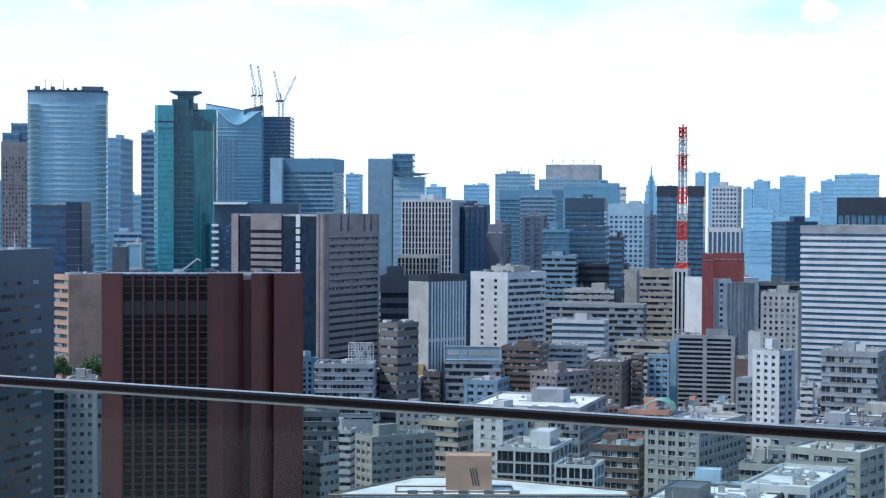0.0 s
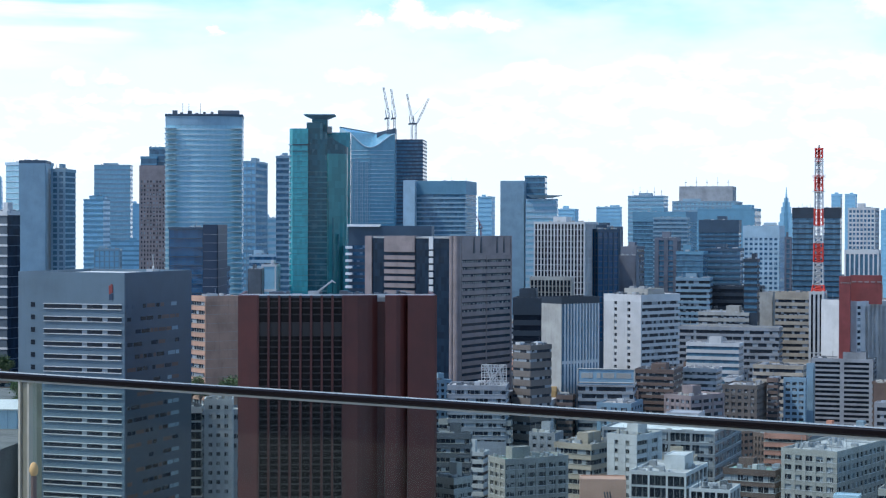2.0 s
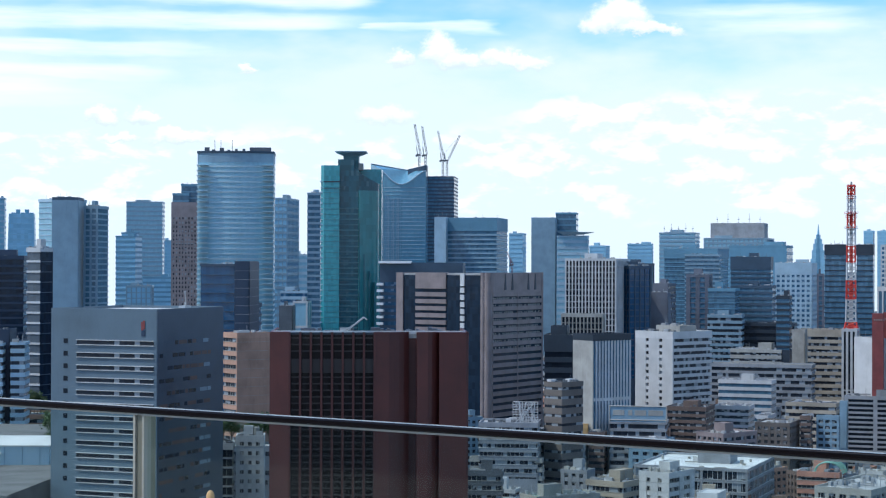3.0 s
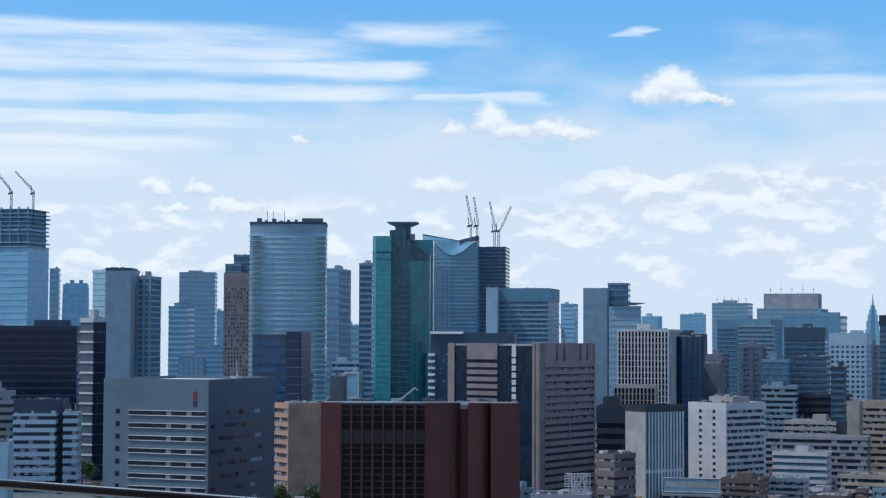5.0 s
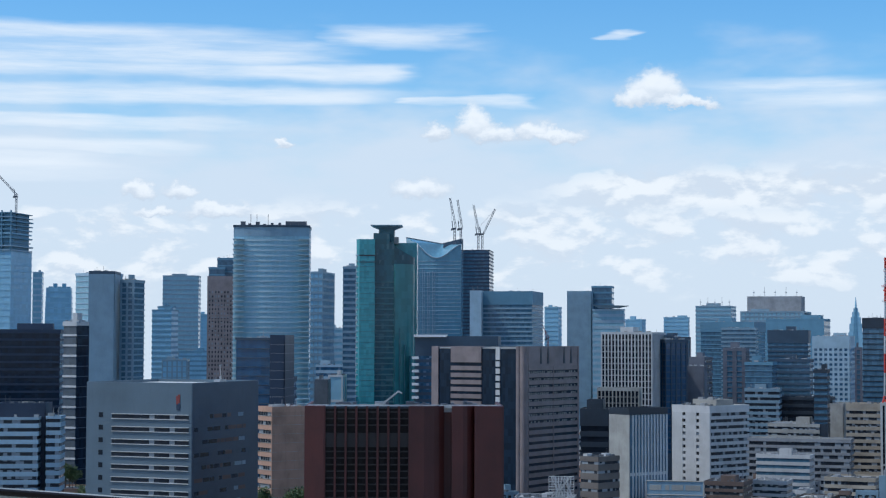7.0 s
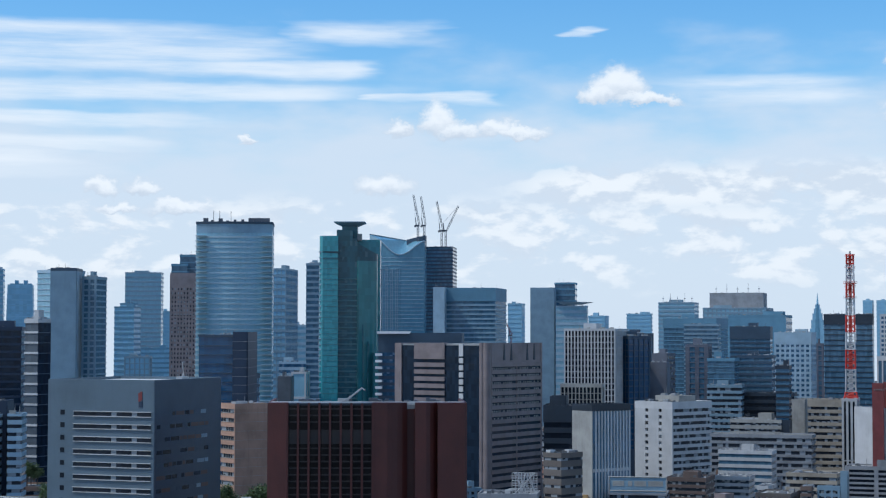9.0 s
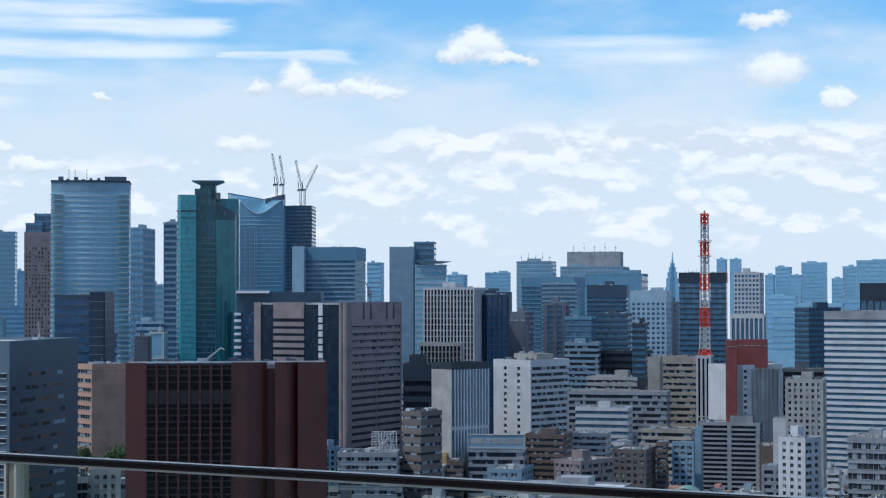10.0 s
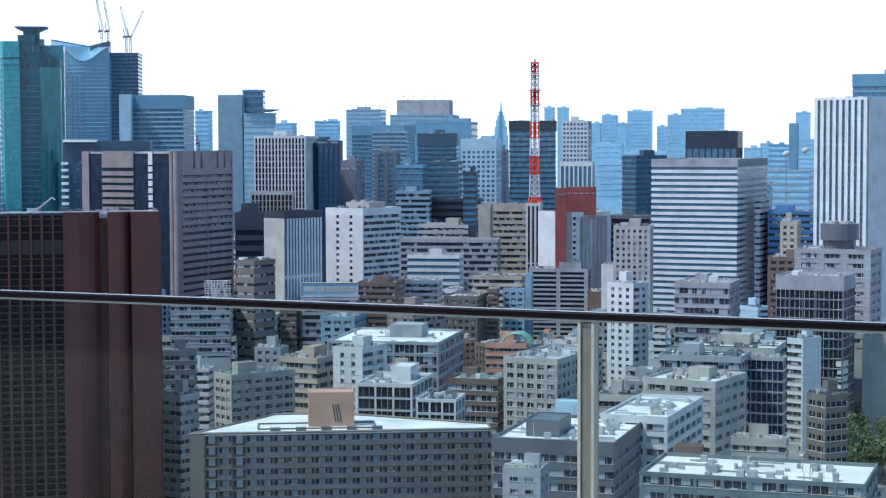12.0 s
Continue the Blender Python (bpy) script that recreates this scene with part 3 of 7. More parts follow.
def prism(name, pts, z0, z1, mat, parent, label="", smooth=False, tops=None):
    """An upright body over a plan outline; tops gives each corner its own height."""
    n = len(pts)
    v = [(p[0], p[1], z0) for p in pts] + [(p[0], p[1], tops[i] if tops else z1) for i, p in enumerate(pts)]
    f = [(i, (i + 1) % n, n + (i + 1) % n, n + i) for i in range(n)] + [tuple(range(n))[::-1], tuple(range(n, 2 * n))]
    me = bpy.data.meshes.new(name)
    me.from_pydata(v, [], f)
    return mesh_part(name, me, mat, parent, label)


def red_tower(name, x, y, rot, wl, wr, h, low=0.0):
    """Rust red tower: bays of tall smoked windows between thin fins, then broad piers with flanks hollowed to imitate
    shadows.
    """
    ob = start(name, x, y, rot, "rust red steel tower with tall dark window bays and folded piers", "office tower", (wl, wr, h, low))
    W, G = WALL["red"], GLASS["umberglass"]
    xa, xb = -wl * 0.90, -wl * 0.473
    mesh_part("body", box_mesh("body", -wl + 0.7, -0.6, 5.2, wr, 0, h - 2.4), W, ob)
    mesh_part("bay_backing", box_mesh("bay_backing", xa, xb, 1.6, 5.3, 0, h - 0.6), WALL["black"], ob)
    n = 8
    step = (xb - xa) / n
    fin_me = box_mesh("fin", -0.32, 0.32, -0.1, 1.7, 0, h - 0.4)
    sash_me = box_mesh("window_bay", 0.4, step - 0.4, 1.1, 1.7, 0, h - 1.2)
    sill_me = box_mesh("bay_sill", 0.34, step - 0.34, 0.95, 1.7, 0, 0.35)
    panel_me = box_mesh("bay_panel", 0.34, step - 0.34, 0.8, 1.7, h - 12.6, h - 8.4)
    for k in range(n + 1):
        a = xa + k * step
        mesh_part("fin", fin_me, W, ob, "projecting rust red fin", at=pose(a, 0, 0))
        if k == n:
            break
        mesh_part("window_bay", sash_me, G, ob, "tall strip of smoked glass", at=pose(a, 0, 0))
        mesh_part("bay_panel", panel_me, WALL["blackbrown"], ob, "blackish brown blank panel", at=pose(a, 0, 0))
    rows = bmesh.new()
    z = h - 2.4
    while z > 2:
        if not h - 12.6 < z < h - 8.2:
            for k in range(n):
                add_box(rows, xa + k * step + 0.34, xa + (k + 1) * step - 0.34, 0.92, 1.2, z, z + 0.42)
        z -= 1.95
    tagged(part("transom_lattice", rows, WALL["blackbrown"], ob), kind="stuff")
    # broad piers: flat faces, right flanks hollowed to stand in for cast shadow wedges
    for plan in (((0.527, 0.0), (0.60, 0.0), (0.625, 0.45), (0.65, 1.15), (0.675, 2.1), (0.70, 3.4)),
                 ((0.74, 0.3), (0.795, 0.3), (0.815, 0.8), (0.835, 1.7), (0.852, 3.0)),
                 ((0.853, 0.0), (0.988, 0.0), (1.0, 0.5))):
        pts = [(-wl * (1 - u), d) for u, d in plan]
        prism("folded_pier", pts + [(pts[-1][0], 5.3), (pts[0][0], 5.3)], 0, h - 0.4, W, ob, "broad rust red pier, flank hollowed to imitate a shadow")
    prism("corner_wall", [(-wl, 1.2), (-wl * 0.905, -0.1), (-wl * 0.895, 1.6), (-wl * 0.9, 5.4), (-wl + 0.8, 6.0), (-wl + 0.8, wr), (-wl, wr)], 0, h - 0.4, W, ob, "plain rust red corner wall turned to the sun")
    mesh_part("right_wall", box_mesh("right_wall", -0.7, 0.0, 0.6, wr, 0, h - 0.4), W, ob)
    mesh_part("roof", box_mesh("roof", -wl + 0.9, -0.8, 5.6, wr - 0.3, h - 2.6, h - 2.3), ROOF["grey"], ob)
    mesh_part("coping", box_mesh("coping", -wl + 0.9, -0.8, 5.32, 6.3, h - 1.2, h - 0.2), ROOF["light"], ob, "pale metal coping")
    # cleaning gantry with its jib and rails
    bm = bmesh.new()
    gx = -wl * 0.62
    add_bar(bm, (gx, 6, h - 0.5), (gx + 5.4, 5, h + 3.9), 0.28, 5)
    add_bar(bm, (gx + 5.4, 5, h + 3.9), (gx + 6.4, 4, h + 3.2), 0.2, 5)
    add_bar(bm, (gx - 1.0, 6, h - 0.5), (gx + 3.0, 5.4, h + 2.0), 0.14, 5)
    add_box(bm, gx - 1.8, gx + 1.5, 6, 8, h - 2.4, h + 0.7)
    for yy in (2.2, 4.6):
        add_box(bm, -wl * 0.8, -wl * 0.1, yy + 4, yy + 4.25, h - 2.4, h - 1.0)
    part("cleaning_gantry", bm, STEEL, ob, "grey window cleaning jib on the roof")
    bm = bmesh.new()
    rg = random.Random(8)
    for k in range(26):
        px = -wl * rg.uniform(0.12, 0.85)
        add_box(bm, px, px + rg.uniform(0.6, 3.0), 7, 9, h - 2.4, h + rg.uniform(-0.3, 0.9))
    tagged(part("roof_clutter", bm, DARKSTEEL, ob), kind="stuff")
    return ob


def grey_tower(name, x, y, rot, wl, wr, h, low=0.0):
    """Slate blue block: strip windows on one face, patched bays on the face painted darker for shade."""
    ob = start(name, x, y, rot, "slate blue panelled office block with thin white strip windows", "office tower", (wl, wr, h, low))
    W = WALL["steelblue"]
    mesh_part("body", box_mesh("body", -wl, 0, 0, wr, 0, h, 0.4, 0.9), W, ob)
    mesh_part("dark_face", box_mesh("dark_face", -0.2, 0.12, -0.12, wr, 0, h - 0.15), WALL["slate"], ob, "panelled side in darker slate for its shade")
    mesh_part("roof", box_mesh("roof", -wl + 0.39, -0.39, 0.39, wr - 0.39, h - 0.95, h - 0.85), ROOF["light"], ob)
    x0, x1 = -wl * 0.755, -wl * 0.03
    n = int((h - 14) / 3.9)
    frame_me = box_mesh("strip_frame", x0, x1, -0.4, 0.1, 0, 0.2)
    gl_me = box_mesh("strip_window", x0, x1, -0.06, 0.1, 0, 1.25)
    sq = box_mesh("square_window", -0.75, 0.75, -0.08, 0.1, 0, 1.5)
    rng = random.Random(3)
    for k in range(n):
        z = h - 11.2 - k * 3.9
        mesh_part("strip_window", gl_me, GLASS["dark"], ob, at=pose(0, 0, z))
        mesh_part("sill", frame_me, WALL["white"], ob, "white painted sill", at=pose(0, 0, z - 0.24))
        mesh_part("lintel", frame_me, WALL["white"], ob, at=pose(0, 0, z + 1.25))
        if k < 12:
            mesh_part("square_window", sq, GLASS["black"], ob, at=pose(-wl * 0.86, 0, z + 0.2))
        yy = 1.2
        while yy < wr * 0.76:
            w = rng.uniform(1.6, 5.5)
            late = yy > wr * 0.62
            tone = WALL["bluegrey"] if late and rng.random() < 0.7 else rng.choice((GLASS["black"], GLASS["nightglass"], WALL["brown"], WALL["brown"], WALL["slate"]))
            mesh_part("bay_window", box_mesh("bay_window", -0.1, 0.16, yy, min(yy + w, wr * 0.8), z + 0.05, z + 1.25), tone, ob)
            yy += w + 0.5
    # plain emblem in red and blue
    bm = bmesh.new()
    add_box(bm, -5.6, -4.9, -0.2, 0.0, h - 6.6, h - 4.0)
    add_box(bm, -5.0, -4.3, -0.2, 0.0, h - 6.2, h - 3.6)
    part("emblem", bm, WALL["maroon"], ob, "small plain red emblem")
    bm = bmesh.new()
    add_box(bm, -5.5, -4.2, -0.18, 0.0, h - 8.4, h - 6.6)
    part("emblem", bm, WALL["nightblue"], ob, "dark blue lower half of the emblem")
    bm = bmesh.new()
    add_bar(bm, (-3, wr * 0.55, h), (-1.2, wr * 0.45, h + 5.2), 0.2, 5)
    add_bar(bm, (-3, wr * 0.55, h - 1), (-3.4, wr * 0.55, h + 1.6), 0.35, 5)
    add_box(bm, -4.6, -2.4, wr * 0.5, wr * 0.6, h - 1, h + 0.6)
    part("cleaning_gantry", bm, STEEL, ob, "white jib arm on the roof")
    return ob


def brown_tower(name, x, y, rot, wl, wr, h, low=0.0):
    """Pink brown granite pair of towers with dark glass slots; x, y is the corner between the faces."""
    ob = start(name, x, y, rot, "pink brown granite tower pair with ribbon windows and dark glass slots", "office tower", (wl, wr, h, low))
    W, G, D = WALL["pinkbrown"], GLASS["dark"], GLASS["nightglass"]
    L = wl
    mesh_part("core", box_mesh("core", -L + 0.5, -0.5, 0.8, wr - 0.5, 0, h - 1.5), D, ob)
    # right face: ribbon windows between granite bands, with flutes at the top
    rw = box_mesh("band", -0.5, 0.0, 4.2, wr, 0, 2.35)
    z = h - 11.0
    k = 0
    while z > 8:
        mesh_part("band", rw, W, ob, at=pose(0, 0, z - 2.35))
        z -= 3.95
        k += 1
    blinds = bmesh.new()
    rg = random.Random(6)
    for k in range(1, 9):
        for q in range(26):
            yy = 5 + q * (wr - 7.5) / 26
            if rg.random() < 0.8:
                add_box(blinds, -0.5, -0.3, yy, yy + (wr - 7.5) / 26 * rg.uniform(0.3, 0.6), h - 11.0 - k * 3.95 + 0.1, h - 11.0 - k * 3.95 + 1.0)
    tagged(part("pale_infill", blinds, WALL["offwhite"], ob), kind="stuff")
    mesh_part("top_wall", box_mesh("top_wall", -0.9, -0.25, 4.2, wr, h - 11.0, h), W, ob)
    # raised black tapers stand in for the shade inside the flutes
    for q in range(4):
        yy = 4.2 + (wr - 4.2) * (0.24, 0.38, 0.70, 0.84)[q]
        bm = bmesh.new()
        vs = [bm.verts.new(c) for c in ((0.0, yy - 1.1, h - 9.8), (0.0, yy + 1.1, h - 9.8), (0.0, yy + 0.25, h - 0.6), (0.0, yy - 0.25, h - 0.6), (-0.5, yy - 1.1, h - 9.8), (-0.5, yy + 1.1, h - 9.8), (-0.5, yy + 0.25, h - 0.6), (-0.5, yy - 0.25, h - 0.6))]
        for f in ((0, 1, 2, 3), (4, 7, 6, 5), (0, 3, 7, 4), (1, 5, 6, 2), (2, 6, 7, 3), (0, 4, 5, 1)):
            bm.faces.new([vs[i] for i in f])
        part("tapered_slot", bm, WALL["black"], ob, "black taper standing in for slot shade under the roof")
    mesh_part("rib", box_mesh("rib", -0.6, 0.12, wr - 1.4, wr, 0, h - 0.1), W, ob)
    mesh_part("rib", box_mesh("rib", -0.6, 0.1, wr * 0.52, wr * 0.52 + 0.5, 0, h - 11), W, ob)
    # rounded corner columns and the far column
    for cx, r in ((-1.9, 2.1), (-5.0, 1.7)):
        bm = bmesh.new()
        add_bar(bm, (cx, 2.0, 0), (cx, 2.0, h), r, 20)
        part("corner_column", bm, W, ob, "rounded granite corner column")
    mesh_part("column_block", box_mesh("column_block", -6.0, -0.4, 1.4, 5.0, 0, h - 0.05), W, ob)
    mesh_part("end_column", box_mesh("end_column", -L, -L + 4.6, 0.0, wr * 0.8, 0, h - 0.2), W, ob)
    # left face: granite bands between two slots
    a, b = -L * 0.79, -L * 0.46
    mesh_part("band", box_mesh("band", a, b, 0.1, 1.2, h - 9.2, h - 0.3), W, ob)
    bl = box_mesh("band", a, b, 0.1, 1.2, 0, 2.4)
    z = h - 13.6
    while z > 8:
        mesh_part("band", bl, W, ob, at=pose(0, 0, z))
        z -= 3.95
    # column of white framed windows
    wf = box_mesh("white_window", -L * 0.308, -L * 0.265, 0.2, 1.2, 0, 2.9)
    z = h - 11.4
    mesh_part("white_window", box_mesh("white_window", -L * 0.308, -L * 0.265, 0.2, 1.2, h - 7.6, h - 0.6), WALL["white"], ob)
    while z > h - 52:
        mesh_part("white_window", wf, WALL["white"], ob, "white panel in a dark slot", at=pose(0, 0, z))
        z -= 3.95
    mesh_part("roof", box_mesh("roof", -L + 0.5, -0.5, 1.3, wr - 0.3, h - 1.5, h - 0.6, 0.4, 0.4), ROOF["grey"], ob)
    return ob


def curved_tower(name, x, y, rot, wl, wr, h, low=0.0):
    """Tall pale glass tower with a bowed front and a dark roof edge."""
    ob = start(name, x, y, rot, "tall pale blue glass tower with a bowed front", "skyscraper", (wl, wr, h, low))
    m = 14
    bow = 9.0

    def outline(grow):
        pts = []
        for q in range(m + 1):
            u = q / m
            pts.append((-wl * (1 - u) + (grow if q == m else -grow if q == 0 else 0), -grow + 4 - bow * math.sin(math.pi * (0.14 + 0.72 * u)) + bow * math.sin(math.pi * 0.14)))
        return pts + [(grow, wr), (-wl - grow, wr)]
    prism("glazing", outline(0), 0, h - 8, GLASS["pale"], ob, "curtain glass in haze pale blue")
    prism("roof_band", outline(0.1), h - 9, h - 1.8, WALL["bluegrey"], ob)
    prism("roof_edge", outline(0.5), h - 1.8, h, WALL["slate"], ob, "dark roof edge")
    k = 0
    z = h - 13.0
    zz = h - 9
    sp = None
    while z > low:
        if sp is None:
            sp = prism("floor_line", outline(0.28), 0, 1.25, WALL["frost"], ob).data
        mesh_part("floor_line", sp, None, ob, at=pose(0, 0, z))
        # sun shades at both ends of the front
        for e in (0, 1):
            mesh_part("sun_shade", box_mesh("sun_shade", -wl - 0.5 if e == 0 else -wl * 0.14, -wl * 0.86 if e == 0 else 0.5, -2.6, 3, z + 1.25, z + 1.75), WALL["frost"], ob)
        z -= 4.1
        k += 1
    bm = bmesh.new()
    for q in range(9):
        xx = -wl * (0.08 + 0.1 * q)
        add_box(bm, xx - 2, xx + rnd.uniform(0, 3), 6, 9, h - 0.2, h + rnd.uniform(1, 3.2))
    add_box(bm, -wl * 0.32, -wl * 0.04, 8, 16, h - 0.2, h + 3.4)
    for xx in (-wl * 0.78, -wl * 0.7, -wl * 0.55):
        add_bar(bm, (xx, 8, h), (xx, 8, h + 9), 0.2, 4)
    part("roof_plant", bm, DARKSTEEL, ob, "dark roof plant and aerials")
    return ob


def green_tower(name, x, y, rot, wl, wr, h, low=0.0):
    """Teal glass tower: a flat wing, a dark core, a curved wing under a sloping shoulder, and a flat flared cap on a neck."""
    ob = start(name, x, y, rot, "teal glass tower with a dark core and a flared cap", "skyscraper", (wl, wr, h, low))
    a, b = -wl * 0.68, -wl * 0.36
    hw = h - 4.0
    pts = [(-wl, 3.0), (-wl + 2.4, 0.0), (a, 0.0), (a, wr), (-wl, wr)]
    prism("left_wing", pts, 0, hw, GLASS["teal"], ob, "flat teal glass wing")
    mesh_part("core", box_mesh("core", a, b, 1.6, wr * 0.9, 0, h - 6.0), GLASS["deepteal"], ob, "dark core of the tower")
    mesh_part("core_head", box_mesh("core_head", a - 1.2, -wl * 0.43, 1.2, wr * 0.8, h - 12.0, h + 0.4, 0.4, 0.5), GLASS["deepteal"], ob, "dark head of the core")
    curve = []
    for q in range(11):
        u = q / 10
        curve.append((b + (-wl * 0.02 - b) * (0.04 + 0.96 * math.sin(u * math.pi / 2) ** 1.3), 0.4 + 10 * (1 - math.cos(u * math.pi / 2))))
    prism("right_wing", [(b, 2.0)] + curve + [(-wl * 0.02, wr), (b, wr)], 0, h - 22.0, GLASS["greenglass"], ob, "curved teal glass wing")
    # shoulder: dark glass whose top slopes down and away to the right
    sh = [(-wl * 0.43, 2.2), (b, 1.8)] + [(p[0], p[1] + 1.4) for p in curve] + [(-wl * 0.03, wr), (-wl * 0.43, wr)]
    tops = [h - 6.2 - 10.6 * max(0.0, min(1.0, (p[0] + wl * 0.43) / (wl * 0.40))) ** 0.8 for p in sh]
    prism("shoulder", sh, h - 23.0, 0, GLASS["deepteal"], ob, "sloping dark glass shoulder", tops=tops)
    mesh_part("rear_wing", box_mesh("rear_wing", -wl * 0.40, 0.6, wr * 0.5, wr, 0, h - 6.0), GLASS["teal"], ob, "teal glass wing behind the shoulder")
    fl = box_mesh("floor_line", a, b, 1.2, 1.8, 0, 1.0)
    wing = box_mesh("wing_line", -wl + 2.5, a, -0.1, 0.4, 0, 0.22)
    z = hw - 12
    k = 0
    edges = bmesh.new()
    while z > low:
        if k > 4:
            mesh_part("floor_line", fl, WALL["teal"], ob, at=pose(0, 0, z))
        add_box(edges, -wl - 0.5, -wl + 2.2, 1.2, 5.0, z, z + (0.9 if k % 2 == 0 else 0.5))
        mesh_part("wing_line", wing, WALL["teal"], ob, at=pose(0, 0, z))
        z -= 3.9
        k += 1
    tagged(part("balcony_edging", edges, WALL["paleblue"], ob, "pale balcony edges"), kind="stuff")
    mesh_part("sky_lobby", box_mesh("sky_lobby", -wl + 2.3, a, -0.2, 2.0, hw - 12.2, hw - 11.3), WALL["black"], ob, "dark recessed line")
    mesh_part("sky_lobby", box_mesh("sky_lobby", -wl + 2.3, a, -0.2, 2.0, hw - 17.0, hw - 16.2), WALL["teal"], ob)
    # dark glass ribs imitate a dark building reflected low in the wing
    for u, d0 in ((0.66, 20), (0.74, 46), (0.83, 58), (0.92, 66)):
        mesh_part("dark_rib", box_mesh("dark_rib", -wl * (1 - u) - 0.35, -wl * (1 - u) + 0.35, 0.2, 14.0, 0, h - 22 - d0), GLASS["deepteal"], ob)
    cx, cy = -wl * 0.5, wr * 0.45
    r0, r1 = wl * 0.13, wl * 0.24
    bm = bmesh.new()
    add_box(bm, cx - r0, cx + r0, cy - r0, cy + r0, h - 5.5, h + 3.4)
    part("neck", bm, WALL["teal"], ob, "dark neck under the cap")
    bm = bmesh.new()
    lo = [bm.verts.new((cx + sx * r0, cy + sy * r0, h + 3.4)) for sx, sy in ((-1, -1), (1, -1), (1, 1), (-1, 1))]
    mi = [bm.verts.new((cx + sx * r1 * 1.1, cy + sy * r1, h + 6.0)) for sx, sy in ((-1, -1), (1, -1), (1, 1), (-1, 1))]
    hi = [bm.verts.new((v.co.x, v.co.y, h + 6.6)) for v in mi]
    for lo_, hi_ in ((lo, mi), (mi, hi)):
        for i in range(4):
            j = (i + 1) % 4
            bm.faces.new((lo_[i], lo_[j], hi_[j], hi_[i]))
    bm.faces.new(hi)
    bm.faces.new(lo[::-1])
    part("flared_cap", bm, WALL["bluegrey"], ob, "flat flared cap like an upturned roof")
    mesh_part("white_plant", box_mesh("white_plant", -wl * 0.42, -wl * 0.30, wr * 0.3, wr * 0.6, h - 7, h - 2.0), WALL["offwhite"], ob)
    return ob


def valley_tower(name, x, y, rot, wl, wr, h, low=0.0):
    """Blue tower with a folded front; its roof dips to the fold and climbs to a ridge behind."""
    ob = start(name, x, y, rot, "blue glass tower with a sagging roof line", "skyscraper", (wl, wr, h, low))
    n = 16
    fold = 0.47

    def face(u):
        return -wl + wl * u, -3.0 * (u / fold if u < fold else (1 - u) / (1 - fold))

    def rim(u):
        return h - 1.0 - 17.5 * (math.sin(math.pi / 2 * u / fold) ** 1.25 if u < fold else 0.87 * math.cos(math.pi / 2 * (u - fold) / (1 - fold)) ** 1.6 + 0.13)
    pts = [face(i / n) for i in range(n + 1)]
    tops = [rim(i / n) for i in range(n + 1)]
    ridge = [(0.0, wr, h - 2.0), (-wl * 0.45, wr, h - 1.0), (-wl - 12.0, wr * 0.7, h + 5.5)]
    v = [(p[0], p[1], 0.0) for p in pts] + [(p[0], p[1], t) for p, t in zip(pts, tops)]
    m = n + 1
    v += [(q[0], q[1], 0.0) for q in ridge] + [tuple(q) for q in ridge]
    f = [(i, i + 1, m + i + 1, m + i) for i in range(n)]
    f += [(n, 2 * m, 2 * m + 3, 2 * m - 1), (2 * m, 2 * m + 1, 2 * m + 4, 2 * m + 3), (2 * m + 1, 2 * m + 2, 2 * m + 5, 2 * m + 4), (2 * m + 2, 0, m, 2 * m + 5)]
    f += [(m + i, m + i + 1, 2 * m + 4) for i in range(n)] + [(2 * m - 1, 2 * m + 3, 2 * m + 4), (m, 2 * m + 4, 2 * m + 5)]
    me = bpy.data.meshes.new("glazing")
    me.from_pydata(v, [], f)
    me.validate()
    mesh_part("glazing", me, GLASS["steel"], ob, "blue curtain glass under a saddle roof")
    bm = bmesh.new()
    for i in range(n):
        add_bar(bm, (pts[i][0], pts[i][1] - 0.4, tops[i]), (pts[i + 1][0], pts[i + 1][1] - 0.4, tops[i + 1]), 0.75, 5)
    part("roof_rim", bm, WALL["paleblue"], ob, "pale rim along the roof edge")
    bm = bmesh.new()
    add_bar(bm, ridge[1], ridge[2], 0.9, 5)
    add_bar(bm, ridge[0], ridge[1], 0.9, 5)
    part("rear_rim", bm, WALL["slate"], ob, "dark rear roof edge")
    rg = random.Random(12)
    for k in range(13):
        u = fold * (k + 0.6) / 13
        c = face(u)
        mesh_part("mullion", box_mesh("mullion", -0.35, 0.35, -0.5, 0.3, low, h - 30 - 6 * rg.random()), WALL["bluegrey"] if k % 3 else WALL["hazedeep"], ob, at=pose(c[0], c[1], 0))
    fl = bmesh.new()
    z = h - 22
    while z > low:
        for u0, u1 in ((0.02, fold), (fold, 0.98)):
            c0, c1 = face(u0), face(u1)
            add_bar(fl, (c0[0], c0[1] - 0.1, z), (c1[0], c1[1] - 0.1, z), 0.3, 4)
        z -= 4.2
    tagged(part("floor_banding", fl, WALL["bluegrey"], ob), kind="stuff")
    prism("machine_room", [(-wl * 0.42, wr * 0.6), (0, wr * 0.35), (0, wr), (-wl * 0.42, wr)], h - 12, h, WALL["slate"], ob, tops=[h - 0.5, h + 4.0, h + 4.0, h - 0.5])
    return ob


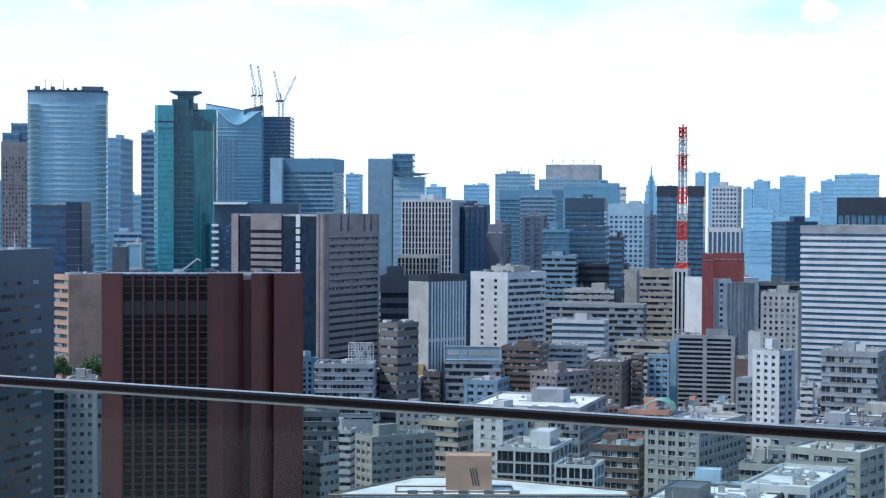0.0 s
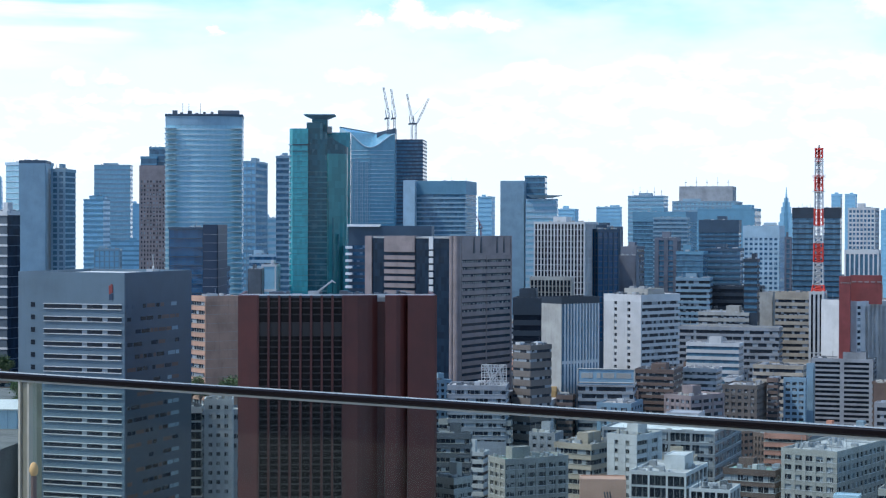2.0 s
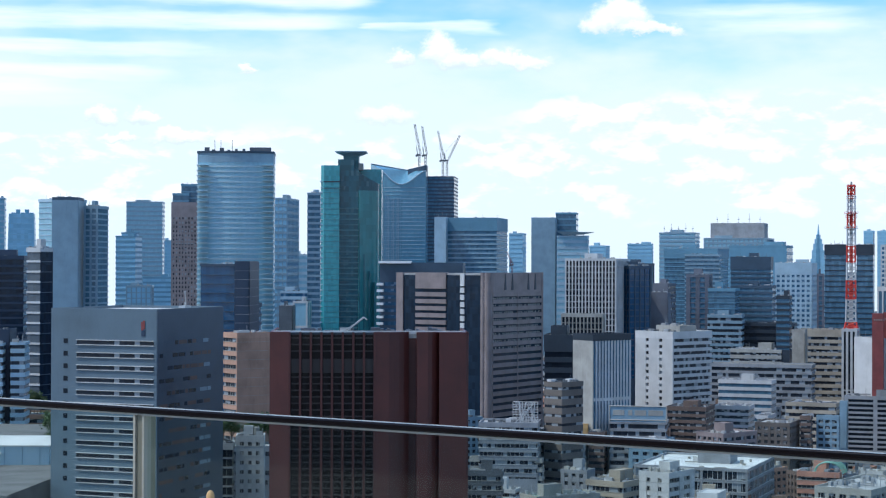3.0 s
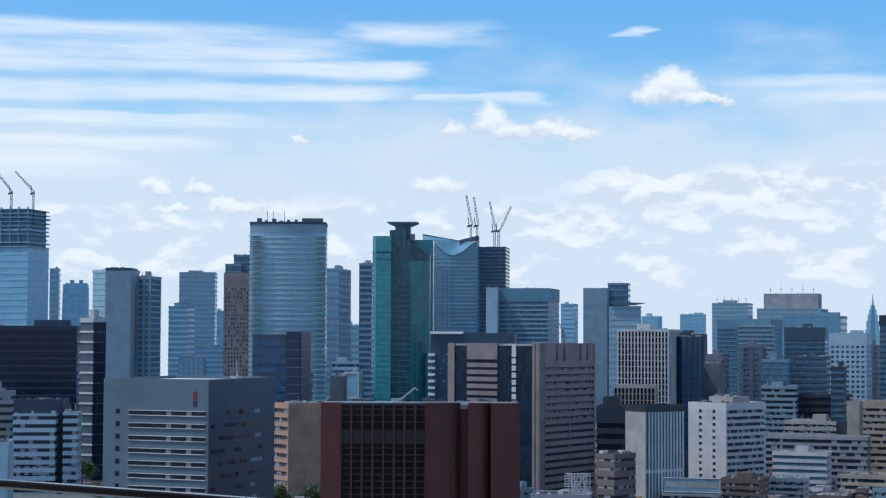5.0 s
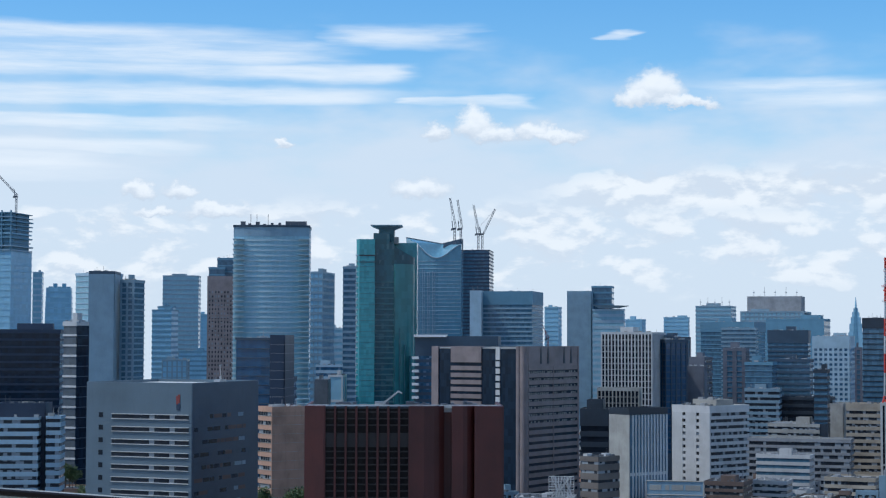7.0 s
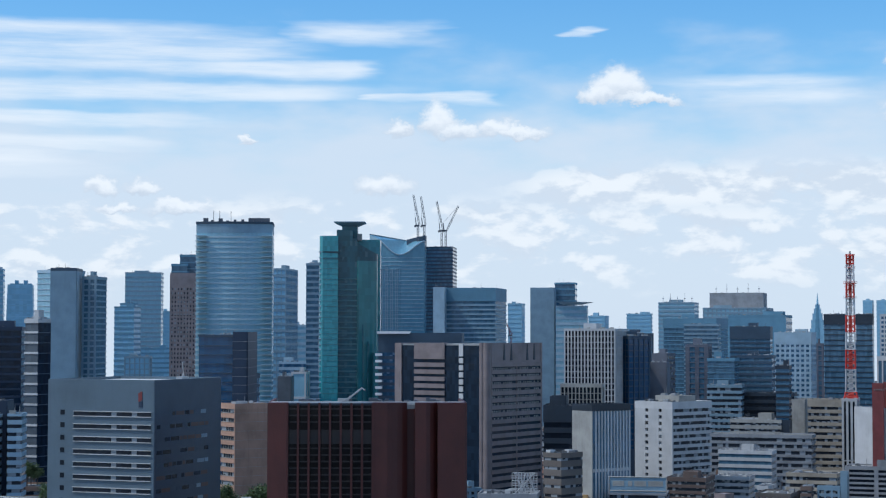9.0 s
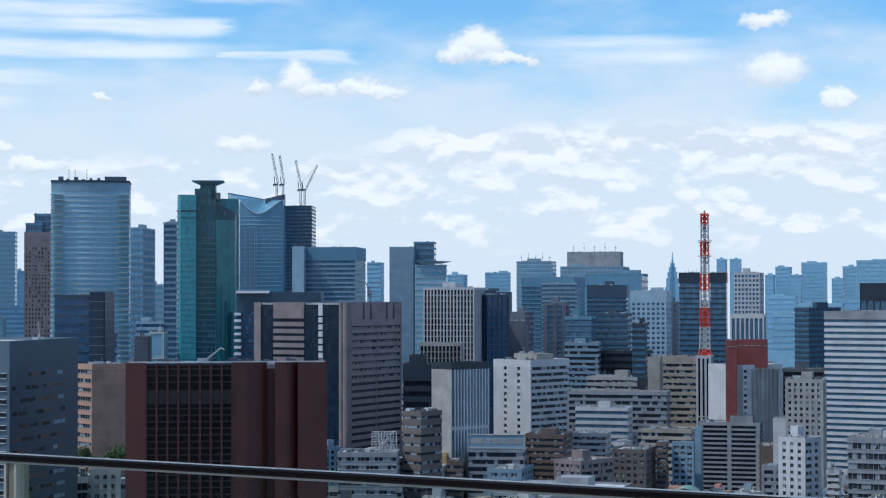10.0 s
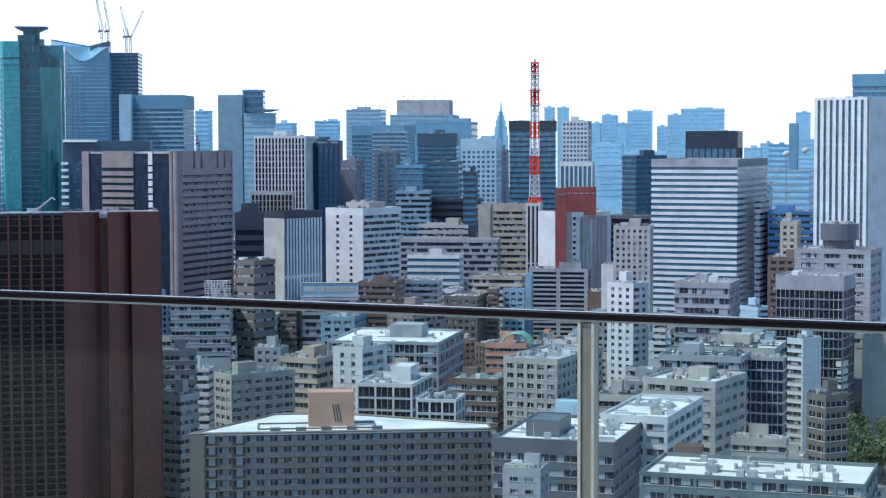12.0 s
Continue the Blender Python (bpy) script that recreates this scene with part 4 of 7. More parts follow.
def tapered_tower(name, x, y, rot, wl, wr, h, low=0.0):
    ob = start(name, x, y, rot, "distant blue tower that narrows towards the top", "skyscraper", (wl, wr, h, low))
    s = wl * 0.11
    v = [(-wl, 0, 0), (0, 0, 0), (0, wr, 0), (-wl, wr, 0), (-wl + s, s, h), (-s, s, h), (-s, wr - s, h), (-wl + s, wr - s, h)]
    me = bpy.data.meshes.new("glazing")
    me.from_pydata(v, [], [(3, 2, 1, 0), (0, 1, 5, 4), (1, 2, 6, 5), (2, 3, 7, 6), (3, 0, 4, 7), (4, 5, 6, 7)])
    mesh_part("glazing", me, GLASS["far"], ob)
    z = h - 8
    while z > low:
        u = s * z / h
        mesh_part("floor_line", box_mesh("floor_line", -wl + u - 0.3, -u + 0.3, u - 0.3, wr - u, z, z + 2), WALL["hazeblue"], ob)
        z -= 9
    bm = bmesh.new()
    for q in range(5):
        xx = -wl * (0.2 + 0.14 * q)
        add_box(bm, xx - 3, xx + 3, wr * 0.3, wr * 0.6, h, h + 2 + (q % 2) * 5)
    part("roof_plant", bm, WALL["hazedeep"], ob)
    return ob


def spire_tower(name, x, y, rot, wl, wr, h, low=0.0):
    """Distant stepped tower with a spire."""
    ob = start(name, x, y, rot, "distant stepped blue tower with a slender spire", "skyscraper", (wl, wr, h, low))
    M = WALL["hazeblue"]
    cx, cy = -wl / 2, wl / 2
    H = h
    bot, top = H - 165, H
    for k, (r, z0, z1) in enumerate(((0.5, 0, H - 88), (0.42, H - 88, H - 66), (0.33, H - 66, H - 50), (0.24, H - 50, H - 38), (0.15, H - 38, H - 28))):
        mesh_part("tier", box_mesh("tier", cx - r * wl, cx + r * wl, cy - r * wl, cy + r * wl, z0, z1), M, ob)
        mesh_part("tier_rib", box_mesh("tier_rib", cx - r * wl * 0.3, cx + r * wl * 0.3, cy - r * wl - 0.8, cy, z0, z1 + 2), WALL["hazedeep"], ob)
    bm = bmesh.new()
    add_bar(bm, (cx, cy, H - 30), (cx, cy, H), wl * 0.09, 6, 0.5)
    part("spire", bm, M, ob, "slender spire")
    return ob


def lattice_mast(name, x, y, rot, wl, wr, h, low=0.0):
    """Red and white lattice radio mast with platforms, standing on an office roof."""
    ob = start(name, x, y, rot, "red and white lattice radio mast with small platforms", "radio mast", (wl, wr, h, low))
    base = low
    H = h - base
    cuts = (0.0, 0.065, 0.22, 0.35, 0.47, 0.585, 0.70, 0.80, 0.93, 1.0)
    wide = lambda u: (6.6 - 2.2 * u) if u > 0.07 else 9.6 - 43 * u
    for k in range(len(cuts) - 1):
        u0, u1 = cuts[k], cuts[k + 1]
        m = WALL["signred"] if k % 2 == 0 else WALL["white"]
        bm = bmesh.new()
        steps = max(2, int((u1 - u0) * H / 3.4))
        for s in range(steps):
            a, b = u0 + (u1 - u0) * s / steps, u0 + (u1 - u0) * (s + 1) / steps
            za, zb = base + a * H, base + b * H
            ca = [(sx * wide(a) / 2, sy * wide(a) / 2, za) for sx, sy in ((-1, -1), (1, -1), (1, 1), (-1, 1))]
            cb = [(sx * wide(b) / 2, sy * wide(b) / 2, zb) for sx, sy in ((-1, -1), (1, -1), (1, 1), (-1, 1))]
            for i in range(4):
                j = (i + 1) % 4
                add_bar(bm, ca[i], cb[i], 0.55, 5)
                add_bar(bm, ca[i], cb[j], 0.24, 4)
                add_bar(bm, ca[j], cb[i], 0.24, 4)
                add_bar(bm, ca[i], ca[j], 0.17, 4)
        add_box(bm, -wide(u0) * 0.2, wide(u0) * 0.2, -wide(u0) * 0.2, wide(u0) * 0.2, base + u0 * H, base + u1 * H)
        part("mast_section", bm, m, ob, ("red" if k % 2 == 0 else "white") + " painted lattice section")
    for u, r in ((0.80, 4.6), (0.775, 3.8), (0.70, 4.4), (0.905, 3.3), (0.985, 3.1)):
        bm = bmesh.new()
        z = base + u * H
        add_bar(bm, (0, 0, z), (0, 0, z + 0.35), r, 10)
        for i in range(8):
            an = i * math.pi / 4
            p = (r * math.cos(an), r * math.sin(an))
            add_bar(bm, (*p, z + 0.3), (*p, z + 1.5), 0.08, 4)
            add_bar(bm, (*p, z + 1.4), (r * math.cos(an + 0.785), r * math.sin(an + 0.785), z + 1.4), 0.08, 4)
        part("platform", bm, WALL["signred"] if u > 0.75 else WALL["white"], ob, "round railed platform")
    bm = bmesh.new()
    add_bar(bm, (0, 0, base + H), (0, 0, base + H + 2.2), 0.9, 8, 0.5)
    part("mast_head", bm, WALL["offwhite"], ob)
    for u, an in ((0.60, 2.6), (0.72, 4.2), (0.30, 3.6)):
        bm = bmesh.new()
        z = base + u * H
        c = Vector((math.cos(an) * 2.2, math.sin(an) * 2.2, z))
        add_bar(bm, c, c + Vector((math.cos(an) * 0.7, math.sin(an) * 0.7, 0)), 0.4, 12, 1.1)
        part("dish_aerial", bm, WALL["white"], ob, "white dish aerial")
    return ob


def tower_crane(x, y, z, height, jib, lean, rot, mat, label):
    """Luffing tower crane standing on a roof at height z."""
    ob = start("tower_crane", x, y, rot, label, "crane")
    ob["group"] = "tower cranes"
    ob.location.z = z

    def truss(bm, a, b, w, n):
        a, b = Vector(a), Vector(b)
        ax = (b - a).normalized()
        s = ax.cross(Vector((0, 1, 0))).normalized() * w
        t = Vector((0, w, 0))
        for i in range(n):
            p, q = a + (b - a) * i / n, a + (b - a) * (i + 1) / n
            for c in (s + t, s - t, -s - t, -s + t):
                add_bar(bm, p + c, q + c, w * 0.22, 4)
            add_bar(bm, p + s + t, q - s + t, w * 0.16, 4)
            add_bar(bm, p - s - t, q + s - t, w * 0.16, 4)
    bm = bmesh.new()
    truss(bm, (0, 0, -30), (0, 0, height), 1.0, 12)
    part("mast", bm, mat, ob, "slender lattice mast")
    bm = bmesh.new()
    add_box(bm, -3.0, 1.6, -1.2, 1.2, height, height + 2.0)
    add_box(bm, -4.0, -2.4, -1.0, 1.0, height - 0.8, height + 1.4)
    part("machine_deck", bm, DARKSTEEL, ob, "machine deck with counterweight")
    bm = bmesh.new()
    e = (jib * math.sin(radians(lean)), 0, height + 2 + jib * math.cos(radians(lean)))
    truss(bm, (1.5, 0, height + 2), e, 0.8, 9)
    add_bar(bm, (-2, 0, height + 2), (-3, 0, height + 10), 0.5, 4)
    add_bar(bm, (-3, 0, height + 10), e, 0.12, 3)
    part("jib", bm, mat, ob, "raised lattice jib")
    return ob


def open_frame(name, x, y, rot, wl, wr, h, low=0.0):
    """Unfinished upper floors of a skyscraper: slabs and columns with netting."""
    ob = start(name, x, y, rot, "unfinished open floors on top of a blue skyscraper", "skyscraper", (wl, wr, h, low))
    z = low
    mesh_part("netting", box_mesh("netting", -wl + 2.5, -2.5, 2.5, wr - 2.5, low - 2, h - 3), WALL["hazedeep"], ob, "dark blue netting")
    rng = random.Random(5)
    while z < h:
        g = rng.uniform(-1.0, 1.8)
        mesh_part("floor_slab", box_mesh("floor_slab", -wl - g, g, -g, wr + g, z, z + rng.uniform(1.0, 2.0)), rng.choice((WALL["hazedeep"], WALL["hazeblue"], WALL["bluegrey"])), ob)
        z += 5.2
    for k in range(9):
        mesh_part("column", box_mesh("column", -0.8, 0.8, -0.8, 0.8, low, h), WALL["hazedeep"], ob, at=pose(-wl + k * wl / 8, 0, 0))
    return ob


def slab_flats(name, x, y, rot, wl, wr, h, low=0.0):
    """Long block of flats round a three cornered roof, with balconies and a tall stair tower."""
    ob = start(name, x, y, rot, "long grey block of flats with cluttered balconies", "apartment block", (wl, wr, h, low))
    W = WALL["umber"]
    tri = [(-wl, 0), (0, 0), (0, 9), (-wl * 0.50, 33), (-wl * 0.72, 33)]
    prism("body", [(a * 0.999, b + 1.2 if b == 0 else b) for a, b in tri], 0, h - 0.9, W, ob)
    prism("roof", [(a, b) for a, b in tri], h - 0.9, h - 0.5, ROOF["light"], ob, "pale blue grey roof sheet")
    for i in range(5):
        a, b = tri[i], tri[(i + 1) % 5]
        bm = bmesh.new()
        add_bar(bm, (a[0], a[1], h - 0.25), (b[0], b[1], h - 0.25), 0.34, 4)
        part("roof_kerb", bm, W, ob)
    rng = random.Random(11)
    n = 22
    cw = wl / n
    floors = 9
    pan = box_mesh("balcony_panel", 0.15, cw - 0.1, -0.2, 0.0, 0, 1.15)
    win = box_mesh("window", 0.5, cw - 0.4, 1.0, 1.3, 0, 2.1)
    slab = box_mesh("balcony_slab", -wl, 0, -0.25, 1.3, 0, 0.28)
    fin = box_mesh("party_wall", -0.12, 0.12, -0.3, 1.3, 0, h - 0.9)
    clutter = [box_mesh("laundry", -w, w, -0.1, 0.05, 0, q) for w, q in ((0.4, 1.1), (0.7, 0.8), (0.25, 1.3))]
    tints = [WALL[k] for k in ("white", "blue", "offwhite", "paleblue", "green", "darkgrey")]
    for s in range(floors):
        z = h - 4.0 - s * 3.0
        mesh_part("balcony_slab", slab, W, ob, at=pose(0, 0, z))
        for k in range(n):
            if k in (1, 3):
                mesh_part("stair_window", win, GLASS["black"], ob, at=pose(-wl + k * cw, -0.4, z + 0.9))
                continue
            mesh_part("balcony_panel", pan, WALL["umber"] if k % 4 else WALL["darkgrey"], ob, at=pose(-wl + k * cw, 0, z + 0.28))
            mesh_part("window", win, GLASS["dark"], ob, at=pose(-wl + k * cw, 0, z + 0.5))
            if rng.random() < 0.62:
                q = rng.choice(clutter).copy()
                q.materials.clear()
                mesh_part("balcony_clutter", q, rng.choice(tints), ob, at=pose(-wl + (k + rng.uniform(0.2, 0.8)) * cw, 0.35, z + 0.5))
    for k in range(n + 1):
        mesh_part("party_wall", fin, W, ob, at=pose(-wl + k * cw, 0, 0))
    mesh_part("end_wall", box_mesh("end_wall", -wl - 0.2, -wl + cw, -0.32, 1.3, 0, h - 0.6), W, ob)
    # stair tower with three slanted grooves
    tx = -wl * 0.53
    tw = wl * 0.155
    mesh_part("stair_tower", box_mesh("stair_tower", tx - tw / 2, tx + tw / 2, 10, 19, h - 4, h + 9.0, 0.3, 0.3), WALL["tan"], ob, "tan concrete stair tower")
    for k in range(3):
        bm = bmesh.new()
        add_bar(bm, (tx + 0.3 + k * 0.75, 9.95, h + 5.6), (tx + 1.2 + k * 0.75, 9.95, h + 0.8), 0.16, 4)
        part("slanted_groove", bm, WALL["black"], ob)
    mesh_part("light_well", box_mesh("light_well", -wl * 0.78, -wl * 0.38, 6, 16, h - 0.8, h - 0.1, 0.4, 1.2), WALL["brown"], ob)
    for k in range(5):
        mesh_part("roof_vent", box_mesh("roof_vent", -wl * (0.72 - 0.085 * k) - 1.4, -wl * (0.72 - 0.085 * k) + 1.4, 2.5, 4.2, h - 0.6, h + 0.5), DARKSTEEL, ob)
    return ob


def red_sign(name, x, y, rot, wl, wr, h, low=0.0):
    """Maroon sign panels on a roof: a tall strip and a box."""
    ob = start(name, x, y, rot, "large maroon rooftop sign with a tall side panel", "sign", (wl, wr, h, low))
    mesh_part("box_panel", box_mesh("box_panel", -wl, 0, 0, wr, low, h), WALL["maroon"], ob)
    bm = bmesh.new()
    for k in range(5):
        add_box(bm, -wl + 1 + k * wl / 5, -wl + 1 + (k + 0.7) * wl / 5, -0.2, 0, h - 4.4, h - 3.6)
    part("sign_lettering", bm, WALL["pinkbrown"], ob, "faded illegible lettering")
    return ob



# ---- blocks with something of their own ----
def ledge_block(name, x, y, rot, wl, wr, h, **k):
    """A block with bright white balcony ends up one edge and a white roof rim, whitened to imitate sun glint."""
    ob = block(name, x, y, rot, wl, wr, h, **k)
    me = box_mesh("balcony_end", -wl - 1.6, -wl + 2.4, -3.2, 1.0, 0, 1.5)
    z = h - 14
    while z > k.get("low", 0):
        mesh_part("balcony_end", me, WALL["bright"], ob, "balcony end in extra white for sun glint", at=pose(0, 0, z))
        z -= 4.0
    mesh_part("roof_rim", box_mesh("roof_rim", -wl - 0.5, -wl * 0.62, -3.0, 6.0, h - 0.6, h + 0.9), WALL["bright"], ob, "roof rim in extra white for sun glint")
    return ob


def corner_block(name, x, y, rot, wl, wr, h, **k):
    """A slim tower with one stone face banded in white and one face of dark framed glass."""
    ob = block(name, x, y, rot, wl, wr, h, **k)
    mesh_part("dark_glazing", box_mesh("dark_glazing", -0.3, 0.12, 0.3, wr + 0.05, 0, h - 2.0), GLASS["nightglass"], ob, "dark glass side")
    line = box_mesh("side_transom", -0.2, 0.3, 0.3, wr, 0, 0.35)
    z = h - 7
    while z > 20:
        mesh_part("side_transom", line, WALL["slate"], ob, at=pose(0, 0, z))
        z -= 5
    return ob


def canopy_block(name, x, y, rot, wl, wr, h, **k):
    """A tower topped by a broad thin canopy."""
    ob = block(name, x, y, rot, wl, wr, h, **k)
    bm = bmesh.new()
    vs = [bm.verts.new(p) for p in ((-wl * 0.8, -2, h + 1), (-wl * 0.2, -2, h + 1), (-wl * 0.2, wr * 0.6, h + 1), (-wl * 0.8, wr * 0.6, h + 1),
                                    (-wl * 1.0, -5, h + 5), (wl * 0.16, -5, h + 4), (wl * 0.16, wr, h + 4), (-wl * 1.0, wr, h + 5))]
    for f in ((3, 2, 1, 0), (0, 1, 5, 4), (1, 2, 6, 5), (2, 3, 7, 6), (3, 0, 4, 7), (4, 5, 6, 7)):
        bm.faces.new([vs[i] for i in f])
    part("roof_canopy", bm, WALL["paleblue"], ob, "broad thin roof canopy")
    return ob


def aerial_block(name, x, y, rot, wl, wr, h, **k):
    """A tower with a row of slender roof aerials."""
    ob = block(name, x, y, rot, wl, wr, h, **k)
    for q in range(5):
        bm = bmesh.new()
        xx = -wl * (0.1 + 0.2 * q)
        add_bar(bm, (xx, wr * 0.3, h - 0.9), (xx, wr * 0.3, h + 9 + 4 * (q % 2)), 0.35, 5, 0.2)
        add_box(bm, xx - 1.2, xx + 1.2, wr * 0.3 - 0.4, wr * 0.3 + 0.4, h + 5, h + 6)
        part("aerial", bm, STEEL, ob, "slender roof aerial")
    return ob


def billboard_block(name, x, y, rot, wl, wr, h, **k):
    """A low building with a long framed sign standing on its roof."""
    ob = block(name, x, y, rot, wl, wr, h - 8.0, **k)
    mesh_part("sign_panel", box_mesh("sign_panel", -wl + 0.4, -0.4, 0.6, 1.2, h - 8.0, h - 0.4), WALL["bluegrey"], ob, "dusty grey blue sign panel")
    bm = bmesh.new()
    for a, b in (((-wl, h - 0.3), (0, h - 0.3)), ((-wl, h - 7.0), (0, h - 7.0)), ((-wl, h - 8.5), (-wl, h)), ((0, h - 8.5), (0, h))):
        add_bar(bm, (a[0], 0.5, a[1]), (b[0], 0.5, b[1]), 0.28, 4)
    part("sign_frame", bm, WALL["offwhite"], ob, "pale sign frame")
    for q, w in ((0.06, 0.2), (0.33, 0.07), (0.44, 0.2), (0.68, 0.26)):
        mesh_part("lettering_bar", box_mesh("lettering_bar", -wl * (1 - q), -wl * (1 - q - w), 0.45, 0.62, h - 4.8, h - 2.2), WALL["offwhite"], ob, "illegible pale lettering")
    return ob


def lattice_block(name, x, y, rot, wl, wr, h, **k):
    """A low building carrying a white steel lattice screen."""
    ob = block(name, x, y, rot, wl, wr, h - 9.0, **k)
    bm = bmesh.new()
    rng = random.Random(9)
    a = wl * 0.42
    for q in range(9):
        xx = -a * q / 8
        add_bar(bm, (xx, 0.6, h - 9.5), (xx, 0.6, h), 0.13, 4)
        add_bar(bm, (-a, 0.6, h - 9 + q * 9 / 8), (0, 0.6, h - 9 + q * 9 / 8), 0.13, 4)
    for q in range(14):
        add_bar(bm, (-a * rng.random(), 0.5, h - 9), (-a * rng.random(), 0.5, h), 0.16, 4)
    part("lattice_screen", bm, WALL["white"], ob, "white steel lattice screen")
    return ob


def drum_block(name, x, y, rot, wl, wr, h, **k):
    """An office block with a dark round plant drum on the roof."""
    ob = block(name, x, y, rot, wl, wr, h, **k)
    bm = bmesh.new()
    c = (-wl * 0.47, wr * 0.4)
    add_bar(bm, (*c, h - 1), (*c, h + 3.5), wl * 0.2, 20)
    add_bar(bm, (*c, h + 3.5), (*c, h + 10.5), wl * 0.25, 20)
    part("plant_drum", bm, WALL["darkgrey"], ob, "dark round plant drum")
    bm = bmesh.new()
    for q in (-1, 1):
        add_bar(bm, (c[0] + q * wl * 0.09, c[1], h + 10.5), (c[0] + q * wl * 0.09, c[1], h + 11.6), wl * 0.08, 12)
    part("cooling_fan", bm, WALL["offwhite"], ob, "pale round fan cowl")
    return ob


def arch_block(name, x, y, rot, wl, wr, h, **k):
    """A building with green arched ribs over its roof terrace."""
    ob = block(name, x, y, rot, wl, wr, h, **k)
    for q in range(4):
        bm = bmesh.new()
        yy = wr * (0.15 + 0.22 * q)
        last = None
        for s in range(11):
            an = math.pi * s / 10
            p = (-wl * 0.28 + wl * 0.34 * math.cos(an), yy, h - 0.8 + 4.6 * math.sin(an))
            if last:
                add_bar(bm, last, p, 0.3, 5)
            last = p
        part("arched_rib", bm, WALL["green"], ob, "green arched roof rib")
    return ob


def floodlight_mast(x, y, height, rot):
    ob = start("floodlight_mast", x, y, rot, "slim pole with two white floodlight heads", "mast")
    bm = bmesh.new()
    add_bar(bm, (0, 0, -0.5), (0, 0, height), 0.55, 8, 0.35)
    part("pole", bm, STEEL, ob)
    for dx, dz in ((0.0, 0.0), (12.0, 2.0)):
        bm = bmesh.new()
        bmesh.ops.create_uvsphere(bm, u_segments=14, v_segments=8, radius=1.0)
        bmesh.ops.scale(bm, vec=(2.4, 1.0, 1.7), verts=bm.verts)
        part("lamp_head", bm, WALL["white"], ob, "white rounded lamp head", pose(dx, 0, height + dz, 0, -25, 0))
    bm = bmesh.new()
    add_bar(bm, (0, 0, height - 1), (12, 0, height + 1.6), 0.22, 5)
    part("arm", bm, STEEL, ob)
    return ob


stake = start("garden_stake", -0.943, 3.123, 0, "thin dark garden stake with a rounded amber knob", "stake")
stake.location.z = 124.0
bm = bmesh.new()
add_bar(bm, (0, 0, 0), (0, 0, 1.180), 0.005, 8)
part("rod", bm, WALL["brown"], stake, "thin dark rod")
bm = bmesh.new()
bmesh.ops.create_uvsphere(bm, u_segments=14, v_segments=10, radius=0.0075)
bmesh.ops.scale(bm, vec=(1, 1, 1.7), verts=bm.verts)
part("knob", bm, WALL["ochre"], stake, "rounded amber knob", pose(0, 0, 1.190))

red_tower('office_tower', -41.1, 539.0, 7.4, 59.3, 40.0, 105.7)
grey_tower('office_tower', -137.0, 543.6, -15.8, 37.9, 42.7, 111.6)
brown_tower('office_tower', -64.6, 998.5, -28.3, 62.7, 59.1, 121.1, low=38.3)
curved_tower('skyscraper', -265.1, 1426.1, 8.5, 60.5, 40.0, 215.6, low=60.2)
green_tower('skyscraper', -162.6, 1290.4, 4.2, 42.4, 32.0, 200.6, low=77.1)
valley_tower('skyscraper', -199.0, 1990.6, 2.7, 51.5, 40.0, 232.4, low=114.0)
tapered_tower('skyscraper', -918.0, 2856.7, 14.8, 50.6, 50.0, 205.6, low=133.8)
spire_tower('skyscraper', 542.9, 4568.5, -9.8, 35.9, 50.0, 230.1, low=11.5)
lattice_mast('radio_mast', 166.0, 1251.6, -10.7, 4.3, 20.0, 180.8, low=80.9)
open_frame('skyscraper', -777.6, 2165.2, -5.2, 95.3, 61.5, 282.4, low=232.2)
slab_flats('apartment_block', 51.2, 488.0, 0.7, 81.5, 40.0, 47.7)
red_sign('rooftop_sign', 187.0, 1121.0, -12.6, 19.1, 5.0, 97.2, low=79.6)
red_sign('rooftop_sign', 167.0, 1114.1, -11.6, 6.7, 5.0, 96.8, low=45.8)
tower_crane(-207.7, 2001.8, 228.0, 18.0, 34.0, -9.0, 0, WALL['mauve'], 'grey luffing tower crane on an unfinished roof')
tower_crane(-201.6, 2010.5, 228.4, 18.0, 32.0, -7.0, 0, WALL['mauve'], 'grey luffing tower crane on an unfinished roof')
tower_crane(-189.8, 2097.0, 229.5, 16.0, 34.0, -10.0, 0, WALL['mauve'], 'grey luffing tower crane on an unfinished roof')
tower_crane(-185.6, 2102.4, 229.8, 16.0, 32.0, 28.0, 0, WALL['mauve'], 'grey luffing tower crane with lowered jib')
tower_crane(-803.7, 2176.9, 283.4, 16.0, 34.0, -38.0, 0, WALL['mauve'], 'grey luffing tower crane on a skyscraper')
tower_crane(-778.5, 2186.1, 283.9, 16.0, 36.0, -42.0, 0, WALL['mauve'], 'grey luffing tower crane on a skyscraper')
floodlight_mast(313.0, 1138.0, 117.5, -12)
tower_crane(-123.3, 2377.4, 0.0, 123.8, 26, -25, 0, WALL['maroon'], 'small red tower crane between office towers')

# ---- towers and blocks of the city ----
block('office_tower', -776.8, 2165.4, -5.3, 95.2, 61.5, 231.8, label='blue glass skyscraper with an unfinished open top', cat='skyscraper', wall='hazeblue', glass='far', fh=8, band=0.3, top=1, gear=0, room=False, low=114.3)
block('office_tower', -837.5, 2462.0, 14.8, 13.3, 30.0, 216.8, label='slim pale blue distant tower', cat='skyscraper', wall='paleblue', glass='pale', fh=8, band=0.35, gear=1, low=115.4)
block('office_tower', -394.2, 1260.3, -37.6, 16.8, 30.0, 171.5, label='tall slab of pale glass beside a grey pier', cat='tower', wall='paleblue', glass='pale', fh=4, band=0.15, gear=1, room=False, low=75.3)
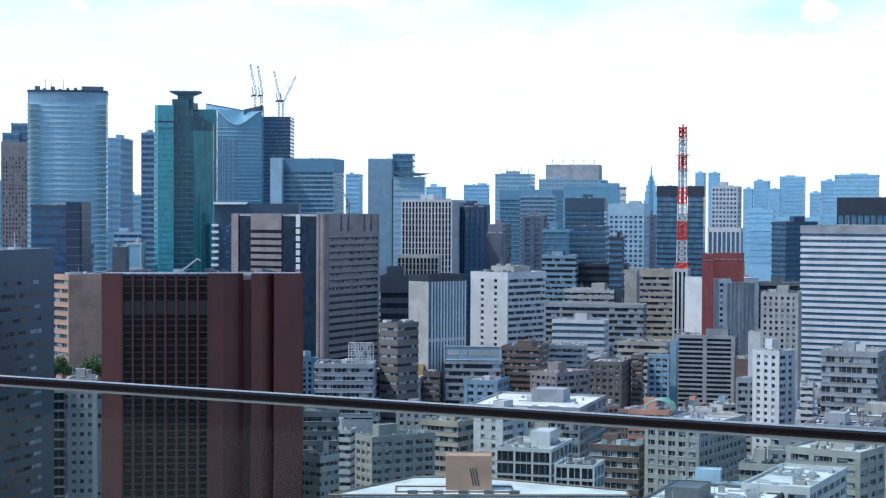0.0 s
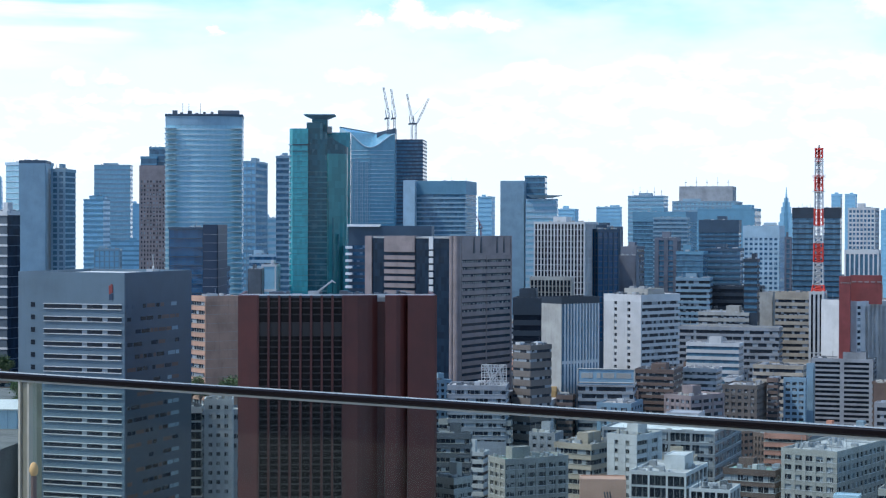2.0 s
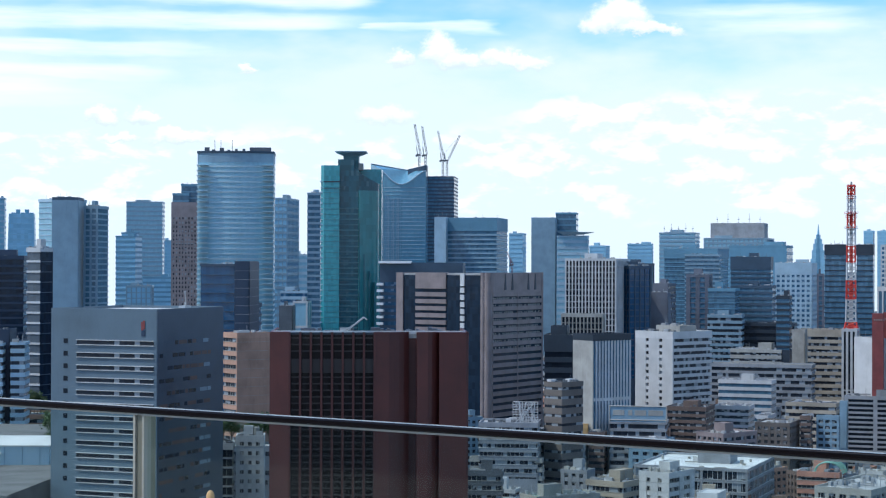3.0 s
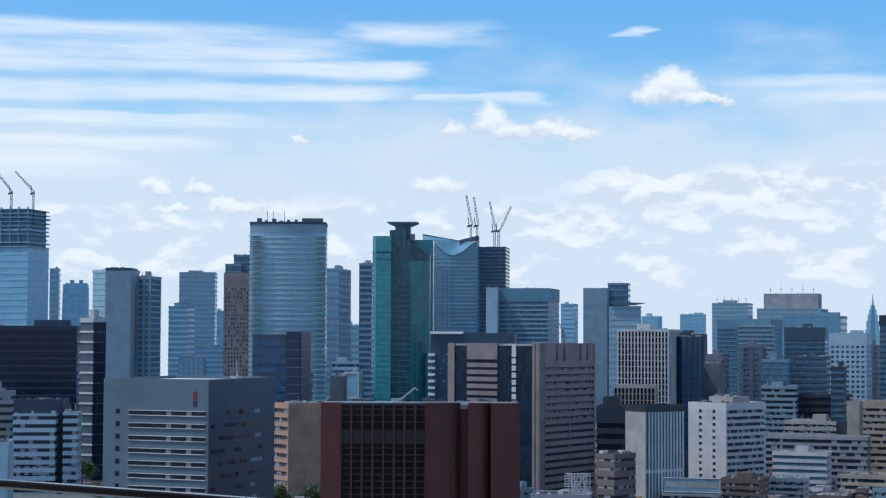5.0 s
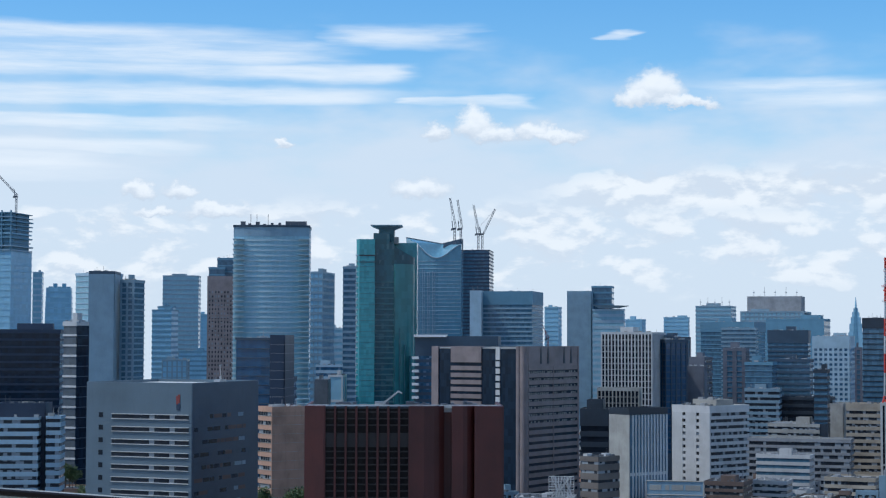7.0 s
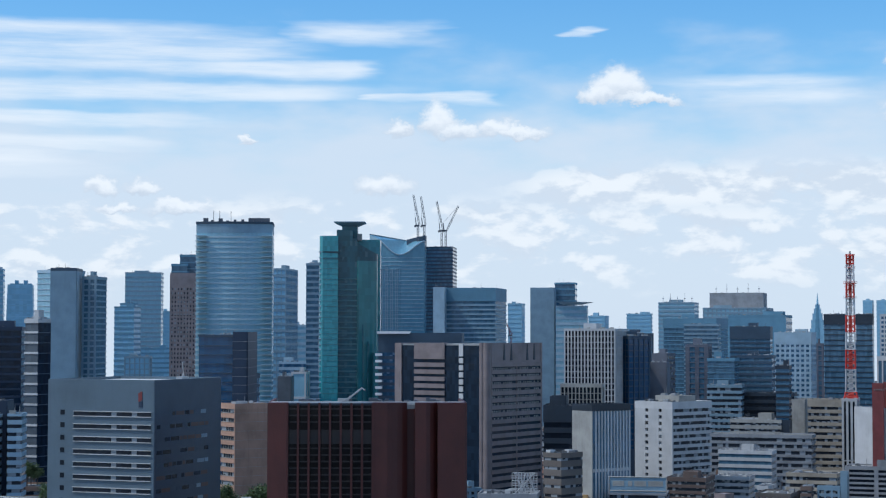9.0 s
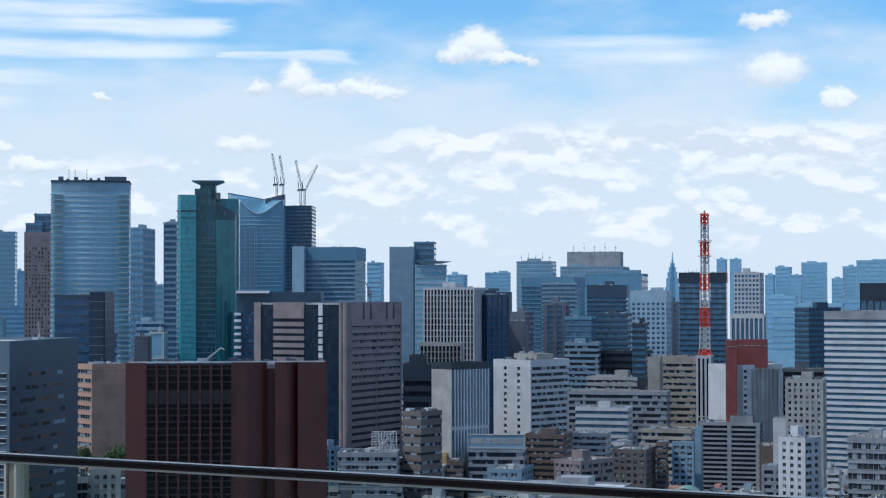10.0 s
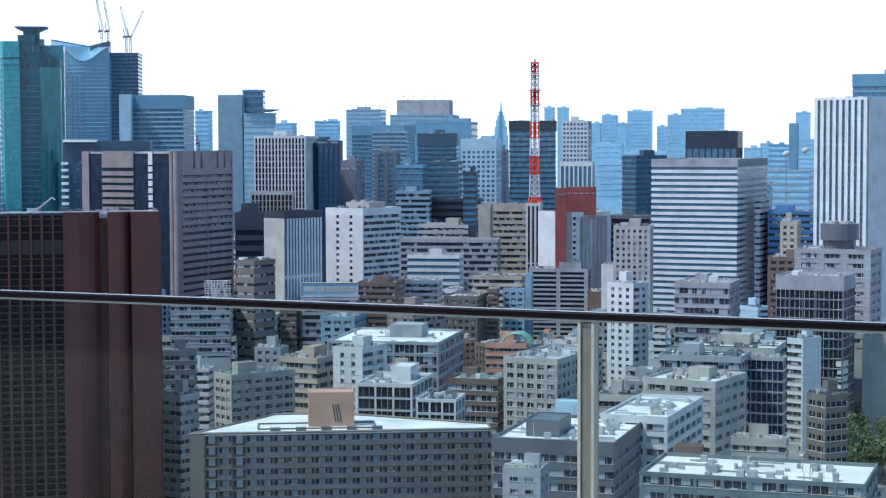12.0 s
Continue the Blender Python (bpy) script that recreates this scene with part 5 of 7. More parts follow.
block('office_tower', -371.0, 1246.5, 8.6, 18.3, 30.0, 172.2, label='blank grey panelled service tower', cat='tower', wall='slate', glass='navy', blank='FR', side='bluegrey', gear=2, room=False, low=75.8)
block('office_tower', -360.7, 1259.9, -4.0, 10.6, 22.6, 166.6, label='dark glass tower with white window frames', cat='tower', wall='bluegrey', glass='navy', fh=4, band=0.3, pier=5, pierw=1.5, pier_r=0, gear=2, low=75.6)
block('office_tower', -375.8, 1276.4, 8.4, 3.7, 15.0, 158.5, label='recessed glazed link between two towers', cat='tower', wall='slate', glass='navy', fh=4, band=0.3, gear=0, room=False, low=75.1)
corner_block('office_tower', -274.2, 857.8, -17.3, 8.0, 10.5, 133.1, label='grey glass tower with thin white floor bands', cat='tower', wall='white', glass='slateglass', fh=5, band=0.2, blank='', gear=2, hem=60.2)
block('office_tower', -312.6, 950.5, 15.2, 60.2, 40.0, 129.6, label='broad black glass office block', cat='tower', wall='nightblue', glass='nightglass', fh=4, band=0.3, gear=1, low=58.8)
block('office_tower', -261.7, 767.2, 10.8, 18.3, 23.2, 90.6, label='white louvred office building with dark windows', cat='office', wall='paleblue', glass='dark', fh=3.5, band=0.55, top=1.2, gear=1, room=False, pier_r=0, hem=51.2)
block('office_tower', -261.4, 775.8, 10.6, 21.2, 20.0, 96.4, label='black framed office building behind white louvres', cat='office', wall='nightblue', glass='black', fh=3.5, band=0.5, blank='FR', side='nightblue', gear=2, room=False, hem=50.5)
block('office_tower', -252.7, 770.1, 10.2, 6.4, 15.0, 91.0, label='narrow white louvred office wing', cat='office', wall='paleblue', glass='dark', fh=3.5, band=0.55, top=1.2, gear=1, room=False, hem=51.1)
block('office_tower', -297.9, 811.6, 15.2, 21.9, 20.0, 98.5, label='light grey banded office building', cat='office', wall='grey', glass='dark', fh=3.6, band=0.55, gear=2, hem=46.9)
block('office_tower', -233.6, 633.9, 15.2, 15.9, 20.0, 86.3, label='low pale blue panelled building', cat='building', wall='paleblue', glass='dark', blank='FR', side='paleblue', gear=1, room=False, hem=63.0)
block('office_tower', -676.5, 2717.6, 9.0, 55.3, 40.0, 220.2, label='distant grey green office tower', cat='skyscraper', wall='bluegrey', glass='pale', fh=7, band=0.4, gear=3, low=73.8)
block('office_tower', -613.7, 2320.8, 0.8, 26.6, 37.0, 161.8, label='distant blue tower with a stepped top', cat='skyscraper', wall='hazedeep', glass='far', fh=7, band=0.45, gear=2, low=49.0)
block('office_tower', -617.4, 2340.5, 0.8, 20.7, 15.4, 166.6, label='upper tier of a distant blue tower', cat='skyscraper', wall='hazedeep', glass='far', fh=7, band=0.45, gear=2, low=108.2)
block('office_tower', -469.5, 1841.7, 10.3, 26.8, 30.0, 102.7, label='low blue ribbed office block', cat='office', wall='bluegrey', glass='far', fh=5.8, band=0.2, pier=5, pierw=1.5, gear=2, low=55.3)
block('office_tower', -543.8, 2235.4, 9.7, 36.9, 30.0, 108.6, label='distant dark blue office block', cat='office', wall='hazedeep', glass='far', fh=6, band=0.4, gear=2, low=44.4)
block('office_tower', -709.8, 2915.4, 9.7, 14.8, 30.0, 163.7, label='distant blue apartment tower', cat='tower', wall='hazeblue', glass='far', fh=6, band=0.4, gear=2, low=25.1)
block('office_tower', -379.6, 1657.6, 7.9, 24.3, 49.7, 182.7, label='brown stone tower with small square windows', cat='tower', wall='pinkbrown', glass='dark', fh=4.0, band=0.5, pier=3.0, pierw=1.6, gear=0, room=False, top=14, low=60.9)
block('office_tower', -390.1, 1667.5, 8.2, 15.4, 152.1, 191.6, label='blue glass upper storeys of a brown tower', cat='tower', wall='hazedeep', glass='navy', fh=5.8, band=0.2, gear=3, room=False, low=150.7)
block('office_tower', -382.7, 1677.5, 7.9, 17.1, 31.1, 200.6, label='dark blue crown of a brown tower', cat='tower', wall='hazedeep', glass='navy', fh=5.8, band=0.2, gear=4, room=False, low=161.7)
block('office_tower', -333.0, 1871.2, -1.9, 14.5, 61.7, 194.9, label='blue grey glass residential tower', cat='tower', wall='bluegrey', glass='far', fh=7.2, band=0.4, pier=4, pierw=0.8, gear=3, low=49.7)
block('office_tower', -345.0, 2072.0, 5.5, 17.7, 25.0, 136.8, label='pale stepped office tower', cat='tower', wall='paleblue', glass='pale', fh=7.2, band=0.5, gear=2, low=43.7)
block('office_tower', -475.5, 2861.3, 5.4, 13.6, 25.0, 132.9, label='small distant blue tower', cat='tower', wall='hazedeep', glass='far', fh=7.2, band=0.5, gear=2, low=37.3)
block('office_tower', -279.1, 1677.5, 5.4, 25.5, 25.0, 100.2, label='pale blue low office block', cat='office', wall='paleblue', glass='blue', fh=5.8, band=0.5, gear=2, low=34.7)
block('office_tower', -215.1, 1231.9, 5.9, 9.4, 25.0, 96.8, label='plain grey service block', cat='building', wall='darkgrey', glass='dark', blank='FR', side='darkgrey', gear=2, low=54.0)
block('office_tower', -213.4, 1282.9, -0.6, 10.7, 16.5, 98.9, label='small building in a white frame', cat='building', wall='white', glass='pale', fh=18, band=0.1, pier=8, pierw=1.2, gear=1, top=1.5, low=51.9)
block('office_tower', -162.7, 783.9, -2.3, 15.9, 30.0, 125.5, label='deep blue mirror glass office building', cat='office', wall='slate', glass='deepblue', fh=4, band=0.06, gear=2, room=False, top=1, hem=85.0)
block('office_tower', -155.5, 780.2, 3.3, 6.5, 30.0, 126.7, label='night blue service slab of a blue glass building', cat='office', wall='nightblue', glass='nightglass', blank='FR', side='nightblue', gear=0, room=False, hem=85.3)
block('office_tower', -159.6, 815.1, 3.1, 2.6, 20.9, 107.5, label='narrow blue glass stair tower', cat='tower', wall='slate', glass='blue', fh=4, band=0.3, gear=0, room=False, hem=83.7)
block('office_tower', -147.4, 714.5, -48.3, 11.4, 15.8, 97.9, label='tan concrete tower with a banded corner', cat='tower', wall='tan', glass='dark', fh=3.6, band=0.55, blank='R', gear=4, room=False)
block('office_tower', -267.1, 1679.5, 5.0, 12.8, 25.0, 192.5, label='slim blue tower with rounded balconies', cat='tower', wall='bluegrey', glass='navy', fh=5.5, band=0.4, gear=3, low=45.3)
block('office_tower', -176.2, 2093.2, -0.2, 33.0, 54.0, 228.0, label='dark blue tower under construction wrapped in netting', cat='skyscraper', wall='nightblue', glass='navy', fh=4.2, band=0.42, top=1, gear=5, room=False, low=96.6)
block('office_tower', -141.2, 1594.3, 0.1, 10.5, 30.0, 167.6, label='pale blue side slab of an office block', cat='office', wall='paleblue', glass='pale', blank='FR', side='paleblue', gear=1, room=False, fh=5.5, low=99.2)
block('office_tower', -96.7, 1602.6, -6.5, 46.0, 56.6, 167.3, label='wide blue office block with dark window bands', cat='office', wall='bluegrey', glass='navy', fh=4.1, band=0.35, gear=8, room=False, top=12, capwall='hazedeep', low=99.4)
block('office_tower', -110.3, 2398.0, -7.4, 19.0, 26.0, 167.2, label='distant blue tower with a rounded corner', cat='tower', wall='hazeblue', glass='far', fh=6, band=0.4, gear=3, low=95.4)
ledge_block('office_tower', -87.1, 1097.1, 1.5, 50.7, 30.0, 126.7, label='slate glass office building with a thin roof line painted as sunlit', cat='office', wall='slate', glass='blue', fh=4, band=0.45, gear=0, room=False, top=12, low=74.5)
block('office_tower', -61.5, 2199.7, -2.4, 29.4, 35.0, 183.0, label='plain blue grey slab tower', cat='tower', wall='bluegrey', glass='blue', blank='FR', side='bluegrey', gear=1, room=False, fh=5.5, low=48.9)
block('office_tower', -36.8, 2230.3, -3.1, 25.6, 35.0, 190.0, label='dark blue glass tower behind a slab', cat='tower', wall='hazedeep', glass='navy', fh=7.2, band=0.3, gear=1, room=False, low=48.3)
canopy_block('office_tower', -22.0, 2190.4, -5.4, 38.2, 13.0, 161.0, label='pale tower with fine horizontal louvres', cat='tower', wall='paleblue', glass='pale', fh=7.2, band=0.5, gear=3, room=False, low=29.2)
block('office_tower', -0.5, 2700.6, -10.0, 25.4, 33.9, 154.3, label='distant blue tower with a domed roof', cat='tower', wall='hazeblue', glass='far', fh=6, band=0.4, gear=5, low=94.5)
block('office_tower', 6.4, 1200.5, -10.3, 34.4, 53.1, 129.8, label='office tower in a dense pale stone grid', cat='tower', wall='white', glass='black', fh=3.9, band=0.1, pier=2.3, pierw=0.85, gear=2, top=1.5, proud=0.6, low=59.2)
block('office_tower', 15.5, 1225.5, -50.7, 7.0, 18.8, 125.0, label='dark brown slab tower with vertical fins', cat='tower', wall='slate', glass='deepblue', fh=4, band=0.15, pier=4, pierw=1, gear=2, low=48.9)
block('office_tower', -2.1, 1150.6, -3.9, 26.7, 20.0, 94.4, label='low pale finned office annex with a white roof edge', cat='office', wall='offwhite', glass='black', fh=3.9, band=0.1, pier=2.3, pierw=0.8, gear=0, room=False, top=2, low=61.2)
block('office_tower', -17.3, 950.4, -3.0, 15.3, 25.0, 88.9, label='black office block with bands of dark glass', cat='office', wall='black', glass='black', fh=5.5, band=0.5, gear=0, room=False, top=9, hem=59.5)
block('office_tower', -20.6, 955.3, -2.8, 8.6, 15.0, 93.4, label='black rooftop plant tower', cat='office', wall='black', glass='black', blank='FR', side='black', gear=0, room=False, hem=78.9)
# end wall in offwhite: that face's shade is put into its colour
block('office_tower', -6.7, 900.5, -47.6, 14.7, 25.8, 91.2, label='white office block with a fin clad face', cat='office', wall='white', glass='navy', fh=30, band=0.05, pier=3, pierw=1, pier_r=2.1, blank='F', top=3.4, gear=0, room=False, capwall='black', side='offwhite', hem=46.8)
block('office_tower', 36.3, 999.9, -42.1, 27.1, 33.8, 89.0, label='white tiled office tower with punched windows and banded side', cat='office', wall='white', glass='dark', fh=3.55, band=0.5, pier=9, pierw=7.6, pier_r=0, gear=5, room=False, top=4, proud=0.8, low=30.9)
block('office_tower', 40.5, 1012.0, -42.1, 17.0, 14.0, 92.0, label='white plant storey on an office roof', cat='office', wall='offwhite', glass='dark', blank='FR', side='offwhite', gear=3, room=False, low=67.5)
block('office_tower', -19.5, 800.3, -38.6, 10.4, 14.8, 73.6, label='brown grey tiled office building', cat='office', wall='umber', glass='dark', fh=4, band=0.7, proud=0.2, gear=3, room=False, hem=57.0)
billboard_block('billboard_building', 29.3, 889.3, -5.0, 27.8, 22.0, 56.7, label='low building carrying a long framed rooftop sign', cat='building', wall='grey', glass='dark', fh=3.6, band=0.4, gear=0, room=False, top=1, low=10.7)
block('office_tower', 49.6, 913.8, -15.2, 20.0, 22.0, 54.6, label='brown brick apartment block with balconies', cat='apartment block', wall='brown', glass='home', fh=3.1, band=0.5, gear=4, hem=32.3)
block('office_tower', 45.2, 1350.1, -22.0, 11.7, 18.7, 112.1, label='mauve grey slab tower with a blank face', cat='tower', wall='mauve', glass='dark', blank='F', side='mauve', fh=4, band=0.5, gear=1, low=45.2)
block('office_tower', 70.5, 2799.9, -11.5, 38.9, 10.1, 158.6, label='distant blue tower with a flared top', cat='tower', wall='hazeblue', glass='far', fh=6, band=0.4, gear=1, low=65.8)
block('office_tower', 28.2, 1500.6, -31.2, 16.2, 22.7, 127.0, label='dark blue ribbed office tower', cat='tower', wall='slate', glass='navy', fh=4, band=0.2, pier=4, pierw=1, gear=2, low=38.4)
block('office_tower', 108.8, 1797.5, -13.5, 53.2, 67.0, 142.2, label='big dark blue glass office block', cat='office', wall='hazedeep', glass='navy', fh=4.2, band=0.2, gear=6, top=10, low=24.2)
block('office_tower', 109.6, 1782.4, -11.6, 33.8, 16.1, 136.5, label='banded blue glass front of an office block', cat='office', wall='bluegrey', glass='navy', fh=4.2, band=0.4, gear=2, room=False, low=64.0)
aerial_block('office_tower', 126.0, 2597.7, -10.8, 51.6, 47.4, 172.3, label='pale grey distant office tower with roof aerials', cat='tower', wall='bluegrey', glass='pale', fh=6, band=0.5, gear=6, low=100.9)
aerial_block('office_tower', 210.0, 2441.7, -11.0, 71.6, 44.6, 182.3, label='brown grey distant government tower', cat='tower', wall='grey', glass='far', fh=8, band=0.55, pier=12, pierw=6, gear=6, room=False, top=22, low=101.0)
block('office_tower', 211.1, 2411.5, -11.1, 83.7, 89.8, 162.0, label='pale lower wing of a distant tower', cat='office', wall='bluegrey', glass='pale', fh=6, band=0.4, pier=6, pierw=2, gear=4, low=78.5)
block('office_tower', 195.1, 1991.1, -15.7, 63.0, 40.3, 147.6, label='dark glass office block with a white banded end', cat='office', wall='white', glass='navy', fh=7.2, band=0.4, pier=0, gear=5, blank='F', side='hazedeep', top=3, capwall='hazedeep', low=58.5)
block('office_tower', 151.8, 1693.9, -11.2, 37.4, 20.5, 133.7, label='blue grey office block with plain window bands', cat='office', wall='slate', glass='navy', fh=4.2, band=0.4, gear=6, top=12, low=65.9)
block('office_tower', 166.2, 1491.4, -14.4, 29.8, 30.8, 128.0, label='pale blue office tower in a fine grid', cat='office', wall='paleblue', glass='blue', fh=4, band=0.5, pier=4, pierw=1.6, gear=6, top=10, low=63.7)
block('office_tower', 173.6, 1470.4, -11.8, 5.6, 5.3, 119.2, label='narrow ribbed mauve grey tower', cat='tower', wall='mauve', glass='navy', fh=4, band=0.2, pier=4, pierw=1.5, gear=0, low=64.3)
block('office_tower', 78.4, 1398.6, -8.3, 17.5, 30.0, 118.5, label='mauve grey tower with a blue glass edge', cat='tower', wall='mauve', glass='navy', fh=4, band=0.2, pier=7, pierw=3.2, gear=2, low=55.9)
block('office_tower', 91.2, 1297.5, -12.1, 19.7, 23.7, 109.2, label='dark blue mirror glass office block', cat='office', wall='hazedeep', glass='navy', fh=4.2, band=0.12, gear=2, low=59.5)
block('office_tower', 119.9, 1325.3, -13.3, 25.2, 18.1, 111.2, label='dark banded office block beside a glass one', cat='office', wall='slate', glass='navy', fh=4.2, band=0.45, gear=3, low=58.4)
block('office_tower', 119.1, 1194.7, -13.8, 9.1, 10.9, 105.9, label='small black office tower', cat='tower', wall='black', glass='navy', fh=4, band=0.4, gear=1, low=70.6)
block('office_tower', 132.4, 1293.9, -9.9, 36.7, 25.0, 84.7, label='low black roofed hall', cat='building', wall='black', glass='black', fh=5, band=0.5, gear=2, room=False, low=55.4)
block('office_tower', 94.5, 1277.2, -8.3, 24.1, 25.0, 91.1, label='low blue grey office block with a white sign band', cat='office', wall='bluegrey', glass='dark', fh=4, band=0.5, gear=3, low=56.3)
block('office_tower', 41.7, 1250.1, -8.0, 15.7, 20.0, 106.9, label='mauve grey office tower with a blank side', cat='tower', wall='mauve', glass='dark', blank='FR', side='mauve', gear=2, room=False, low=57.7)
block('office_tower', 181.0, 1388.9, -13.5, 16.7, 8.4, 141.7, label='black glass tower with plain fins', cat='tower', wall='black', glass='navy', fh=4, band=0.15, gear=3, room=False, top=8, low=59.2)
block('office_tower', 200.4, 1386.2, -14.3, 12.7, 8.4, 141.6, label='black glass tower twin of its neighbour', cat='tower', wall='black', glass='navy', fh=4, band=0.15, gear=2, room=False, top=8, low=59.1)
block('office_tower', 193.2, 1407.4, -13.9, 12.5, 20.0, 120.7, label='blue recessed link between black towers', cat='tower', wall='bluegrey', glass='blue', fh=4, band=0.3, gear=0, room=False, low=58.5)
block('office_tower', 289.7, 1777.1, -19.3, 26.1, 22.8, 146.1, label='white gridded apartment tower', cat='apartment tower', wall='white', glass='blue', fh=4.4, band=0.4, pier=3.4, pierw=1.2, gear=4, low=80.0)
block('office_tower', 211.8, 1283.1, -17.5, 23.7, 11.7, 110.9, label='white framed office tower with tall fins', cat='office', wall='white', glass='navy', fh=25, band=0.05, pier=3.4, pierw=1, gear=1, room=False, top=3, low=62.6)
block('office_tower', 158.3, 1240.5, -12.4, 22.8, 22.0, 82.4, label='beige office block with bands of dark windows', cat='office', wall='beige', glass='dark', fh=4.3, band=0.55, gear=1, room=False, top=5, low=18.2)
block('office_tower', 168.0, 1237.2, -12.8, 10.2, 22.0, 83.2, label='black and white vertically striped stair tower', cat='office', wall='white', glass='black', fh=40, band=0.02, pier=3.4, pierw=1.5, gear=0, room=False, top=2, low=18.3)
block('office_tower', 171.4, 1117.5, -56.8, 32.2, 32.7, 81.5, label='white office building with small square windows', cat='office', wall='white', glass='dark', fh=3.7, band=0.5, pier=30, pierw=6, pier_r=3.2, blank='F', gear=4, room=False, top=3, low=26.8)
block('office_tower', 138.6, 1283.2, -16.3, 15.6, 28.4, 81.0, label='white blank service building', cat='building', wall='offwhite', glass='dark', blank='FR', side='offwhite', gear=2, room=False, low=47.7)
block('office_tower', 113.8, 1195.3, -15.5, 33.7, 31.0, 70.6, label='white low office building with terraces', cat='office', wall='offwhite', glass='dark', fh=4, band=0.6, gear=8, room=True, low=40.6)
block('office_tower', 129.8, 1163.4, -12.5, 66.0, 21.4, 62.5, label='long grey low office building with dull windows', cat='office', wall='grey', glass='dark', fh=4, band=0.45, gear=10, room=False, low=23.9)
block('office_tower', 96.8, 1076.3, -15.3, 31.8, 15.8, 57.9, label='white banded office building with blue glass', cat='office', wall='white', glass='navy', fh=4, band=0.5, gear=7, low=23.6)
block('office_tower', 271.2, 1097.3, -28.0, 55.2, 80.3, 114.5, label='white office tower with long dark window bands', cat='office tower', wall='white', glass='navy', fh=3.75, band=0.52, gear=2, room=False, top=5, proud=0.5, capwall='grey', low=4.6)
block('office_tower', 289.8, 1113.2, -28.7, 3.6, 25.0, 90.2, label='white rear wing of a banded office tower', cat='office', wall='white', glass='dark', fh=3.75, band=0.6, gear=2, room=False, low=2.9)
block('office_tower', 360.6, 1456.4, -20.0, 42.5, 40.3, 133.9, label='dark office block with a row of pale fins', cat='office', wall='black', glass='navy', fh=30, band=0.1, pier=5, pierw=1, gear=2, room=False, top=14, low=84.5)
block('office_tower', 270.5, 1425.0, -50.8, 14.7, 39.0, 114.1, label='grey banded office block with a dark side', cat='office', wall='slate', glass='navy', fh=4.2, band=0.45, gear=6, low=61.9)
block('office_tower', 222.9, 1128.6, -16.3, 25.1, 20.0, 78.7, label='low dark banded car park building', cat='building', wall='darkgrey', glass='black', fh=4, band=0.3, gear=2, low=47.1)
block('office_tower', 193.6, 981.5, -16.3, 20.2, 20.0, 79.2, label='white apartment block with square windows', cat='apartment block', wall='offwhite', glass='dark', fh=3.3, band=0.5, pier=3.3, pierw=1.6, gear=3, low=42.5)
block('office_tower', 336.3, 1047.5, -47.9, 35.7, 72.3, 151.3, label='tall white office tower with vertical ribs', cat='office tower', wall='white', glass='navy', fh=3.9, band=0.02, pier=4.0, pierw=2.2, pier_r=2.4, gear=3, room=False, top=1.5, proud=0.9, low=33.7)
block('office_tower', 486.8, 1419.0, -29.0, 41.5, 107.9, 179.4, label='dark blue office tower', cat='office tower', wall='hazedeep', glass='navy', fh=5, band=0.4, gear=2, top=10, low=129.8)
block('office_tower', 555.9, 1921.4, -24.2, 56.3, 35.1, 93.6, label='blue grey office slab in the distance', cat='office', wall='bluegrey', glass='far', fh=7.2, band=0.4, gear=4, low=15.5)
block('office_tower', 670.6, 2408.7, -23.6, 29.0, 10.9, 120.8, label='distant blue office block', cat='office', wall='hazedeep', glass='far', fh=7.2, band=0.4, gear=3, low=46.1)
block('office_tower', 598.6, 2117.3, -23.8, 10.7, 4.8, 146.8, label='slim dark blue chimney tower', cat='tower', wall='hazedeep', glass='navy', blank='FR', side='hazedeep', gear=3, fh=5.5, low=53.5)
block('office_tower', 889.9, 3074.0, -20.2, 23.1, 40.0, 174.9, label='distant plain blue glass tower', cat='tower', wall='hazeblue', glass='far', fh=7, band=0.3, gear=1, low=77.9)
block('office_tower', 676.1, 2303.0, -20.4, 23.8, 40.0, 128.2, label='distant blue grey block', cat='office', wall='hazeblue', glass='far', fh=6, band=0.4, gear=3, low=48.6)
block('office_tower', 758.9, 2902.8, -18.7, 26.5, 40.0, 114.4, label='distant pale apartment block', cat='tower', wall='hazeblue', glass='far', fh=6, band=0.4, gear=3, low=33.7)
block('office_tower', 803.2, 2994.4, -19.1, 19.7, 40.0, 121.6, label='distant pale apartment block', cat='tower', wall='hazeblue', glass='far', fh=6, band=0.4, gear=3, low=31.3)
block('office_tower', 334.2, 1256.6, -19.0, 12.6, 30.0, 96.8, label='teal glass office block', cat='office', wall='bluegrey', glass='teal', fh=4, band=0.3, gear=2, low=39.6)
block('office_tower', 321.6, 1104.4, -20.4, 28.6, 30.0, 81.8, label='low blue sheeted building', cat='building', wall='blue', glass='dark', fh=4, band=0.6, gear=4, low=47.6)
drum_block('office_tower', 242.1, 749.4, -30.1, 32.8, 23.1, 79.4, label='grey office building with deep window bays', cat='office', wall='grey', glass='dark', fh=4, band=0.5, pier=11, pierw=3, gear=3, room=False, low=36.6)
block('office_tower', 218.8, 712.1, -29.3, 27.7, 22.0, 70.9, label='dark framed glass office building', cat='office', wall='darkgrey', glass='black', fh=4, band=0.15, pier=5.5, pierw=0.5, gear=4, room=False, top=6, capwall='grey', hem=53.3)
block('office_tower', 240.1, 856.2, -20.8, 13.5, 20.0, 69.6, label='brown tiled apartment block', cat='apartment block', wall='brown', glass='home', fh=3.1, band=0.5, pier=4, pierw=1.4, gear=3, hem=52.3)
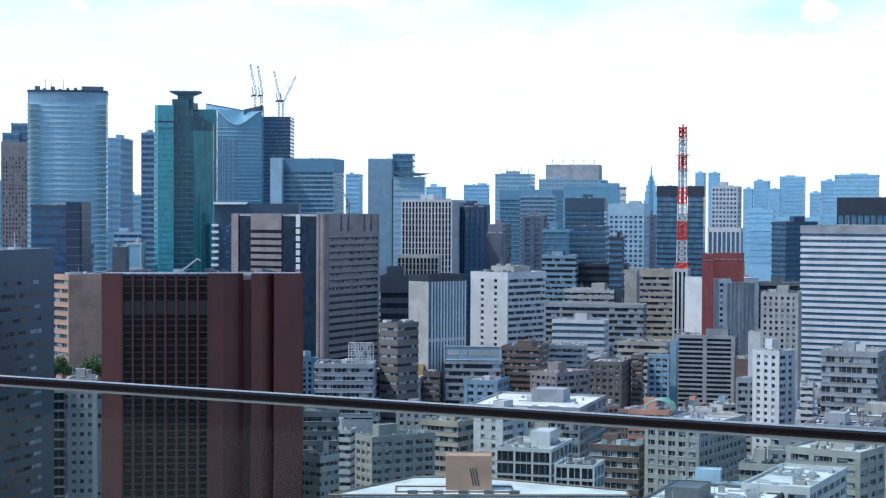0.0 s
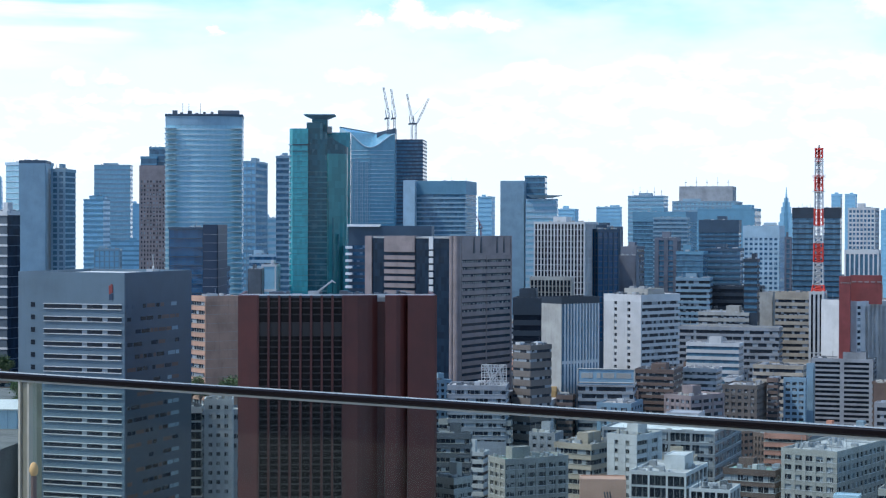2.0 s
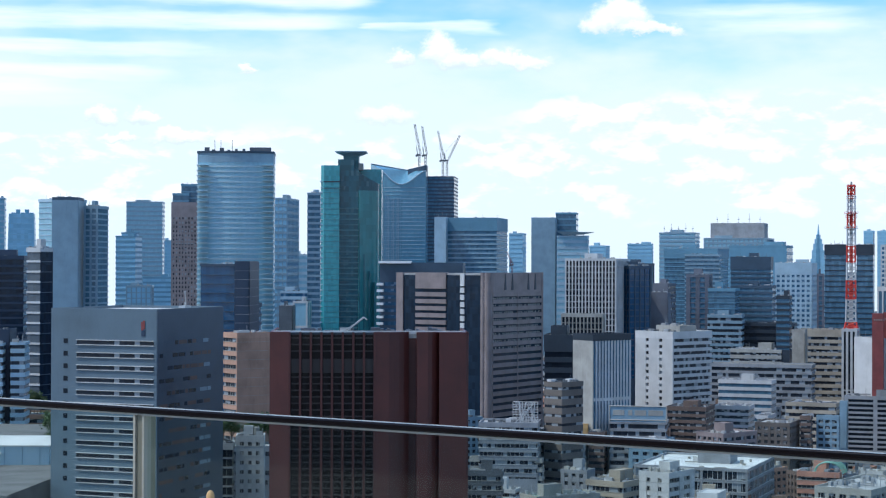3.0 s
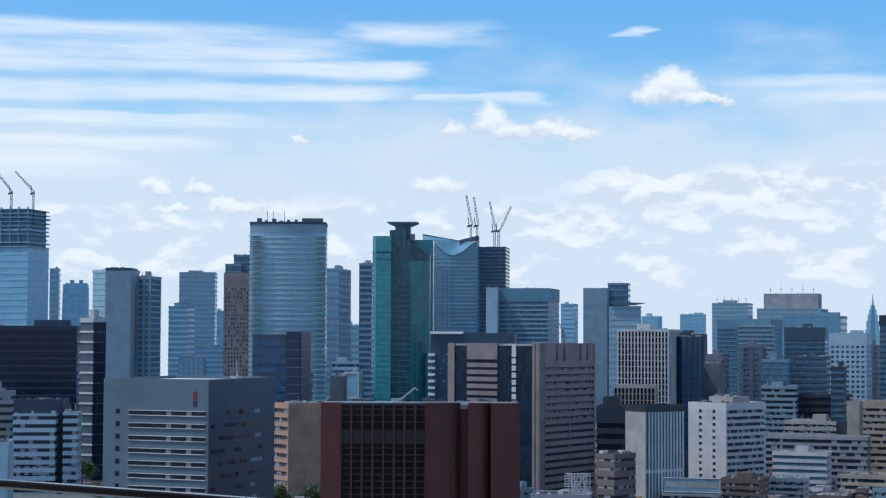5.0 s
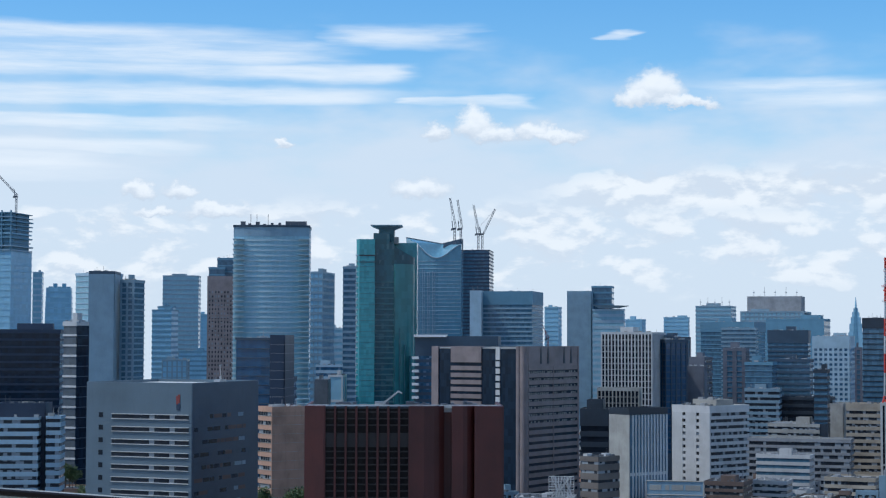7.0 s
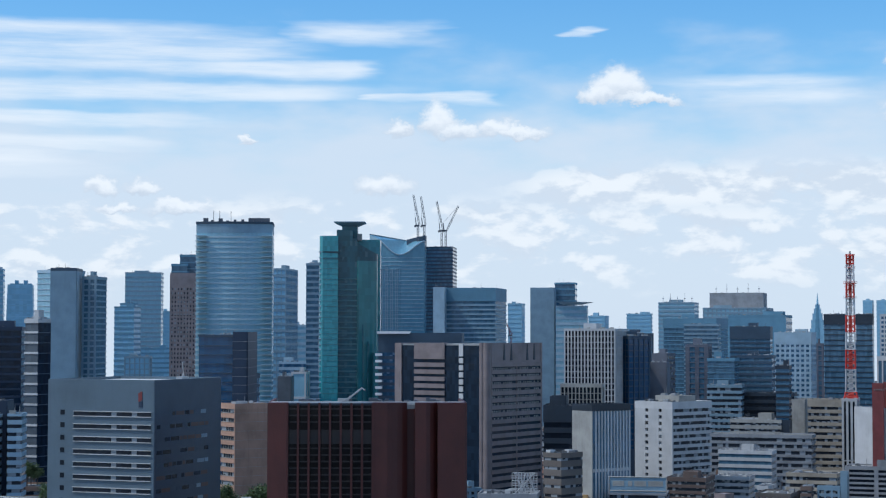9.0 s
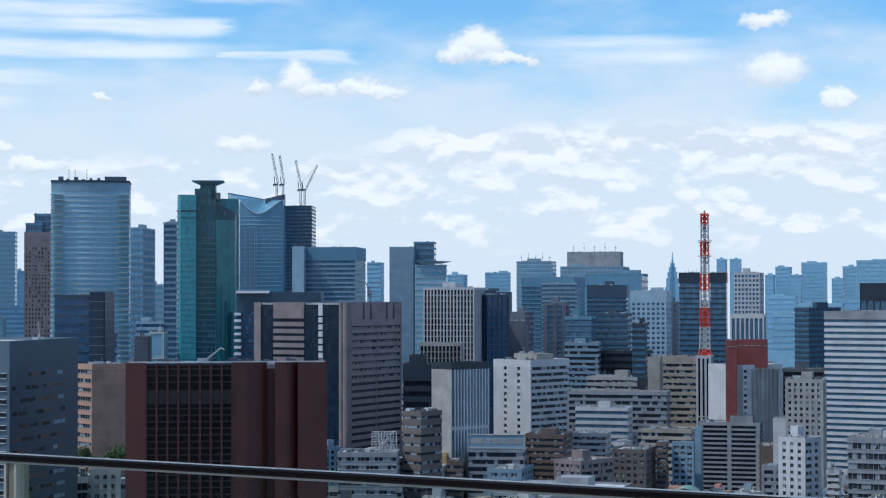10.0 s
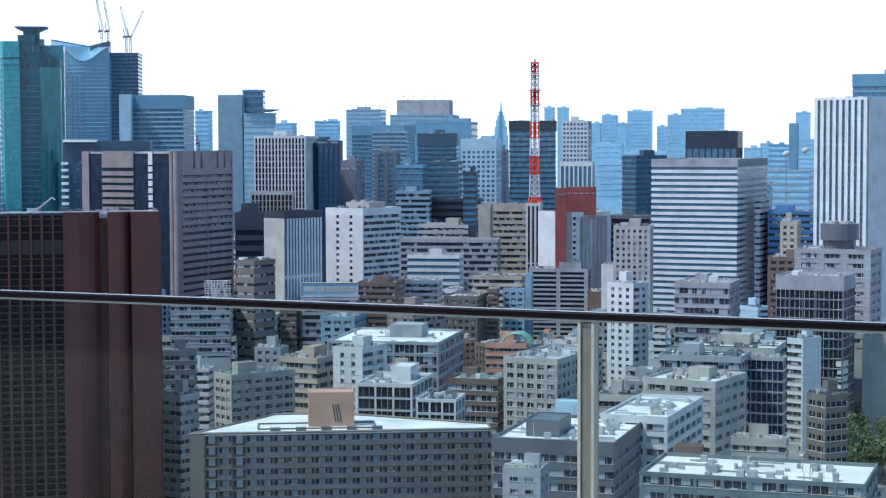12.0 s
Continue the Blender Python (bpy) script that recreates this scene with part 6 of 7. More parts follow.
block('office_tower', 243.4, 866.7, -20.8, 8.2, 20.0, 86.3, label='cream apartment block with many windows', cat='apartment block', wall='beige', glass='home', fh=3.1, band=0.5, pier=4, pierw=1.6, gear=3, hem=68.1)
block('skyscraper', 629.0, 4355.4, -12.2, 21.9, 60.0, 208.8, label='hazy blue skyscraper on the horizon', cat='skyscraper', group='distant skyscrapers', wall='hazeblue', glass='far', fh=9, band=0.4, gear=2, top=6)
block('skyscraper', 662.8, 4350.3, -12.7, 24.6, 60.0, 208.6, label='hazy blue skyscraper on the horizon', cat='skyscraper', group='distant skyscrapers', wall='hazeblue', glass='far', fh=9, band=0.4, gear=2, top=6)
block('skyscraper', 707.1, 4140.6, -13.7, 19.6, 60.0, 168.1, label='hazy blue skyscraper on the horizon', cat='skyscraper', group='distant skyscrapers', wall='hazeblue', glass='far', fh=9, band=0.4, gear=2, top=6, low=4.0)
block('skyscraper', 761.9, 4232.5, -14.2, 34.7, 60.0, 187.6, label='hazy blue skyscraper on the horizon', cat='skyscraper', group='distant skyscrapers', wall='hazeblue', glass='far', fh=9, band=0.4, gear=2, top=6, low=1.5)
block('skyscraper', 748.8, 4031.5, -14.6, 22.9, 60.0, 166.9, label='hazy blue skyscraper on the horizon', cat='skyscraper', group='distant skyscrapers', wall='hazeblue', glass='far', fh=9, band=0.4, gear=2, top=6, low=6.5)
block('skyscraper', 870.7, 4364.4, -15.3, 57.8, 60.0, 200.4, label='hazy blue skyscraper on the horizon', cat='skyscraper', group='distant skyscrapers', wall='hazeblue', glass='far', fh=9, band=0.4, gear=2, top=6)
block('skyscraper', 838.0, 4013.9, -15.8, 24.0, 60.0, 158.9, label='hazy blue skyscraper on the horizon', cat='skyscraper', group='distant skyscrapers', wall='hazeblue', glass='far', fh=9, band=0.4, gear=2, top=6, low=6.5)
block('skyscraper', 931.0, 4300.8, -16.2, 32.5, 60.0, 189.7, label='hazy blue skyscraper on the horizon', cat='skyscraper', group='distant skyscrapers', wall='hazeblue', glass='far', fh=9, band=0.4, gear=2, top=6)
block('skyscraper', 910.8, 3792.5, -17.5, 88.5, 60.0, 195.1, label='hazy blue skyscraper on the horizon', cat='skyscraper', group='distant skyscrapers', wall='hazeblue', glass='far', fh=9, band=0.4, gear=2, top=6, low=11.5)
block('skyscraper', 611.4, 3345.1, -14.4, 50.7, 60.0, 120.9, label='hazy blue skyscraper on the horizon', cat='skyscraper', group='distant skyscrapers', wall='hazeblue', glass='far', fh=9, band=0.4, gear=2, top=6, low=23.7)
block('skyscraper', 673.3, 3231.0, -15.8, 76.6, 60.0, 107.5, label='hazy blue skyscraper on the horizon', cat='skyscraper', group='distant skyscrapers', wall='hazeblue', glass='far', fh=9, band=0.4, gear=2, top=6, low=26.2)
block('skyscraper', 747.8, 3419.6, -16.4, 34.5, 60.0, 112.9, label='hazy blue skyscraper on the horizon', cat='skyscraper', group='distant skyscrapers', wall='hazeblue', glass='far', fh=9, band=0.4, gear=2, top=6, low=21.3)
block('skyscraper', 475.0, 2556.7, -14.6, 40.4, 60.0, 97.8, label='hazy blue skyscraper on the horizon', cat='skyscraper', group='distant skyscrapers', wall='hazeblue', glass='far', fh=9, band=0.4, gear=2, top=6, low=43.5)
block('apartment_tower', 179.6, 1106.0, -15.3, 37.0, 20.4, 46.9, label='grey apartment tower with horizontal louvres', cat='apartment tower', wall='grey', glass='black', fh=2.9, band=0.45, pier=16, pierw=2.4, gear=3)
block('apartment_tower', 147.2, 786.8, -45.8, 14.1, 11.8, 63.0, label='white apartment tower with small windows', cat='apartment tower', wall='white', glass='home', fh=3.1, band=0.5, pier=4.2, pierw=2.2, gear=3, hem=34.0)
block('apartment_building', 171.5, 709.9, -23.8, 22.4, 26.6, 68.8, label='white office block with a tall stair tower', cat='building', wall='grey', glass='dark', fh=4, band=0.4, gear=4, hem=50.6)
block('stair_tower', 167.9, 715.9, -18.4, 3.4, 6.0, 71.1, label='tall narrow white stair tower', cat='tower', wall='white', glass='dark', blank='FR', side='white', gear=0, room=False, hem=50.1)
block('office_building', 53.1, 690.3, -16.6, 44.3, 50.0, 48.7, label='dark glass office building with a broad white roof', cat='office', wall='grey', glass='dark', fh=4.4, band=0.25, pier=9, pierw=0.8, gear=3, roof='light', top=1.2, hem=25.4)
block('apartment_building', -23.9, 625.6, -58.0, 11.8, 25.7, 45.5, label='cream apartment block with rows of balconies', cat='apartment block', wall='offwhite', glass='home', fh=3.1, band=0.45, pier=4, pierw=1.0, gear=6, roof='green', hem=26.5)
block('office_building', -39.6, 691.5, -2.9, 13.9, 6.2, 46.7, label='dark grey office block with window bands', cat='office', wall='darkgrey', glass='dark', fh=3.6, band=0.5, gear=3, hem=26.6)
block('apartment_building', -38.1, 571.7, -36.4, 9.3, 9.4, 46.1, label='grey apartment block with cream balconies', cat='apartment block', wall='offwhite', glass='home', fh=3.05, band=0.5, gear=4)
block('office_building', -27.7, 787.9, -6.1, 32.1, 5.3, 41.4, label='pale grey office block with roof plant', cat='office', wall='offwhite', glass='dark', fh=3.8, band=0.5, gear=6, hem=25.5)
block('office_building', 6.2, 665.8, -30.7, 16.0, 22.3, 46.1, label='beige office building with long windows', cat='office', wall='beige', glass='dark', fh=3.7, band=0.5, gear=4, hem=29.4)
block('apartment_building', 21.9, 638.8, -32.2, 12.1, 18.0, 52.8, label='white apartment block with blank gable', cat='apartment block', wall='white', glass='home', fh=3.1, band=0.5, pier=6, pierw=3, gear=3, hem=32.9)
block('office_building', 34.2, 558.3, -17.7, 17.9, 28.2, 50.5, label='dark glass building in a white frame', cat='office', wall='white', glass='black', fh=3.8, band=0.16, pier=5.2, pierw=0.55, gear=3, top=1.2, hem=33.1)
block('office_building', 44.7, 524.1, -17.1, 11.9, 13.9, 50.4, label='small dark glass building in a white grid', cat='office', wall='white', glass='black', fh=3.8, band=0.16, pier=4.2, pierw=0.5, gear=2, top=1.0, room=False, hem=37.4)
block('apartment_building', 43.7, 664.3, -12.0, 17.8, 7.6, 42.1, label='beige apartment block with a roof garden', cat='apartment block', wall='beige', glass='home', fh=3.2, band=0.5, gear=4, hem=27.0)
block('office_building', 68.3, 622.0, -22.5, 18.5, 14.6, 43.1, label='brown office block with a green roof', cat='office', wall='brown', glass='dark', fh=3.7, band=0.45, gear=3, roof='green', hem=25.6)
arch_block('apartment_building', 93.4, 739.5, -17.4, 17.1, 13.7, 42.3, label='salmon building with roof terrace', cat='building', wall='salmon', glass='home', fh=3.4, band=0.6, gear=3, low=12.1)
block('apartment_building', 86.8, 606.2, -30.4, 19.9, 43.5, 51.8, label='long white apartment block with square windows', cat='apartment block', wall='offwhite', glass='dark', fh=3.3, band=0.45, pier=4, pierw=1.3, gear=7, room=False, hem=36.4)
block('apartment_building', 95.6, 631.8, -18.8, 27.5, 63.1, 35.8, label='beige tiled building with square windows', cat='apartment block', wall='beige', glass='dark', fh=3.5, band=0.45, pier=4.2, pierw=1.6, gear=4, roof='grey', hem=16.6)
block('office_building', 106.5, 562.4, -21.0, 13.6, 10.4, 45.3, label='grey flat office block with roof plant', cat='office', wall='offwhite', glass='dark', fh=3.7, band=0.5, gear=6, hem=34.9)
block('office_building', 126.7, 544.4, -35.3, 24.2, 26.2, 51.8, label='grey office block with banded corner windows', cat='office', wall='offwhite', glass='dark', fh=3.7, band=0.55, pier=6.5, pierw=1.6, gear=6, roof='light', hem=24.2)
block('office_building', 150.4, 607.1, -24.1, 28.6, 20.4, 51.7, label='grey office block with a plant deck', cat='office', wall='grey', glass='dark', fh=4, band=0.4, gear=7, roof='light', hem=35.4)
block('office_building', 178.9, 668.4, -23.2, 34.5, 31.5, 47.1, label='pale roofed office block', cat='office', wall='offwhite', glass='dark', fh=4, band=0.4, gear=7, roof='light', hem=37.3)
block('apartment_tower', 181.6, 640.0, -46.0, 6.5, 13.0, 54.0, label='white apartment tower with a blank blue gable', cat='apartment tower', wall='white', glass='home', fh=3.1, band=0.5, blank='R', side='white', gear=2, hem=22.2)
block('apartment_tower', 253.0, 721.0, -20.0, 22.0, 9.0, 45.0, label='pale grey tower with a plain stucco wall', cat='apartment tower', wall='offwhite', glass='home', fh=3.3, band=0.5, blank='F', gear=2)
block('apartment_building', 218.7, 712.2, -37.3, 8.4, 6.6, 36.5, label='white stepped apartment block with terraces', cat='apartment block', wall='white', glass='home', fh=3.1, band=0.6, gear=2, hem=20.0)
block('office_building', 158.8, 535.8, -66.7, 8.8, 8.8, 48.3, label='brown office block with a dark glass end', cat='office', wall='umber', glass='black', fh=3.5, band=0.5, pier=3.5, pierw=1, pier_r=0, gear=3, roof='light', hem=26.0)
block('school_building', 120.9, 380.4, -24.0, 50.0, 26.7, 51.2, label='long low building with a cream roof and blue windows', cat='building', wall='greygreen', glass='dark', fh=3.6, band=0.45, pier=6, pierw=0.8, gear=8, roof='cream', top=1.0, room=False, hem=43.2)
block('office_building', 79.9, 459.1, -22.2, 32.6, 43.4, 47.9, label='dark grey office building with plant on a white deck', cat='office', wall='darkgrey', glass='dark', fh=3.8, band=0.5, gear=9, roof='light', top=4, hem=28.4)
block('apartment_building', 100.2, 489.0, -25.8, 19.1, 42.8, 49.7, label='white building with a blank side wall', cat='building', wall='white', glass='dark', fh=3.5, band=0.5, pier=7, pierw=1, gear=6, roof='light', room=False, hem=35.0)
block('apartment_building', 84.1, 505.6, -15.7, 18.6, 12.5, 46.8, label='pale blue grey apartment building', cat='apartment block', wall='paleblue', glass='dark', fh=3.5, band=0.5, pier=5, pierw=1.6, gear=5, roof='light', hem=34.1)
block('house', 55.7, 422.5, -21.8, 9.3, 8.5, 48.1, label='stepped grey house with a roof terrace', cat='house', wall='grey', glass='home', fh=3, band=0.6, gear=2, pier=4, pierw=1.8, hem=36.1)
block('house', 101.9, 454.6, -18.9, 7.0, 4.2, 47.4, label='small brown roofed house', cat='house', wall='brown', glass='home', fh=3, band=0.5, gear=1, hem=35.0)
block('house', 126.1, 462.2, -23.5, 14.5, 5.3, 47.5, label='white low building with rooftop tanks', cat='house', wall='offwhite', glass='home', fh=3, band=0.5, gear=9, room=True, hem=34.7)
block('office_building', 167.8, 616.2, -25.4, 13.3, 7.9, 50.0, label='dark blue curved glass office building with pale floor lines', cat='office', wall='grey', glass='nightglass', fh=3.8, band=0.14, gear=4, roof='light', top=1.2, room=False, hem=20.0)
block('low_building', -49.2, 929.0, -26.9, 17.2, 41.7, 38.8, label='wide grey building with a blank roof wall', cat='building', wall='grey', glass='dark', blank='F', gear=2, room=False, fh=3.4, band=0.5, hem=16.3)
block('low_building', -12.7, 880.3, -11.1, 14.4, 20.3, 41.3, label='white apartment building with a rooftop stack', cat='building', wall='white', glass='home', pier=4, pierw=1.8, room=True, gear=2, fh=3.4, band=0.5, hem=19.7)
block('low_building', -0.9, 890.4, -9.9, 8.2, 8.1, 43.4, label='brown building with stepped balconies', cat='building', wall='brown', glass='home', fh=3, gear=2, room=False, band=0.5, hem=21.7)
block('low_building', -9.1, 900.3, -7.4, 4.0, 2.0, 46.7, label='narrow ochre stair block', cat='building', wall='ochre', glass='home', blank='FR', gear=0, room=False, fh=3.4, band=0.5, hem=24.8)
block('low_building', 27.0, 870.0, -15.7, 16.9, 24.3, 41.6, label='blue grey office building with plain windows', cat='building', wall='bluegrey', glass='dark', pier=5, pierw=2, gear=2, room=False, fh=3.4, band=0.5, hem=20.2)
block('low_building', 30.7, 899.8, -9.9, 10.5, 6.1, 44.9, label='olive brown rooftop tank room', cat='building', wall='tan', glass='dark', blank='FR', gear=0, room=False, fh=3.4, band=0.5, hem=23.0)
block('low_building', 56.1, 878.6, -43.6, 17.1, 25.3, 44.7, label='pink grey office block with a striped front', cat='building', wall='pinkbrown', glass='dark', pier=3, pierw=1.2, pier_r=7, room=True, gear=2, fh=3.4, band=0.5, hem=23.2)
block('low_building', 92.3, 925.8, -17.7, 17.8, 24.2, 46.0, label='dark umber apartment block with a window grid', cat='building', wall='umber', glass='home', pier=3.4, pierw=1.4, gear=2, room=False, fh=3.4, band=0.5, hem=23.6)
block('low_building', 104.3, 939.6, -16.3, 5.6, 6.8, 48.7, label='brown apartment block with balconies', cat='building', wall='brown', glass='home', fh=3, gear=2, room=False, band=0.5, hem=26.0)
block('low_building', 118.8, 943.0, -15.2, 11.3, 4.2, 48.5, label='blue grey apartment block with balconies', cat='building', wall='bluegrey', glass='home', fh=3.1, pier=4, pierw=1, gear=2, room=False, band=0.5, hem=25.7)
block('low_building', 124.4, 952.3, -13.4, 3.9, 2.8, 55.5, label='narrow plain blue grey slab', cat='building', wall='bluegrey', glass='dark', blank='FR', gear=0, room=False, fh=3.4, band=0.5, hem=32.6)
block('low_building', 125.0, 1002.6, -17.1, 27.7, 23.8, 50.5, label='low beige office building with long windows', cat='building', wall='beige', glass='dark', fh=3.8, gear=2, room=False, band=0.5, low=19.7)
block('low_building', 150.4, 847.2, -18.0, 12.2, 9.5, 45.1, label='grey apartment block with recessed windows', cat='building', wall='grey', glass='dark', pier=6, pierw=1.2, gear=2, room=False, fh=3.4, band=0.5, hem=24.1)
block('low_building', 184.7, 993.4, -16.5, 16.0, 8.8, 57.0, label='white block with a blank panel wall', cat='building', wall='white', glass='dark', blank='FR', side='white', gear=2, room=False, fh=3.4, band=0.5, low=26.4)
block('low_building', 169.3, 823.2, -21.6, 5.7, 5.9, 45.6, label='white stepped apartment house', cat='building', wall='white', glass='home', fh=3, gear=2, room=False, band=0.5, hem=25.1)
block('low_building', 170.6, 761.6, -22.6, 12.1, 9.5, 44.5, label='dark brown building with window bands', cat='building', wall='umber', glass='dark', fh=3, gear=2, room=False, band=0.5, hem=25.2)
block('low_building', 87.5, 996.6, -19.0, 6.1, 17.0, 43.9, label='small white city building', cat='building', wall='white', glass='home', gear=2, room=False, fh=3.4, band=0.5, low=13.2)
block('low_building', 80.6, 1037.3, -14.4, 19.8, 19.0, 45.8, label='white building with a cluttered roof', cat='building', wall='white', glass='home', gear=6, roof='white', room=False, fh=3.4, band=0.5, low=14.3)
block('low_building', 96.6, 693.7, -21.9, 5.6, 13.6, 44.5, label='pale roofed low building', cat='building', wall='offwhite', glass='home', roof='white', gear=2, room=False, fh=3.4, band=0.5, hem=26.5)
lattice_block('low_office', -29.7, 787.8, -2.0, 25.8, 20.0, 65.8, label='grey building with a white lattice screen on its roof', cat='building', wall='grey', glass='dark', fh=3.6, band=0.5, gear=3, room=False, low=32.3)
# made-up building that lifts its trees to fit the camera's view
block('garden_building', -256.8, 825.5, 13.3, 15.6, 24.0, 55.0, label='low tan building added to lift trees into view', cat='building', wall='tan', glass='dark', fh=3.6, band=0.5, gear=0, room=False)


def barrel_hall(x, y, z, rot, length, width, h, label):
    """A hall with pale walls, a gently vaulted white roof and a dark doorway."""
    ob = start("market_hall", x, y, rot, label, "hall")
    ob.location.z = z
    mesh_part("body", box_mesh("body", -length, 0, 0, width, 0, h * 0.7), WALL["paleblue"], ob, "pale blue sheet wall")
    n = 12
    v, f = [], []
    for e in (-length - 0.6, 0.6):
        v += [(e, -0.8 + (width + 1.6) * q / n, h * 0.7 + h * 0.3 * math.sin(math.pi * (0.08 + 0.84 * q / n)) - 0.6) for q in range(n + 1)]
        v += [(e, -0.8 + (width + 1.6) * q / n, h * 0.7 + h * 0.3 * math.sin(math.pi * (0.08 + 0.84 * q / n)) - 0.2) for q in range(n + 1)]
    m = n + 1
    for q in range(n):
        f += [(m + q, m + q + 1, 3 * m + q + 1, 3 * m + q), (q, 2 * m + q, 2 * m + q + 1, q + 1), (q, q + 1, m + q + 1, m + q), (2 * m + q, 3 * m + q, 3 * m + q + 1, 2 * m + q + 1)]
    f += [(0, m, 3 * m, 2 * m), (n, 2 * m + n, 3 * m + n, m + n)]
    me = bpy.data.meshes.new("vaulted_roof")
    me.from_pydata(v, [], f)
    mesh_part("vaulted_roof", me, ROOF["light"], ob, "gently vaulted white roof")
    rib = box_mesh("wall_rib", -0.12, 0.12, -0.15, 0.1, 0, h * 0.7)
    for k in range(7):
        mesh_part("wall_rib", rib, WALL["bluegrey"], ob, at=pose(-length + (k + 0.5) * length / 7, 0, 0))
    mesh_part("doorway", box_mesh("doorway", -length * 0.62, -length * 0.42, -0.2, 0.2, 0, h * 0.42), GLASS["black"], ob, "dark doorway")
    mesh_part("door_canopy", box_mesh("door_canopy", -length * 0.66, -length * 0.38, -1.6, 0.2, h * 0.43, h * 0.48), ROOF["white"], ob)
    return ob


# yard lifted to 57 m so that it sits right in the camera's view
DECK_Z = 57.0
raised = new("raised_ground", box_mesh("raised_ground", -300, -176, 520, 752, 0, DECK_Z))
raised.data.materials.append(wall_mat("deck_asphalt", (0.15, 0.15, 0.145), rough=0.9, stain=0.4))
tagged(raised, "grey asphalt yard lifted to suit the camera's view", "ground", kind="structure")
road = new("road", box_mesh("road", -300, -176, 668, 682, DECK_Z, DECK_Z + 0.12))
road.data.materials.append(wall_mat("pale_road", (0.30, 0.30, 0.29), rough=0.9))
tagged(road, "pale grey road across the raised yard", "road", kind="structure")
kerb = new("kerb", box_mesh("kerb", -300, -176, 665.6, 667.6, DECK_Z, DECK_Z + 0.5))
kerb.data.materials.append(WALL["offwhite"])
tagged(kerb, "low white kerb wall along a road", "kerb", kind="structure")
PLACED.append((-30.0, -16.9, 500, 790, 57.0, 0.0))
barrel_hall(-188.5, 600.0, DECK_Z, 6, 42, 24, 9.0, "pale blue hall with a white vaulted roof")
barrel_hall(-176.5, 612.0, DECK_Z, 6, 9.5, 20, 6.5, "small pale hall with a white vaulted roof")
for k in range(6):
    van = start("parked_van", -226 + k * 8.5, 662 + (k % 2) * 1.5, 4, "small parked van in pale paint on a yard", "van")
    van.location.z = DECK_Z
    bm = bmesh.new()
    add_box(bm, -2.2, 2.2, -0.9, 0.9, 0.35, 1.2)
    add_box(bm, -1.6, 2.1, -0.82, 0.82, 1.2, 2.0)
    bmesh.ops.bevel(bm, geom=bm.edges[:], offset=0.12, segments=2, affect="EDGES")
    part("body", bm, (WALL["white"], WALL["grey"], WALL["darkgrey"])[k % 3], van)
    for wx in (-1.4, 1.4):
        for wy in (-0.9, 0.75):
            bm = bmesh.new()
            add_bar(bm, (wx, wy, 0.35), (wx, wy + 0.15, 0.35), 0.35, 10)
            part("wheel", bm, WALL["black"], van)
block('house', -116.5, 610.0, 8.0, 9.5, 9.0, 67.0, label='white house with small windows and roof tanks', cat='house', wall='white', glass='home', fh=3.2, band=0.55, pier=3.2, pierw=1.4, gear=5, tank=True, hem=50)
block('house', -126.5, 607.0, 8.0, 6.5, 9.0, 64.5, label='dark house with white balcony ledges', cat='house', wall='white', glass='black', fh=3.2, band=0.2, gear=3, room=False, hem=50)
# added block holds trees at the height the camera's view needs
block('garden_building', -112.0, 676.0, 8.0, 40.0, 16.0, 57.0, label='low grey building added to lift trees into view', cat='building', wall='grey', glass='dark', fh=3.6, band=0.5, gear=0, room=False, hem=50)


# ---- low city between the towers ----
def leafy_tree(rng):
    """A broad street tree: tapered trunk with limbs, crown of many leaf sprays."""
    ob = new("tree")
    tagged(ob, "dark green leafy city tree", "tree", "city trees")
    bm = bmesh.new()
    add_bar(bm, (0, 0, -0.3), (0.1, 0, 3.4), 0.28, 8, 0.2)
    tips = []
    for k in range(9):
        an = k * 2.4
        e = Vector((math.cos(an) * rng.uniform(1.4, 3.2), math.sin(an) * rng.uniform(1.4, 3.2), rng.uniform(4.5, 8.6)))
        add_bar(bm, (0.1, 0, rng.uniform(2.4, 3.4)), e, 0.13, 5, 0.04)
        tips.append(e)
    part("trunk", bm, WALL["brown"], ob)
    v, f = [], []
    for k in range(1500):
        c = rng.choice(tips)
        p = c + Vector((rng.gauss(0, 0.85), rng.gauss(0, 0.85), rng.gauss(0, 0.7)))
        a = Vector((rng.uniform(-1, 1), rng.uniform(-1, 1), rng.uniform(-0.6, 0.6))).normalized() * rng.uniform(0.2, 0.42)
        b = a.cross(Vector((rng.uniform(-1, 1), rng.uniform(-1, 1), rng.uniform(0.2, 1)))).normalized() * rng.uniform(0.14, 0.3)
        n = len(v)
        v += [p - a, p + b, p + a, p - b]
        f.append((n, n + 1, n + 2, n + 3))
    me = bpy.data.meshes.new("crown")
    me.from_pydata([tuple(q) for q in v], [], f)
    mesh_part("crown", me, LEAF, ob, "clumps of dark green leaves")
    return ob


LEAF, lt, lb = material("leaves")
geo = lt.nodes.new("ShaderNodeNewGeometry")
lt.links.new(mix_rgb(lt, geo.outputs["Random Per Island"], (0.022, 0.05, 0.014), (0.075, 0.12, 0.03)), lb.inputs["Base Color"])
lb.inputs["Roughness"].default_value = 0.6

